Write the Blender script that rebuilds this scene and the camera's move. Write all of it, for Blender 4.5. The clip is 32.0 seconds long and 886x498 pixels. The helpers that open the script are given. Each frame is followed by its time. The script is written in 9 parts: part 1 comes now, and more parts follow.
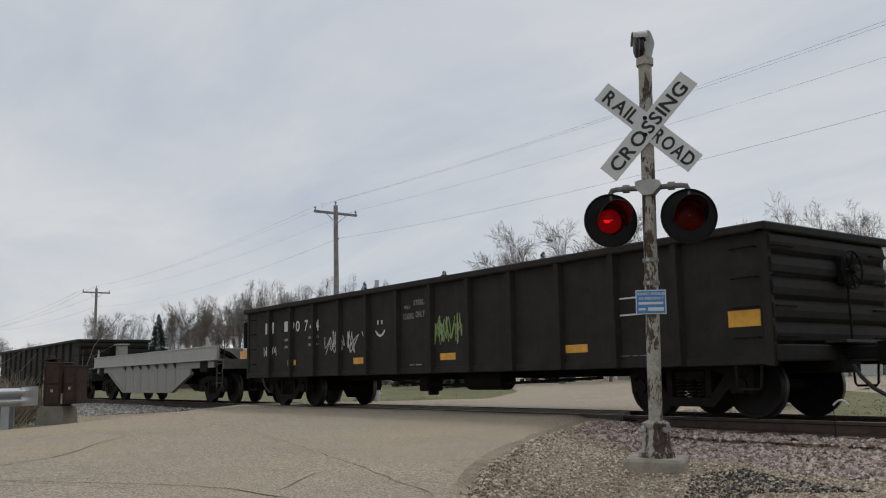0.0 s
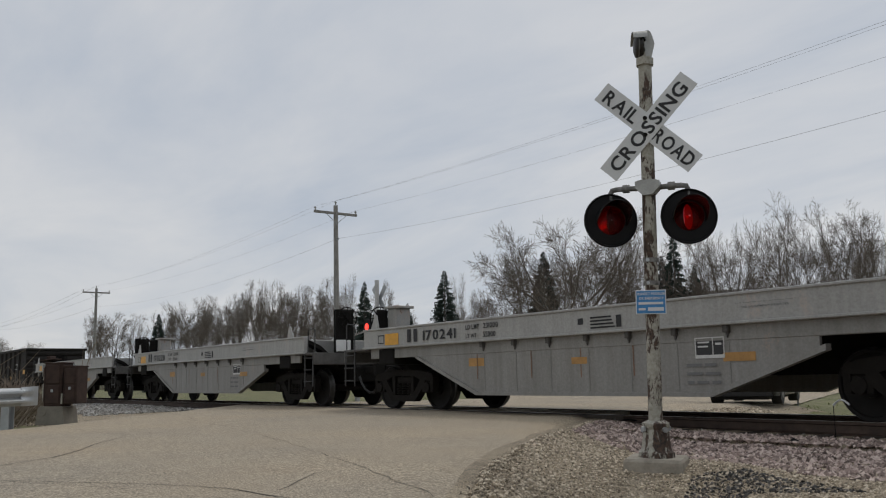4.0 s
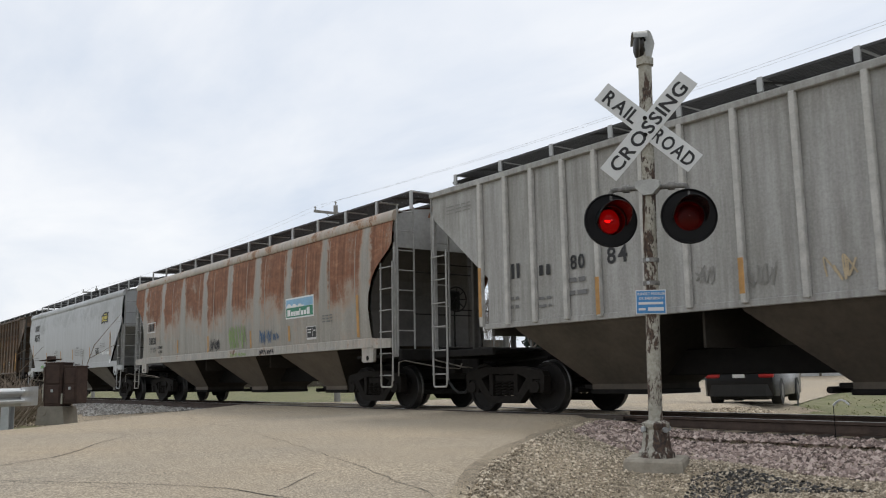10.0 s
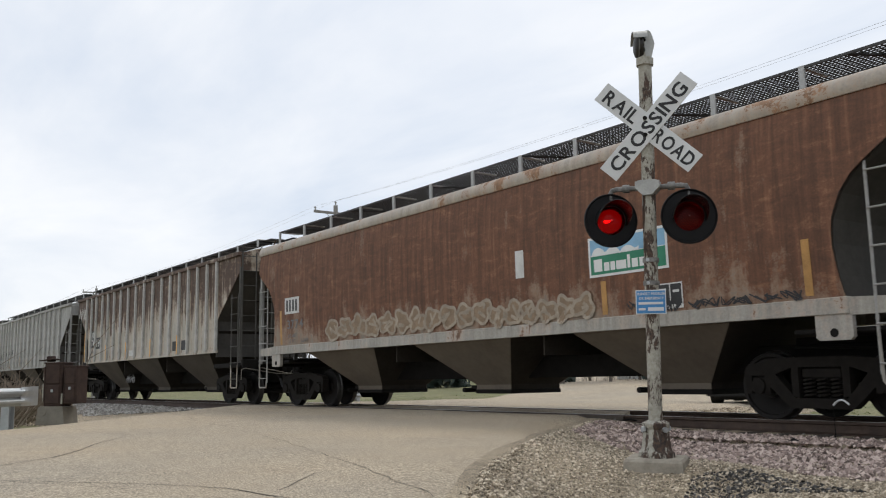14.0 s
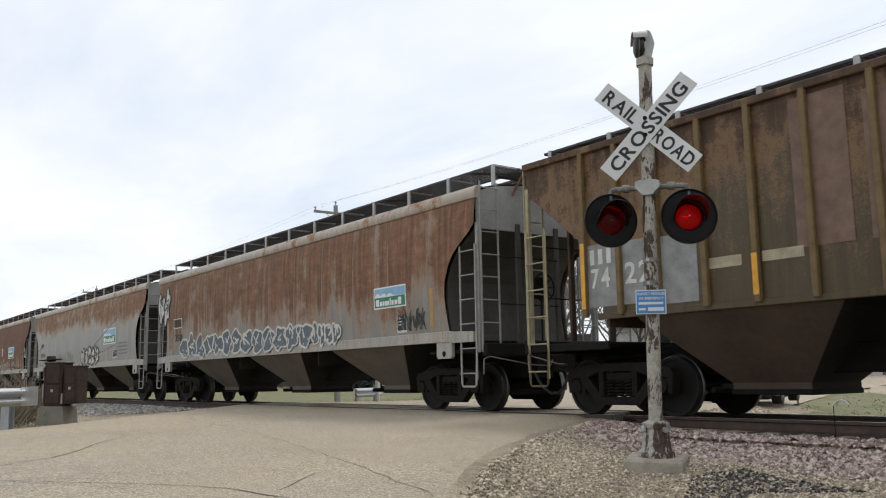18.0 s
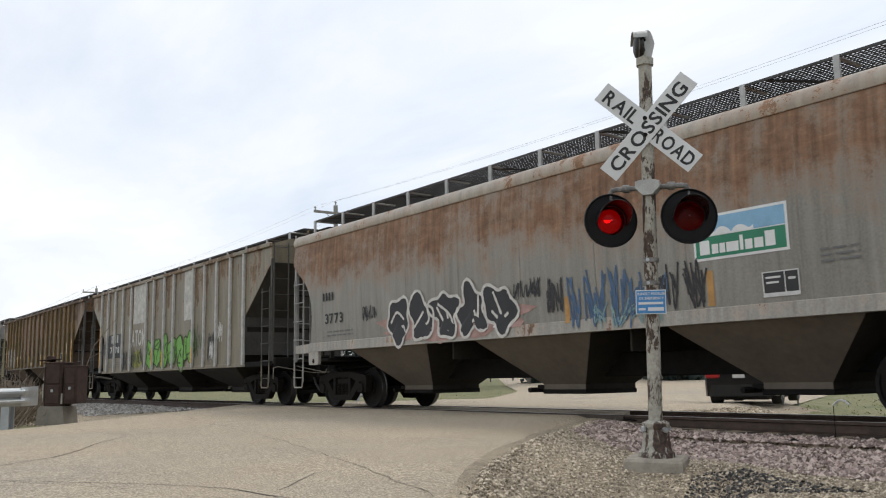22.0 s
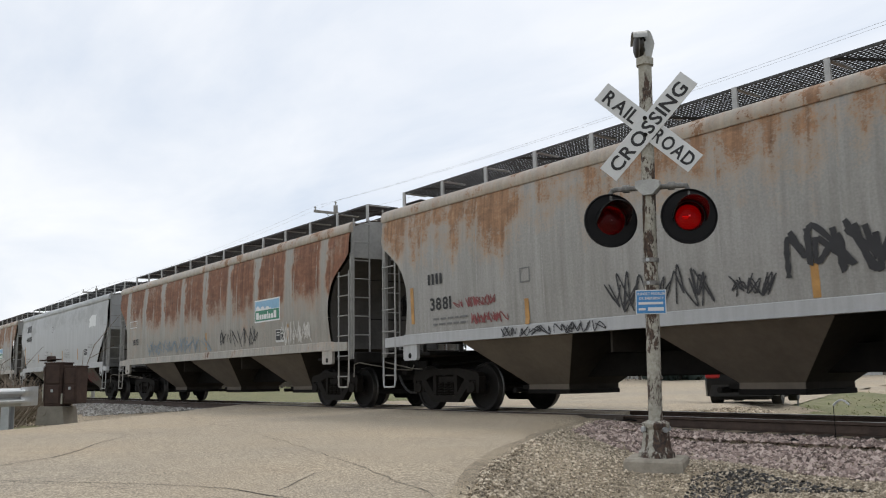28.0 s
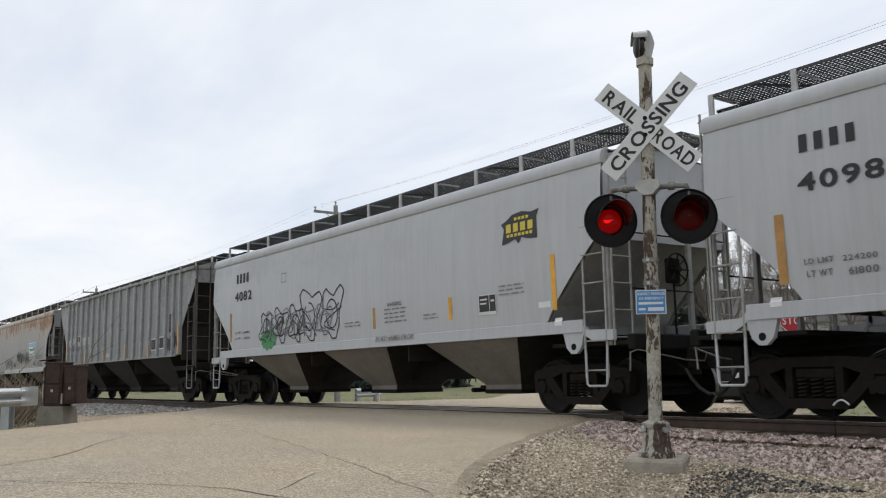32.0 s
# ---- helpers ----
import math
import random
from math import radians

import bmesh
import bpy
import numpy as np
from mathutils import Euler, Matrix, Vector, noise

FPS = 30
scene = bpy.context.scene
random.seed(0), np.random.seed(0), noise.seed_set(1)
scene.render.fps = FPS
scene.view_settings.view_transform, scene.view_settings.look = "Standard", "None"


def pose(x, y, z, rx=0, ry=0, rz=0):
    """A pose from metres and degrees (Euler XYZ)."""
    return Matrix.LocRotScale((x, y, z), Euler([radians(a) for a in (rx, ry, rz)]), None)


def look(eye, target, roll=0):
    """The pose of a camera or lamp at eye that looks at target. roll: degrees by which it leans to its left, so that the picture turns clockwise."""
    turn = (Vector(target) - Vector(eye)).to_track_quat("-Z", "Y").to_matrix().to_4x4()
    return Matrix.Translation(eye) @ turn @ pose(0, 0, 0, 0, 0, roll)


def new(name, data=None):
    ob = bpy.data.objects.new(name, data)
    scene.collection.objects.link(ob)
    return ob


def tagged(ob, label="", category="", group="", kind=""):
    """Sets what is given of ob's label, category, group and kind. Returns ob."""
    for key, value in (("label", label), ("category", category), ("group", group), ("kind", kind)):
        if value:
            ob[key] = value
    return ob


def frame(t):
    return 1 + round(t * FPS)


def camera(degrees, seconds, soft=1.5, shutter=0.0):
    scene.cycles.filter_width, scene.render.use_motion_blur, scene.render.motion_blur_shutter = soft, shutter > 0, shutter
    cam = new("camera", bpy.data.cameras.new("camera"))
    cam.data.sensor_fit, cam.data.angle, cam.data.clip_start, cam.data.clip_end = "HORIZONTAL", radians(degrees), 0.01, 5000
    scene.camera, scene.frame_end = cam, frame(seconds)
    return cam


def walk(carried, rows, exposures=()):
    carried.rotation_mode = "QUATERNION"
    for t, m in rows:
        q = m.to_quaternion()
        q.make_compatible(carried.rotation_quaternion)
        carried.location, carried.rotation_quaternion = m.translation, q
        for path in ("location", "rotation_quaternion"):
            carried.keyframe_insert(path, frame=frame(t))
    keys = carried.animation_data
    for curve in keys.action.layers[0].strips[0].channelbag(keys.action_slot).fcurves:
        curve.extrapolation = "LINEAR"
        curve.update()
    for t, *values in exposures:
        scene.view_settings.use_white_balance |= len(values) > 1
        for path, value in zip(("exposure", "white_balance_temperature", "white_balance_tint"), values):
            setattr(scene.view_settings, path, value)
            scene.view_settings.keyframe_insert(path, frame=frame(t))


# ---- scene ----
cam = camera(53.2, 32.0, soft=1.1, shutter=0.04)
EYE = pose(0, -11.744, 0.636, 98.327, 1.0, 53.6)
walk(cam, [(0, EYE), (32, EYE)],
     exposures=[(0, -0.52), (1, -0.60), (2, -0.68), (2.4, -0.60), (5, -0.57), (5.5, -0.50), (6, -0.30), (7.4, -0.10), (9, 0.0), (13, 0.04), (17, 0.14), (20, 0.18), (23, 0.14), (28, 0.08), (32, 0.05)])

# ---------------------------------------------------------------- light
SUN_EL, SUN_AZ = 53, 342
world = bpy.data.worlds.new("overcast_sky")
scene.world = world
world.use_nodes = True
wt = world.node_tree
for n in list(wt.nodes):
    wt.nodes.remove(n)


def wnode(kind, **vals):
    n = wt.nodes.new(kind)
    for k, v in vals.items():
        n.inputs[k].default_value = v
    return n


w_out = wt.nodes.new("ShaderNodeOutputWorld")
w_bg = wt.nodes.new("ShaderNodeBackground")
w_sky = wt.nodes.new("ShaderNodeTexSky")
w_sky.sky_type = 'NISHITA'
w_sky.sun_disc = False
w_sky.sun_elevation = radians(SUN_EL)
w_sky.sun_rotation = radians(SUN_AZ)
w_co = wt.nodes.new("ShaderNodeTexCoord")
w_sep = wt.nodes.new("ShaderNodeSeparateXYZ")
wt.links.new(w_co.outputs["Generated"], w_sep.inputs[0])
w_up = wt.nodes.new("ShaderNodeMath")
w_up.operation = 'MAXIMUM'
w_up.inputs[1].default_value = 0.0
wt.links.new(w_sep.outputs[2], w_up.inputs[0])
w_den = wt.nodes.new("ShaderNodeMath")
w_den.operation = 'ADD'
w_den.inputs[1].default_value = 0.16
wt.links.new(w_up.outputs[0], w_den.inputs[0])
w_px = wt.nodes.new("ShaderNodeMath")
w_px.operation = 'DIVIDE'
w_py = wt.nodes.new("ShaderNodeMath")
w_py.operation = 'DIVIDE'
wt.links.new(w_sep.outputs[0], w_px.inputs[0])
wt.links.new(w_sep.outputs[1], w_py.inputs[0])
wt.links.new(w_den.outputs[0], w_px.inputs[1])
wt.links.new(w_den.outputs[0], w_py.inputs[1])
w_vec = wt.nodes.new("ShaderNodeCombineXYZ")
wt.links.new(w_px.outputs[0], w_vec.inputs[0])
wt.links.new(w_py.outputs[0], w_vec.inputs[1])
w_map = wt.nodes.new("ShaderNodeMapping")
w_map.inputs["Rotation"].default_value = (0, 0, radians(28))
w_map.inputs["Scale"].default_value = (0.75, 1.6, 1)
w_map.inputs["Location"].default_value = (1.4, 0.6, 0)
wt.links.new(w_vec.outputs[0], w_map.inputs[0])
w_n1 = wnode("ShaderNodeTexNoise", Scale=0.9, Detail=6.0, Roughness=0.55, Distortion=0.35)
wt.links.new(w_map.outputs[0], w_n1.inputs["Vector"])
w_ramp = wt.nodes.new("ShaderNodeValToRGB")
w_ramp.color_ramp.elements[0].position = 0.30
w_ramp.color_ramp.elements[0].color = (0.68, 0.755, 0.87, 1)
w_ramp.color_ramp.elements[1].position = 0.66
w_ramp.color_ramp.elements[1].color = (1.0, 1.01, 1.03, 1)
wt.links.new(w_n1.outputs[0], w_ramp.inputs[0])
w_mix = wt.nodes.new("ShaderNodeMix")
w_mix.data_type = 'RGBA'
w_mix.inputs[0].default_value = 0.90
w_scale = wt.nodes.new("ShaderNodeVectorMath")
w_scale.operation = 'SCALE'
w_scale.inputs["Scale"].default_value = 0.10
wt.links.new(w_sky.outputs[0], w_scale.inputs[0])
wt.links.new(w_scale.outputs[0], w_mix.inputs[6])
wt.links.new(w_ramp.outputs[0], w_mix.inputs[7])
wt.links.new(w_mix.outputs[2], w_bg.inputs[0])
w_bg.inputs[1].default_value = 1.0
wt.links.new(w_bg.outputs[0], w_out.inputs[0])

sun = new("sun", bpy.data.lights.new("sun", 'SUN'))
sun.data.energy = 1.1
sun.data.angle = radians(14)
sun.data.color = (1.0, 0.96, 0.90)
sun.matrix_world = look((-10, 30, 42), (0, 0, 0))


# ---------------------------------------------------------------- materials
def mat_new(name):
    m = bpy.data.materials.new(name)
    m.use_nodes = True
    nt = m.node_tree
    bsdf = nt.nodes["Principled BSDF"]
    return m, nt, bsdf


def nd(nt, kind, ins=None, **attrs):
    n = nt.nodes.new(kind)
    for k, v in (ins or {}).items():
        n.inputs[k].default_value = v
    if "operation" in attrs:
        n.operation = attrs["operation"]
    if "data_type" in attrs:
        n.data_type = attrs["data_type"]
    if "blend_type" in attrs:
        n.blend_type = attrs["blend_type"]
    return n


def coords(nt, scale=(1, 1, 1), shift=(0, 0, 0), world_space=False):
    """Metres: the object's own space, or the world's."""
    if world_space:
        c = nt.nodes.new("ShaderNodeNewGeometry").outputs["Position"]
    else:
        c = nt.nodes.new("ShaderNodeTexCoord").outputs["Object"]
    mp = nd(nt, "ShaderNodeMapping", {"Scale": scale, "Location": shift})
    nt.links.new(c, mp.inputs[0])
    return mp.outputs[0]


def noise_of(nt, vec, scale, detail=4.0, rough=0.55, dist=0.0):
    n = nd(nt, "ShaderNodeTexNoise", {"Scale": scale, "Detail": detail, "Roughness": rough, "Distortion": dist})
    nt.links.new(vec, n.inputs["Vector"])
    return n.outputs[0]


def ramp(nt, fac, lo, hi, c0=(0, 0, 0, 1), c1=(1, 1, 1, 1)):
    r = nd(nt, "ShaderNodeValToRGB")
    r.color_ramp.elements[0].position, r.color_ramp.elements[1].position = lo, hi
    r.color_ramp.elements[0].color, r.color_ramp.elements[1].color = c0, c1
    nt.links.new(fac, r.inputs[0])
    return r.outputs[0]


def mixc(nt, fac, a, b, blend='MIX'):
    n = nd(nt, "ShaderNodeMix", data_type='RGBA', blend_type=blend)
    for sock, v in ((n.inputs[0], fac), (n.inputs[6], a), (n.inputs[7], b)):
        if isinstance(v, (int, float)):
            sock.default_value = v
        elif isinstance(v, tuple):
            sock.default_value = (*v, 1) if len(v) == 3 else v
        else:
            nt.links.new(v, sock)
    return n.outputs[2]


def mathn(nt, op, a, b=0.0):
    n = nd(nt, "ShaderNodeMath", operation=op)
    for sock, v in ((n.inputs[0], a), (n.inputs[1], b)):
        if isinstance(v, (int, float)):
            sock.default_value = v
        else:
            nt.links.new(v, sock)
    return n.outputs[0]


def bump(nt, bsdf, height, strength=0.3, dist=0.01):
    b = nd(nt, "ShaderNodeBump", {"Strength": strength, "Distance": dist})
    nt.links.new(height, b.inputs["Height"])
    nt.links.new(b.outputs[0], bsdf.inputs["Normal"])


def simple(name, color, rough=0.6, metal=0.0, var=0.25, scale=6.0, bumps=0.15, spec=0.5):
    """A worn single-colour surface with blotches and fine grain."""
    m, nt, b = mat_new(name)
    v = coords(nt)
    n1 = noise_of(nt, v, scale, 5)
    n2 = noise_of(nt, v, scale * 9, 3)
    mixed = mathn(nt, 'ADD', mathn(nt, 'MULTIPLY', n1, 0.7), mathn(nt, 'MULTIPLY', n2, 0.3))
    dark = tuple(c * (1 - var) for c in color)
    lite = tuple(min(1, c * (1 + var * 0.6)) for c in color)
    nt.links.new(ramp(nt, mixed, 0.32, 0.68, (*dark, 1), (*lite, 1)), b.inputs["Base Color"])
    b.inputs["Roughness"].default_value = rough
    b.inputs["Metallic"].default_value = metal
    b.inputs["Specular IOR Level"].default_value = spec
    if bumps:
        bump(nt, b, n2, bumps, 0.006)
    return m


def car_paint(name, paint, rust=(0.17, 0.062, 0.028), amount=0.0, top=3.0, soft=1.2, streak=0.3, seed=0,
              dirt=0.25, second=None, rough=0.44, bands=0.0, pitch=1.23, run_scale=1.7, grain=0.30):
    """Weathered freight car paint. Rust grows above the height top, in blotches and in runs that follow the plate seams;
    second: an orange bloom at the rust's edge."""
    m, nt, b = mat_new(name)
    v = coords(nt, (1, 1, 1), (seed * 7.3, 0, 0))
    vs = coords(nt, (run_scale, 1, 0.16), (seed * 3.1, 0, 0))
    raw = nt.nodes.new("ShaderNodeTexCoord").outputs["Object"]
    sep = nt.nodes.new("ShaderNodeSeparateXYZ")
    nt.links.new(raw, sep.inputs[0])
    big = noise_of(nt, v, 0.55, 6, 0.62, 0.4)
    mid = noise_of(nt, v, 2.6, 6, 0.65, 0.3)
    fine = noise_of(nt, v, 30, 4, 0.6)
    runs = noise_of(nt, vs, 2.2, 5, 0.6)
    height = mathn(nt, 'MULTIPLY', mathn(nt, 'SUBTRACT', sep.outputs[2], top), 1.0 / soft)
    height = mathn(nt, 'MINIMUM', mathn(nt, 'MAXIMUM', height, -1.0), 0.40)
    drips = noise_of(nt, coords(nt, (3.6, 1, 0.22), (seed * 1.9, 0, 0)), 2.6, 6, 0.66)
    f = mathn(nt, 'ADD', mathn(nt, 'MULTIPLY', big, 0.9), mathn(nt, 'MULTIPLY', mid, 0.75))
    f = mathn(nt, 'ADD', f, mathn(nt, 'MULTIPLY', mathn(nt, 'SUBTRACT', runs, 0.5), 1.6 * streak))
    f = mathn(nt, 'ADD', f, mathn(nt, 'MULTIPLY', mathn(nt, 'SUBTRACT', fine, 0.5), 0.52))
    f = mathn(nt, 'ADD', f, mathn(nt, 'MULTIPLY', height, 0.42))
    if bands:
        wave = nd(nt, "ShaderNodeMath", operation='PINGPONG')
        nt.links.new(mathn(nt, 'ADD', mathn(nt, 'SUBTRACT', sep.outputs[0], 1.75), mathn(nt, 'MULTIPLY', mathn(nt, 'SUBTRACT', mid, 0.5), 0.4)), wave.inputs[0])
        wave.inputs[1].default_value = pitch / 2
        pale = mathn(nt, 'ADD', wave.outputs[0], mathn(nt, 'MULTIPLY', mathn(nt, 'SUBTRACT', big, 0.5), 0.3))
        f = mathn(nt, 'SUBTRACT', f, mathn(nt, 'MULTIPLY', ramp(nt, pale, 0.07, 0.26, (1, 1, 1, 1), (0, 0, 0, 1)), bands))
    lo = 1.25 - amount
    mask = ramp(nt, f, min(max(lo - 0.02, 0.0), 0.97), min(max(lo + 0.22, 0.03), 1.0))
    halo = ramp(nt, f, min(max(lo - 0.24, 0.0), 0.95), min(max(lo + 0.04, 0.03), 1.0))
    grime = ramp(nt, runs, 0.30, 0.75, (1 - dirt, 1 - dirt, 1 - dirt * 1.1, 1), (1, 1, 1, 1))
    col = mixc(nt, 1.0, tuple(0.80 * c for c in paint), grime, 'MULTIPLY')
    col = mixc(nt, 1.0, col, ramp(nt, drips, 0.26, 0.62, (1 - 0.9 * dirt, 1 - 0.95 * dirt, 1 - dirt, 1), (1.04, 1.04, 1.04, 1)), 'MULTIPLY')
    col = mixc(nt, grain, col, ramp(nt, fine, 0.34, 0.66, (0.30, 0.30, 0.30, 1), (0.66, 0.66, 0.66, 1)), 'OVERLAY')
    col = mixc(nt, mathn(nt, 'MULTIPLY', ramp(nt, mid, 0.42, 0.75), 0.35 * dirt), col, (0.10, 0.085, 0.07))
    if amount > 0:
        bloom = second or tuple(0.45 * a + 0.55 * c for a, c in zip(paint, (0.42, 0.20, 0.08)))
        col = mixc(nt, mathn(nt, 'MULTIPLY', halo, 0.55), col, bloom)
        rust_dark = tuple(c * 0.62 for c in rust)
        lay = noise_of(nt, coords(nt, (1, 1, 2.6), (seed * 2.7, 0, 0)), 2.4, 7, 0.72, 0.6)
        rust_col = ramp(nt, mathn(nt, 'ADD', mathn(nt, 'MULTIPLY', lay, 0.7), mathn(nt, 'MULTIPLY', fine, 0.3)), 0.33, 0.60,
                        (*rust_dark, 1), (*tuple(c * 1.30 for c in rust), 1))
        worn = ramp(nt, mathn(nt, 'ADD', mathn(nt, 'MULTIPLY', lay, 0.75), mathn(nt, 'MULTIPLY', fine, 0.25)), 0.55, 0.68)
        rust_col = mixc(nt, mathn(nt, 'MULTIPLY', worn, 0.6), rust_col, bloom)
        rust_col = mixc(nt, 1.0, rust_col, ramp(nt, drips, 0.30, 0.70, (0.52, 0.50, 0.48, 1), (1.42, 1.44, 1.46, 1)), 'MULTIPLY')
        rust_col = mixc(nt, mathn(nt, 'MULTIPLY', ramp(nt, drips, 0.60, 0.74), 0.45), rust_col, bloom)
        col = mixc(nt, mathn(nt, 'MULTIPLY', mask, 0.92), col, rust_col)
    nt.links.new(col, b.inputs["Base Color"])
    r = mathn(nt, 'ADD', mathn(nt, 'MULTIPLY', mask, 0.3), rough)
    nt.links.new(r, b.inputs["Roughness"])
    bump(nt, b, mathn(nt, 'ADD', mathn(nt, 'MULTIPLY', fine, 0.5), mathn(nt, 'MULTIPLY', mid, 0.8)), 0.12, 0.01)
    return m


M = {}
M["steel_dark"] = simple("grimy_black_steel", (0.011, 0.010, 0.009), 0.85, 0.0, 0.4, spec=0.2)
M["truck"] = simple("brake_dust_cast_steel", (0.013, 0.011, 0.009), 0.85, 0.0, 0.4, 9, spec=0.2)
M["wheel"] = simple("oily_wheel_steel", (0.011, 0.0095, 0.0085), 0.75, 0.0, 0.4, spec=0.3)
M["rim"] = simple("rubbed_wheel_rim", (0.09, 0.088, 0.085), 0.4, 0.8, 0.3)
M["tread"] = simple("polished_tread_steel", (0.45, 0.44, 0.43), 0.28, 1.0, 0.15)
M["rail"] = simple("rusty_rail_steel", (0.075, 0.050, 0.038), 0.7, 0.3, 0.4)
M["grate"] = simple("galvanised_grating", (0.062, 0.061, 0.060), 0.55, 0.5, 0.3)
M["grate_post"] = simple("galvanised_support", (0.42, 0.42, 0.41), 0.5, 0.4, 0.2)
M["hose"] = simple("rubber_hose", (0.02, 0.02, 0.02), 0.6)
M["yellow"] = simple("reflective_yellow_tape", (0.72, 0.36, 0.03), 0.4, 0, 0.25)
M["yellow_faded"] = simple("faded_orange_tape", (0.45, 0.24, 0.07), 0.5, 0, 0.3)
M["white_mark"] = simple("white_stencil_paint", (0.62, 0.62, 0.60), 0.6, 0, 0.2)
M["black_mark"] = simple("black_stencil_paint", (0.018, 0.018, 0.02), 0.6, 0, 0.2)
M["grey_mark"] = simple("grey_stencil_paint", (0.16, 0.16, 0.16), 0.6, 0, 0.2)
M["pale_mark"] = simple("faded_grey_stencil", (0.23, 0.225, 0.21), 0.6, 0, 0.2)
M["logo_green"] = simple("green_decal", (0.02, 0.20, 0.11), 0.45, 0, 0.15)
M["logo_blue"] = simple("blue_decal", (0.22, 0.42, 0.60), 0.45, 0, 0.15)
M["logo_white"] = simple("white_decal", (0.72, 0.73, 0.72), 0.45, 0, 0.1)
M["logo_gold"] = simple("gold_decal", (0.62, 0.50, 0.05), 0.45, 0, 0.1)
M["g_white"] = simple("white_spray_paint", (0.60, 0.58, 0.54), 0.6, 0, 0.25)
M["g_black"] = simple("black_spray_paint", (0.025, 0.025, 0.028), 0.6, 0, 0.25)
M["g_green"] = simple("green_spray_paint", (0.17, 0.42, 0.07), 0.6, 0, 0.25)
M["g_lime"] = simple("lime_spray_paint", (0.24, 0.34, 0.12), 0.6, 0, 0.2)
M["g_blue"] = simple("blue_spray_paint", (0.06, 0.12, 0.22), 0.6, 0, 0.25)
M["g_red"] = simple("dark_red_spray_paint", (0.22, 0.05, 0.05), 0.6, 0, 0.25)
M["g_pale"] = simple("faded_cream_spray_paint", (0.36, 0.30, 0.23), 0.6, 0, 0.4)
M["g_tan"] = simple("tan_spray_paint", (0.50, 0.40, 0.26), 0.6, 0, 0.25)
M["concrete"] = simple("weathered_concrete", (0.205, 0.185, 0.152), 0.85, 0, 0.25, 5, 0.4)
M["bell_bronze"] = simple("dark_bell_bronze", (0.030, 0.027, 0.024), 0.5, 0.4, 0.4, 14)
M["arm_pitted"] = simple("pitted_pipe_arm", (0.21, 0.205, 0.195), 0.7, 0.1, 0.75, 16, 0.4)
M["concrete_pale"] = simple("pale_footing_concrete", (0.36, 0.325, 0.265), 0.9, 0, 0.35, 4, 0.5)
M["galv"] = simple("galvanised_steel", (0.42, 0.44, 0.45), 0.45, 0.6, 0.2)
M["signal_black"] = simple("flat_black_enamel", (0.007, 0.007, 0.008), 0.7, 0, 0.3, spec=0.25)
M["sign_red"] = simple("red_sign_sheeting", (0.42, 0.02, 0.03), 0.45, 0, 0.1, 3, 0.03)
M["sign_white"] = simple("white_sign_sheeting", (0.62, 0.63, 0.63), 0.5, 0, 0.08, 3, 0.03)
M["sign_blue"] = simple("blue_sign_sheeting", (0.05, 0.22, 0.48), 0.5, 0, 0.1, 3, 0.03)
M["alu_dull"] = simple("tarnished_aluminium", (0.13, 0.127, 0.12), 0.6, 0.3, 0.3)
M["alu"] = simple("cast_aluminium", (0.38, 0.38, 0.36), 0.5, 0.5, 0.25)
M["mast_white"] = simple("white_mast_paint", (0.50, 0.50, 0.49), 0.6, 0, 0.2)
M["wood_pole"] = simple("weathered_pole_wood", (0.26, 0.25, 0.235), 0.85, 0, 0.3, 4)
M["wire"] = simple("overhead_wire", (0.36, 0.36, 0.37), 0.6)
M["bark"] = simple("grey_bark", (0.14, 0.122, 0.105), 0.9, 0, 0.35, 2)
M["twig"] = simple("bare_twigs", (0.15, 0.128, 0.108), 0.9, 0, 0.3, 0.6, 0)
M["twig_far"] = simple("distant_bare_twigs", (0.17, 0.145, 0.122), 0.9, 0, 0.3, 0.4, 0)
M["needle"] = simple("spruce_needles", (0.028, 0.046, 0.036), 0.8, 0, 0.45, 1.0, 0)
M["brush"] = simple("dry_brush_stems", (0.24, 0.195, 0.15), 0.9, 0, 0.35, 2, 0)
M["grass_blade"] = simple("spring_grass_blades", (0.19, 0.215, 0.075), 0.85, 0, 0.4, 0.8, 0)
M["rust"] = simple("rusted_plate", (0.052, 0.030, 0.023), 0.85, 0.1, 0.45, 5, 0.4)
M["crack"] = simple("crack_filler", (0.050, 0.042, 0.033), 0.95)
M["house_white"] = simple("white_siding", (0.62, 0.63, 0.63), 0.7)
M["roof_grey"] = simple("grey_shingles", (0.20, 0.19, 0.18), 0.9)
M["car_black"] = simple("black_car_paint", (0.011, 0.011, 0.012), 0.24, 0.0, 0.1, spec=0.35)
M["tyre"] = simple("tyre_rubber", (0.02, 0.02, 0.02), 0.8)
M["tie"] = simple("creosoted_tie", (0.060, 0.046, 0.036), 0.9, 0, 0.4, 6, 0.4)


def glow(name, color, strength, base=(0.2, 0.0, 0.0)):
    m, nt, b = mat_new(name)
    b.inputs["Base Color"].default_value = (*base, 1)
    b.inputs["Emission Color"].default_value = (*color, 1)
    b.inputs["Emission Strength"].default_value = strength
    b.inputs["Roughness"].default_value = 0.3
    return m


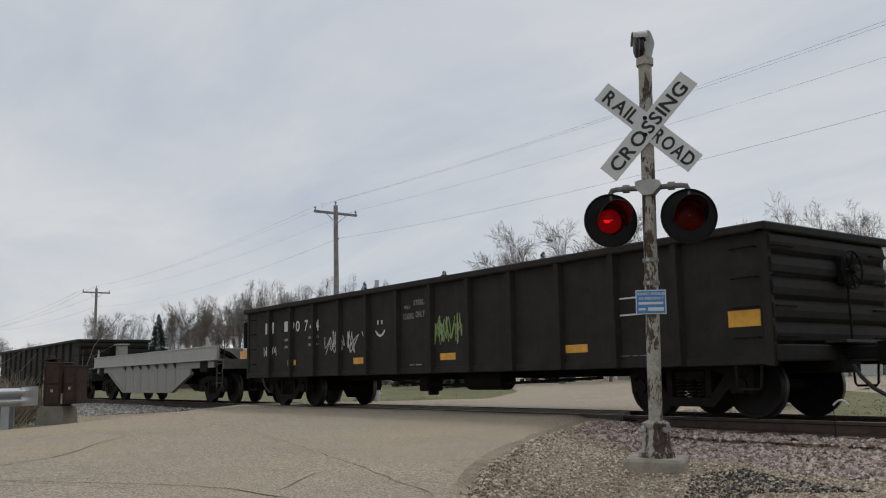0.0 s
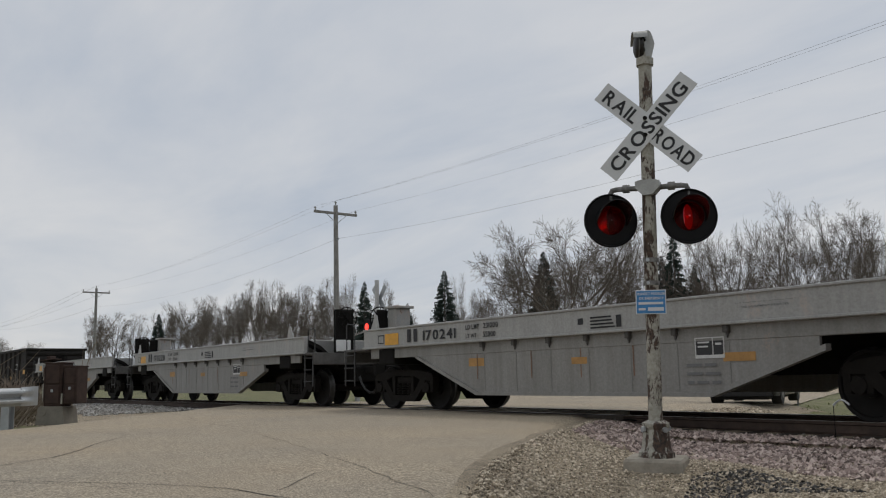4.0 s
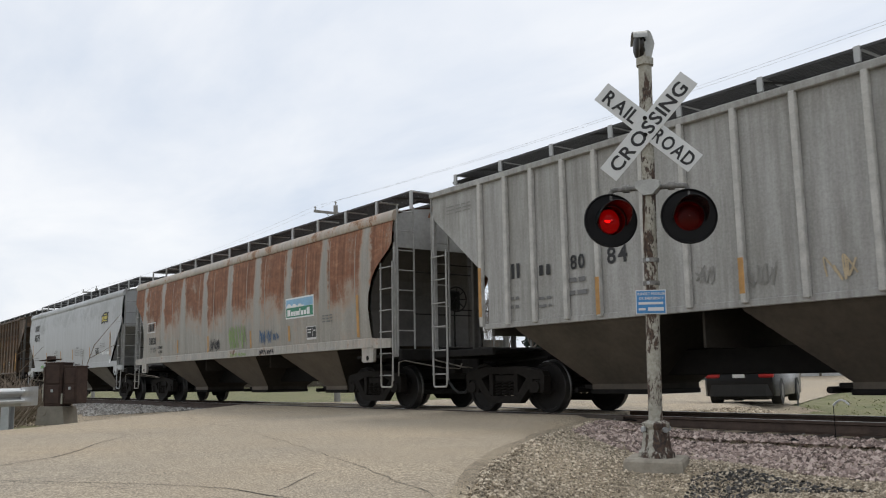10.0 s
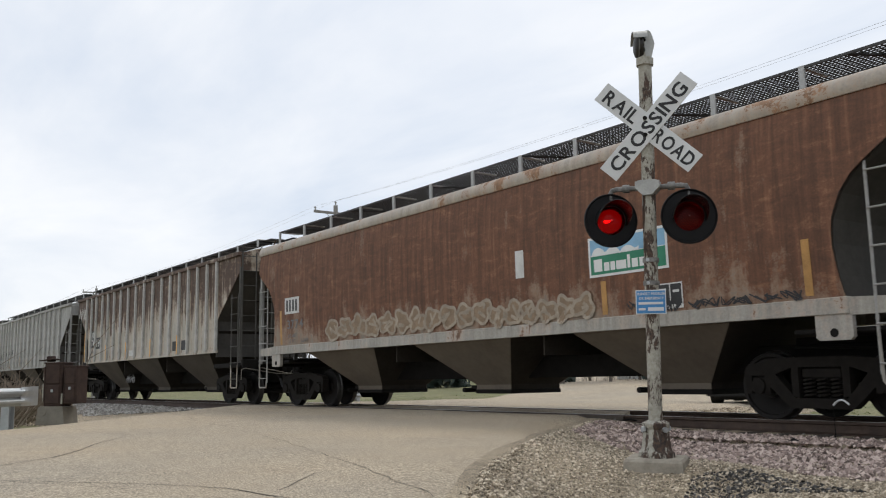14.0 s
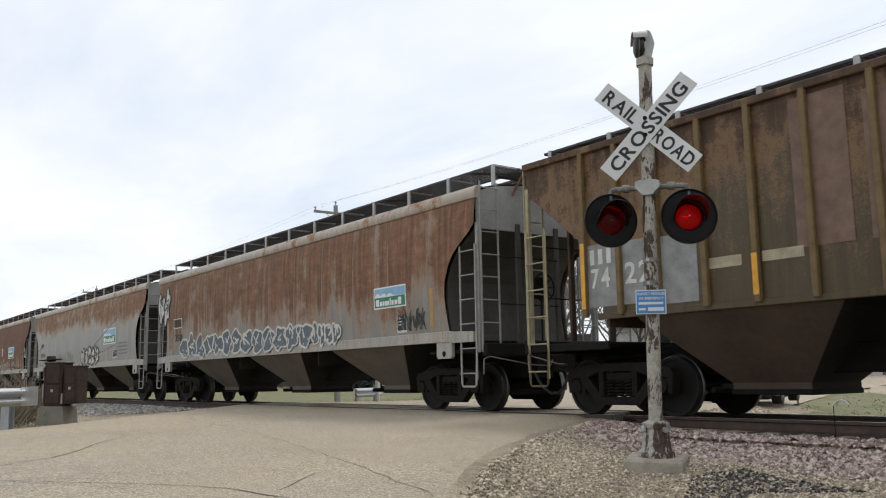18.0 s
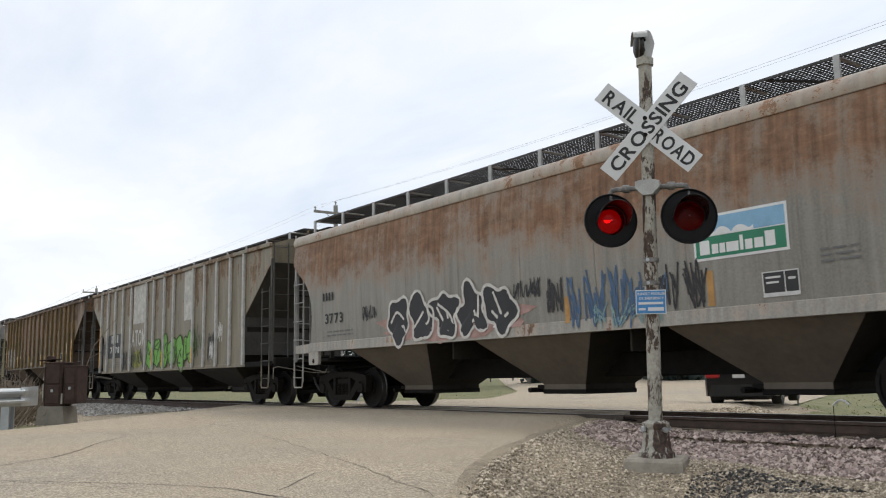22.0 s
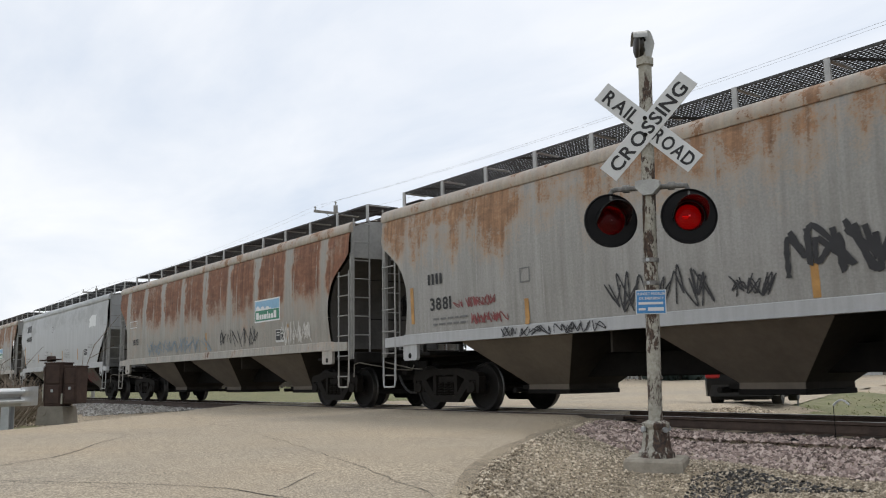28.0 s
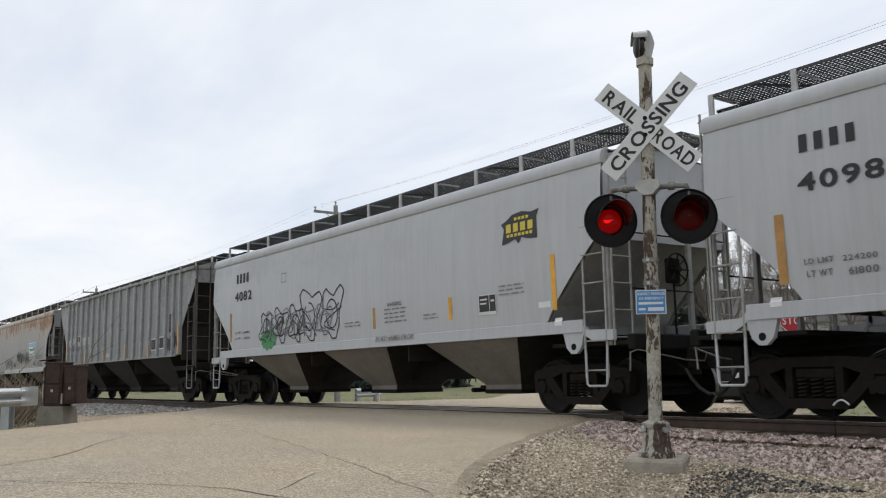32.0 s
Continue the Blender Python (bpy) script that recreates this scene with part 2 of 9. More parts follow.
def red_glass(name):
    """Deep red glass that lets the lamp behind it show."""
    m, nt, b = mat_new(name)
    b.inputs["Base Color"].default_value = (0.10, 0.004, 0.005, 1)
    b.inputs["Roughness"].default_value = 0.15
    t = nt.nodes.new("ShaderNodeBsdfTransparent")
    t.inputs[0].default_value = (0.85, 0.06, 0.06, 1)
    mix = nt.nodes.new("ShaderNodeMixShader")
    mix.inputs[0].default_value = 0.28
    nt.links.new(t.outputs[0], mix.inputs[1])
    nt.links.new(b.outputs[0], mix.inputs[2])
    nt.links.new(mix.outputs[0], nt.nodes["Material Output"].inputs[0])
    return m


def glass(name, tint=(0.05, 0.06, 0.07)):
    m, nt, b = mat_new(name)
    b.inputs["Base Color"].default_value = (*tint, 1)
    b.inputs["Roughness"].default_value = 0.05
    b.inputs["Coat Weight"].default_value = 0.5
    return m


M["glow"] = glow("lit_lamp", (1.0, 0.06, 0.03), 14.0)
M["red_glass"] = red_glass("red_roundel_glass")
M["pane"] = glass("dark_window_glass")
M["glow_dim"] = glow("lit_red_roundel", (1.0, 0.05, 0.03), 2.5)
M["far_wood"] = simple("distant_wood", (0.16, 0.155, 0.15), 0.95, 0, 0.3, 0.03, 0)
M["tail_red"] = simple("red_plastic", (0.4, 0.02, 0.02), 0.3)


def ground_mat(name, a, b_col, c_col, scale, rough=0.95, bump_s=0.5, speck=60.0):
    """Ground in three tones, in the world's metres: patches, mottling and specks."""
    m, nt, b = mat_new(name)
    v = coords(nt, world_space=True)
    n1 = noise_of(nt, v, scale, 6, 0.6)
    n2 = noise_of(nt, v, scale * 7, 5, 0.65)
    n3 = noise_of(nt, v, speck, 3, 0.7)
    col = mixc(nt, ramp(nt, n1, 0.38, 0.62), a, b_col)
    col = mixc(nt, mathn(nt, 'MULTIPLY', ramp(nt, n2, 0.42, 0.70), 0.6), col, c_col)
    n4 = noise_of(nt, v, speck * 0.35, 4, 0.75)
    col = mixc(nt, 0.75, col, ramp(nt, n3, 0.38, 0.64, (0.12, 0.12, 0.12, 1), (0.90, 0.90, 0.90, 1)), 'OVERLAY')
    col = mixc(nt, 0.5, col, ramp(nt, n4, 0.30, 0.70, (0.25, 0.25, 0.25, 1), (0.76, 0.76, 0.76, 1)), 'OVERLAY')
    nt.links.new(col, b.inputs["Base Color"])
    b.inputs["Roughness"].default_value = rough
    bump(nt, b, mathn(nt, 'ADD', n3, n2), bump_s, 0.02)
    return m


M["grass"] = ground_mat("rough_spring_grass", (0.105, 0.125, 0.040), (0.175, 0.165, 0.072), (0.26, 0.215, 0.135), 0.5)
M["road"] = ground_mat("worn_chip_sealed_asphalt", (0.405, 0.325, 0.224), (0.325, 0.280, 0.215), (0.425, 0.358, 0.262), 0.16, 0.9, 0.5, 62)
M["dirt"] = ground_mat("gravelly_dirt", (0.36, 0.295, 0.205), (0.27, 0.22, 0.155), (0.44, 0.37, 0.27), 0.9, 0.95, 0.8, 70)
M["panel"] = simple("worn_crossing_timber", (0.075, 0.062, 0.050), 0.9, 0, 0.4, 3, 0.4)


def stone_mat(name, a, b_col, c_col):
    m, nt, b = mat_new(name)
    g = nt.nodes.new("ShaderNodeNewGeometry")
    r = nd(nt, "ShaderNodeValToRGB")
    r.color_ramp.elements[0].color, r.color_ramp.elements[1].color = (*a, 1), (*c_col, 1)
    e = r.color_ramp.elements.new(0.5)
    e.color = (*b_col, 1)
    nt.links.new(g.outputs["Random Per Island"], r.inputs[0])
    v = coords(nt)
    nt.links.new(mixc(nt, 0.5, r.outputs[0], ramp(nt, noise_of(nt, v, 40, 3), 0.3, 0.7, (0.4, 0.4, 0.4, 1), (0.62, 0.62, 0.62, 1)), 'OVERLAY'),
                 b.inputs["Base Color"])
    b.inputs["Roughness"].default_value = 0.9
    return m


M["ballast_pink"] = stone_mat("pink_granite_ballast", (0.11, 0.082, 0.070), (0.36, 0.275, 0.240), (0.66, 0.54, 0.475))
M["ballast_tan"] = stone_mat("tan_limestone_gravel", (0.15, 0.122, 0.088), (0.44, 0.365, 0.265), (0.74, 0.64, 0.50))
M["ballast_grey"] = stone_mat("grey_limestone_ballast", (0.14, 0.132, 0.12), (0.29, 0.275, 0.25), (0.50, 0.485, 0.45))
M["ballast_dark"] = stone_mat("crumbled_asphalt_chips", (0.08, 0.066, 0.05), (0.27, 0.225, 0.16), (0.55, 0.47, 0.35))
M["ballast_black"] = stone_mat("black_cinder_stones", (0.018, 0.017, 0.016), (0.05, 0.046, 0.042), (0.16, 0.15, 0.14))


# ---------------------------------------------------------------- mesh tools
class Shape:
    """Collects faces for one mesh."""

    def __init__(self):
        self.v, self.f, self.smooth = [], [], False

    def add(self, vs, fs):
        k = len(self.v)
        self.v += [tuple(p) for p in vs]
        self.f += [tuple(i + k for i in q) for q in fs]
        return self

    def box(self, x0, y0, z0, x1, y1, z1, c=0.0):
        """A box, its edges cut back by c."""
        lo, hi = (min(x0, x1), min(y0, y1), min(z0, z1)), (max(x0, x1), max(y0, y1), max(z0, z1))
        if c <= 0:
            p = [(x, y, z) for z in (lo[2], hi[2]) for y in (lo[1], hi[1]) for x in (lo[0], hi[0])]
            return self.add(p, [(0, 2, 3, 1), (4, 5, 7, 6), (0, 1, 5, 4), (2, 6, 7, 3), (0, 4, 6, 2), (1, 3, 7, 5)])
        c = min(c, *(0.45 * (b - a) for a, b in zip(lo, hi)))
        key, vs = {}, []
        for sx in (0, 1):
            for sy in (0, 1):
                for sz in (0, 1):
                    for ax in range(3):
                        p = []
                        for k, s in enumerate((sx, sy, sz)):
                            e = hi[k] if s else lo[k]
                            p.append(e if k == ax else (e - c if s else e + c))
                        key[sx, sy, sz, ax] = len(vs)
                        vs.append(p)
        fs = []
        for s in (0, 1):
            fs.append([key[s, a, b, 0] for a, b in ((0, 0), (1, 0), (1, 1), (0, 1))])
            fs.append([key[a, s, b, 1] for a, b in ((0, 0), (1, 0), (1, 1), (0, 1))])
            fs.append([key[a, b, s, 2] for a, b in ((0, 0), (1, 0), (1, 1), (0, 1))])
        for a in (0, 1):
            for b in (0, 1):
                fs.append([key[a, b, 0, 0], key[a, b, 1, 0], key[a, b, 1, 1], key[a, b, 0, 1]])
                fs.append([key[a, 0, b, 0], key[a, 1, b, 0], key[a, 1, b, 2], key[a, 0, b, 2]])
                fs.append([key[0, a, b, 1], key[1, a, b, 1], key[1, a, b, 2], key[0, a, b, 2]])
        for a in (0, 1):
            for b in (0, 1):
                for d in (0, 1):
                    fs.append([key[a, b, d, 0], key[a, b, d, 1], key[a, b, d, 2]])
        return self.add(vs, fs)

    def cyl(self, p0, p1, r0, r1=None, n=12, cap=True):
        r1 = r0 if r1 is None else r1
        p0, p1 = Vector(p0), Vector(p1)
        d = (p1 - p0).normalized()
        a = d.orthogonal().normalized()
        b = d.cross(a)
        vs = []
        for p, r in ((p0, r0), (p1, r1)):
            for i in range(n):
                t = 2 * math.pi * i / n
                vs.append(p + r * (math.cos(t) * a + math.sin(t) * b))
        fs = [(i, (i + 1) % n, n + (i + 1) % n, n + i) for i in range(n)]
        if cap:
            fs += [tuple(range(n - 1, -1, -1)), tuple(range(n, 2 * n))]
        return self.add(vs, fs)

    def tube(self, pts, r, n=6, r_end=None):
        pts = [Vector(p) for p in pts]
        rings, prev = [], None
        for i, p in enumerate(pts):
            d = (pts[min(i + 1, len(pts) - 1)] - pts[max(i - 1, 0)]).normalized()
            if prev is None:
                a = d.orthogonal().normalized()
            else:
                a = (prev - d * prev.dot(d))
                a = a.normalized() if a.length > 1e-6 else d.orthogonal().normalized()
            prev = a
            b = d.cross(a)
            rr = r if r_end is None else r + (r_end - r) * i / max(1, len(pts) - 1)
            rings.append([p + rr * (math.cos(2 * math.pi * k / n) * a + math.sin(2 * math.pi * k / n) * b) for k in range(n)])
        vs = [v for ring in rings for v in ring]
        fs = []
        for i in range(len(rings) - 1):
            for k in range(n):
                fs.append((i * n + k, i * n + (k + 1) % n, (i + 1) * n + (k + 1) % n, (i + 1) * n + k))
        fs += [tuple(range(n - 1, -1, -1)), tuple((len(rings) - 1) * n + k for k in range(n))]
        return self.add(vs, fs)

    def prism(self, poly, axis, lo, hi):
        """A polygon pulled along an axis; its points lie in the two other axes, in the order of x, y, z."""
        n = len(poly)
        vs = []
        for w in (lo, hi):
            for a, b in poly:
                vs.append({"x": (w, a, b), "y": (a, w, b), "z": (a, b, w)}[axis])
        fs = [(i, (i + 1) % n, n + (i + 1) % n, n + i) for i in range(n)]
        fs += [tuple(range(n - 1, -1, -1)), tuple(range(n, 2 * n))]
        return self.add(vs, fs)

    def loft(self, rings, closed=True, caps=True):
        n = len(rings[0])
        vs = [p for ring in rings for p in ring]
        fs = []
        for i in range(len(rings) - 1):
            for k in range(n if closed else n - 1):
                fs.append((i * n + k, i * n + (k + 1) % n, (i + 1) * n + (k + 1) % n, (i + 1) * n + k))
        if caps and closed:
            fs += [tuple(range(n - 1, -1, -1)), tuple((len(rings) - 1) * n + k for k in range(n))]
        return self.add(vs, fs)

    def mesh(self, name, smooth=False, fix=True):
        me = bpy.data.meshes.new(name)
        me.from_pydata(self.v, [], self.f)
        if fix and len(self.v) < 20000:
            bm = bmesh.new()
            bm.from_mesh(me)
            bmesh.ops.recalc_face_normals(bm, faces=bm.faces)
            bm.to_mesh(me)
            bm.free()
        me.materials.append(None)
        if smooth:
            me.polygons.foreach_set("use_smooth", [True] * len(me.polygons))
            me.set_sharp_from_angle(angle=radians(38))
        me.update()
        return me


def part(name, mesh, mat, parent=None, label="", at=None):
    """Links a mesh as one object; the material belongs to the object, so that alike pieces share the mesh."""
    if isinstance(mesh, Shape):
        mesh = mesh.mesh(name)
    ob = new(name, mesh)
    ob.material_slots[0].link = 'OBJECT'
    ob.material_slots[0].material = M[mat] if isinstance(mat, str) else mat
    ob.parent = parent
    if at is not None:
        ob.matrix_basis = at if isinstance(at, Matrix) else Matrix.Translation(at)
    if label:
        tagged(ob, label)
    return ob


def thing(name, m, label, category, group="", kind=""):
    ob = new(name)
    ob.empty_display_size = 0.2
    ob.matrix_basis = m
    return tagged(ob, label, category, group, kind)


MESHES = {}


def shared(key, make):
    if key not in MESHES:
        MESHES[key] = make()
    return MESHES[key]


def glyph(ch):
    """One letter of the built-in font, size 1, slightly emboldened: its corners, faces and width."""
    cu = bpy.data.curves.new("glyph", 'FONT')
    cu.body, cu.size, cu.resolution_u, cu.offset = ch, 1.0, 3, 0.022
    ob = bpy.data.objects.new("glyph", cu)
    scene.collection.objects.link(ob)
    me = bpy.data.meshes.new_from_object(ob.evaluated_get(bpy.context.evaluated_depsgraph_get()))
    vs = [(v.co.x, v.co.y) for v in me.vertices]
    fs = [tuple(f.vertices) for f in me.polygons]
    bpy.data.objects.remove(ob)
    bpy.data.curves.remove(cu)
    bpy.data.meshes.remove(me)
    x0 = min(x for x, _ in vs)
    return [(x - x0, y) for x, y in vs], fs, max(x for x, _ in vs) - x0


GLYPHS = {ch: glyph(ch) for ch in "ABCDEFGHILMNOPQRSTUWY0123456789"}


def text_mesh(words, size, spread=1.0, space=1.0):
    """Flat letters in x, z, facing -y, the left end of the base line at 0."""
    s = Shape()
    x = 0.0
    for ch in words:
        if ch == " ":
            x += 0.32 * space
            continue
        vs, fs, w = GLYPHS[ch]
        s.add([((a + x) * size * spread, 0, b * size) for a, b in vs], fs)
        x += w + 0.11 * space
    return s.mesh("lettering", False, False)


# ---------------------------------------------------------------- ground
NEAR_Y = [-40, -20, -8.15, -7.08, -4.25, -0.87, 0]
NEAR_RIGHT = [29, 8.5, -4.55, -5.75, -8.10, -10.35, -11.0]
NEAR_LEFT = [13.5, -5.5, -17.0, -18.2, -21.4, -25.2, -25.6]
FAR_Y = [0, 1, 4, 12, 25, 41, 130]
FAR_RIGHT = [-11.2, -11.5, -12.6, -15.4, -21.0, -26.4, -56]
FAR_LEFT = [-25.4, -25.6, -26.2, -30, -42, -62, -170]


def edge_x(y, side):
    """Where the road's edge lies at y: side 1 right, -1 left."""
    if y < 0:
        return float(np.interp(y, NEAR_Y, NEAR_RIGHT if side > 0 else NEAR_LEFT))
    return float(np.interp(y, FAR_Y, FAR_RIGHT if side > 0 else FAR_LEFT))


def drop(y):
    """Height of the road at a distance from the track."""
    if y < 0:
        return -0.03 - 0.006 * max(0.0, min(-y, 30) - 1.0)
    return -0.03 - 0.020 * max(0.0, min(y, 14) - 1.0) + 0.011 * max(0.0, min(y, 120) - 14)


def bank(x, y):
    """Height of the ground beside the road: a ballast shoulder, then the field."""
    d = abs(y)
    wob = 0.03 * noise.noise((x * 0.45, y * 0.45, 0.3))
    road = drop(y) - 0.07
    mid = 0.5 * (edge_x(y, 1) + edge_x(y, -1))
    if y < 0:
        if x > mid:
            base, out = -0.21 - 0.088 * max(0, min(d, 14) - 1.2), x - edge_x(y, 1)
            reach = 1.5
        else:
            base, out = -0.17 - 0.012 * min(d, 20), edge_x(y, -1) - x
            reach = 0.8
    else:
        base = -0.20 - 0.05 * max(0, min(d, 9) - 1.4) + 0.0145 * max(0.0, min(d, 110) - 14)
        out = x - edge_x(y, 1) if x > mid else edge_x(y, -1) - x
        reach = 1.5
    if d < 2.0:
        base = max(base, -0.23)
    f = min(1.0, max(0.0, out / reach))
    far = 0.0 if d < 130 else noise.noise((x * 0.01, y * 0.01, 4.0)) * 0.6 - 0.3
    heap = 0.17 * math.exp(-((x + 6.13) ** 2 + (y + 4.54) ** 2) / 0.9) if y < 0 else 0.0
    return min(road, road + (base - road) * f + wob * f) - 0.015 + far + heap


def sheet(name, xs, ys, height, mat, label, category):
    s = Shape()
    nx = len(xs)
    s.v = [(x, y, height(x, y)) for y in ys for x in xs]
    s.f = [(j * nx + i, j * nx + i + 1, (j + 1) * nx + i + 1, (j + 1) * nx + i) for j in range(len(ys) - 1) for i in range(nx - 1)]
    me = s.mesh(name, True, False)
    return tagged(part(name, me, mat), label, category, kind="structure")


steps_x = sorted({-1500, -900, -500, -300, -200, -150, -120, -95, -80, -70, *range(-62, 22, 1), 30, 45, 70, 110, 180, 300, 500, 900, 1500})
steps_y = sorted({-1500, -800, -400, -200, -100, -60, -40, -30, *[k * 0.8 for k in range(-30, 40)], 36, 44, 55, 70, 90, 120, 160, 220, 320, 500, 900, 1500})
def field(x, y):
    """The field lies under the made ground where gravel or asphalt covers it."""
    made = (-15.5 < y < -0.7 and edge_x(y, 1) - 0.7 < x < 6) or (-6.6 < y < -0.7 and -100 < x < edge_x(y, -1) + 0.3) or (28.5 < y < 49 and -50 < x < 13)
    return bank(x, y) - (0.16 if made else 0.0)


sheet("ground", steps_x, steps_y, field, "grass", "rough spring grass and dirt beside the railway", "ground")

# the road: two ramps up to the track, with a crown between the rails
edge_wobble = lambda y, k: 0.12 * noise.noise((y * 0.7, k, 0.0)) + 0.03 * noise.noise((y * 3.1, k, 5.0))


def road_strip(name, y0, y1, n, label):
    s = Shape()
    cols = 26
    for j in range(n + 1):
        y = y0 + (y1 - y0) * j / n
        xl, xr = edge_x(y, -1) + edge_wobble(y, 1), edge_x(y, 1) + edge_wobble(y, 9)
        for i in range(cols + 1):
            f = i / cols
            x = xl + (xr - xl) * f
            z = drop(y) + 0.015 + 0.012 * noise.noise((x * 0.5, y * 0.5, 2))
            if i in (0, cols):
                z -= 0.10
            s.v.append((x, y, z))
    s.f = [(j * (cols + 1) + i, j * (cols + 1) + i + 1, (j + 1) * (cols + 1) + i + 1, (j + 1) * (cols + 1) + i) for j in range(n) for i in range(cols)]
    return tagged(part(name, s.mesh(name, True, False), "road"), label, "road", kind="structure")


road_near = road_strip("road_near", -30, -0.86, 240, "pale worn chip-sealed asphalt road rising to the crossing")
road_far = road_strip("road_far", 0.86, 130, 80, "pale asphalt road beyond the railway crossing")


def strip_of_crack(pts, width, seed):
    """A crack as a thin ribbon laid on the road, from plan points."""
    rnd = random.Random(seed)
    fine = []
    for (x0, y0), (x1, y1) in zip(pts, pts[1:]):
        k = max(2, int(math.hypot(x1 - x0, y1 - y0) / 0.12))
        fine += [(x0 + (x1 - x0) * i / k, y0 + (y1 - y0) * i / k) for i in range(k)]
    fine.append(pts[-1])
    s = Shape()
    for i, (x, y) in enumerate(fine):
        a, b = fine[max(0, i - 1)], fine[min(len(fine) - 1, i + 1)]
        dx, dy = b[0] - a[0], b[1] - a[1]
        ln = math.hypot(dx, dy) or 1
        jx = 0.05 * noise.noise((x * 2.2, y * 2.2, seed))
        w = 0.36 * width * (0.3 + 1.0 * rnd.random())
        for sgn in (-1, 1):
            px, py = x - dy / ln * (jx + sgn * w / 2), y + dx / ln * (jx + sgn * w / 2)
            s.v.append((px, py, drop(py) + 0.0185 + 0.012 * noise.noise((px * 0.5, py * 0.5, 2))))
    s.f = [(2 * i, 2 * i + 1, 2 * i + 3, 2 * i + 2) for i in range(len(fine) - 1)]
    return s


CRACKS = [
    ([(-7.9, -10.9), (-8.78, -10.17), (-9.41, -9.55), (-10.36, -9.04), (-11.37, -8.58), (-12.42, -7.85), (-12.68, -7.29)], 0.04),
    ([(-12.42, -7.85), (-14.3, -8.03), (-16.0, -8.0)], 0.03),
    ([(-12.68, -7.29), (-14.0, -6.2), (-15.0, -5.2)], 0.02),
    ([(-8.6, -11.2), (-7.63, -10.37), (-6.7, -9.79), (-6.14, -9.46), (-5.75, -9.33), (-4.8, -9.2)], 0.035),
    ([(-19.5, -4.6), (-15.81, -5.67), (-11.38, -6.58), (-8.19, -7.41), (-6.09, -8.02), (-5.1, -8.32), (-4.3, -8.6)], 0.022),
    ([(-5.4, -9.1), (-5.65, -8.88), (-6.13, -8.45), (-6.14, -8.25)], 0.02),
    ([(-8.0, -10.6), (-7.0, -10.1), (-6.2, -9.8)], 0.02),
    ([(-23.4, -2.6), (-20.5, -3.4), (-17.5, -3.9), (-13.0, -4.2)], 0.02),
    ([(-28.5, 6.0), (-24.0, 5.0), (-19.0, 5.6), (-14.8, 5.2)], 0.06),
    ([(-25.0, 9.0), (-28.0, 16.0), (-40.0, 34.0), (-70.0, 74.0)], 0.14),
]
for i, (pts, wdt) in enumerate(CRACKS):
    part("crack", strip_of_crack(pts, wdt, i), "crack", road_near if pts[0][1] < 0 else road_far)


sheet("gravel_shoulder_right", [k * 0.2 for k in range(-64, 30)], [k * 0.2 for k in range(-76, -3)],
      lambda x, y: bank(x, y) + (0.055 if x > edge_x(y, 1) - 0.8 else -0.4), "dirt", "gravelly dirt shoulder round the signal mast", "ground")
sheet("gravel_shoulder_left", [k * 0.5 for k in range(-200, -36)], [k * 0.5 for k in range(-20, -1)],
      lambda x, y: bank(x, y) + (0.035 if x < edge_x(y, -1) + 0.4 and y > -6.5 - 0.4 * noise.noise((x * .3, y, 0)) else -0.4), "dirt",
      "gravelly dirt shoulder beside the guardrail", "ground")
def far_gravel(x, y):
    """Gravel along the far side of the track, wider beside the road where vehicles pull off."""
    if edge_x(y, -1) + 0.2 < x < edge_x(y, 1) - 0.2:
        return -0.4
    n = noise.noise((x * 0.5, y * 0.5, 3)) + 0.5 * noise.noise((x * 1.7, y * 1.7, 8))
    out = x - edge_x(y, 1)
    return 0.03 if y < 3.3 + 0.9 * n or (-0.4 < out < 3.0 + 1.6 * n - 0.16 * y and y < 13) else -0.4


sheet("gravel_shoulder_far", [-80 + k * 1.0 for k in range(52)] + [-28 + k * 0.3 for k in range(110)] + [5 + k for k in range(15)], [1.0 + k * 0.3 for k in range(44)],
      lambda x, y: bank(x, y) + far_gravel(x, y), "dirt", "gravelly dirt strip beyond the track", "ground")

sheet("far_lot", [k * 2.0 for k in range(-26, 8)], [26 + k * 1.5 for k in range(17)],
      lambda x, y: bank(x, y) + (0.03 if x > edge_x(y, 1) - 1 and y > 27 + 0.12 * (x + 20) + noise.noise((x * .2, y * .2, 5)) else -0.4), "road", "pale worn asphalt lot beyond the crossing", "pavement")


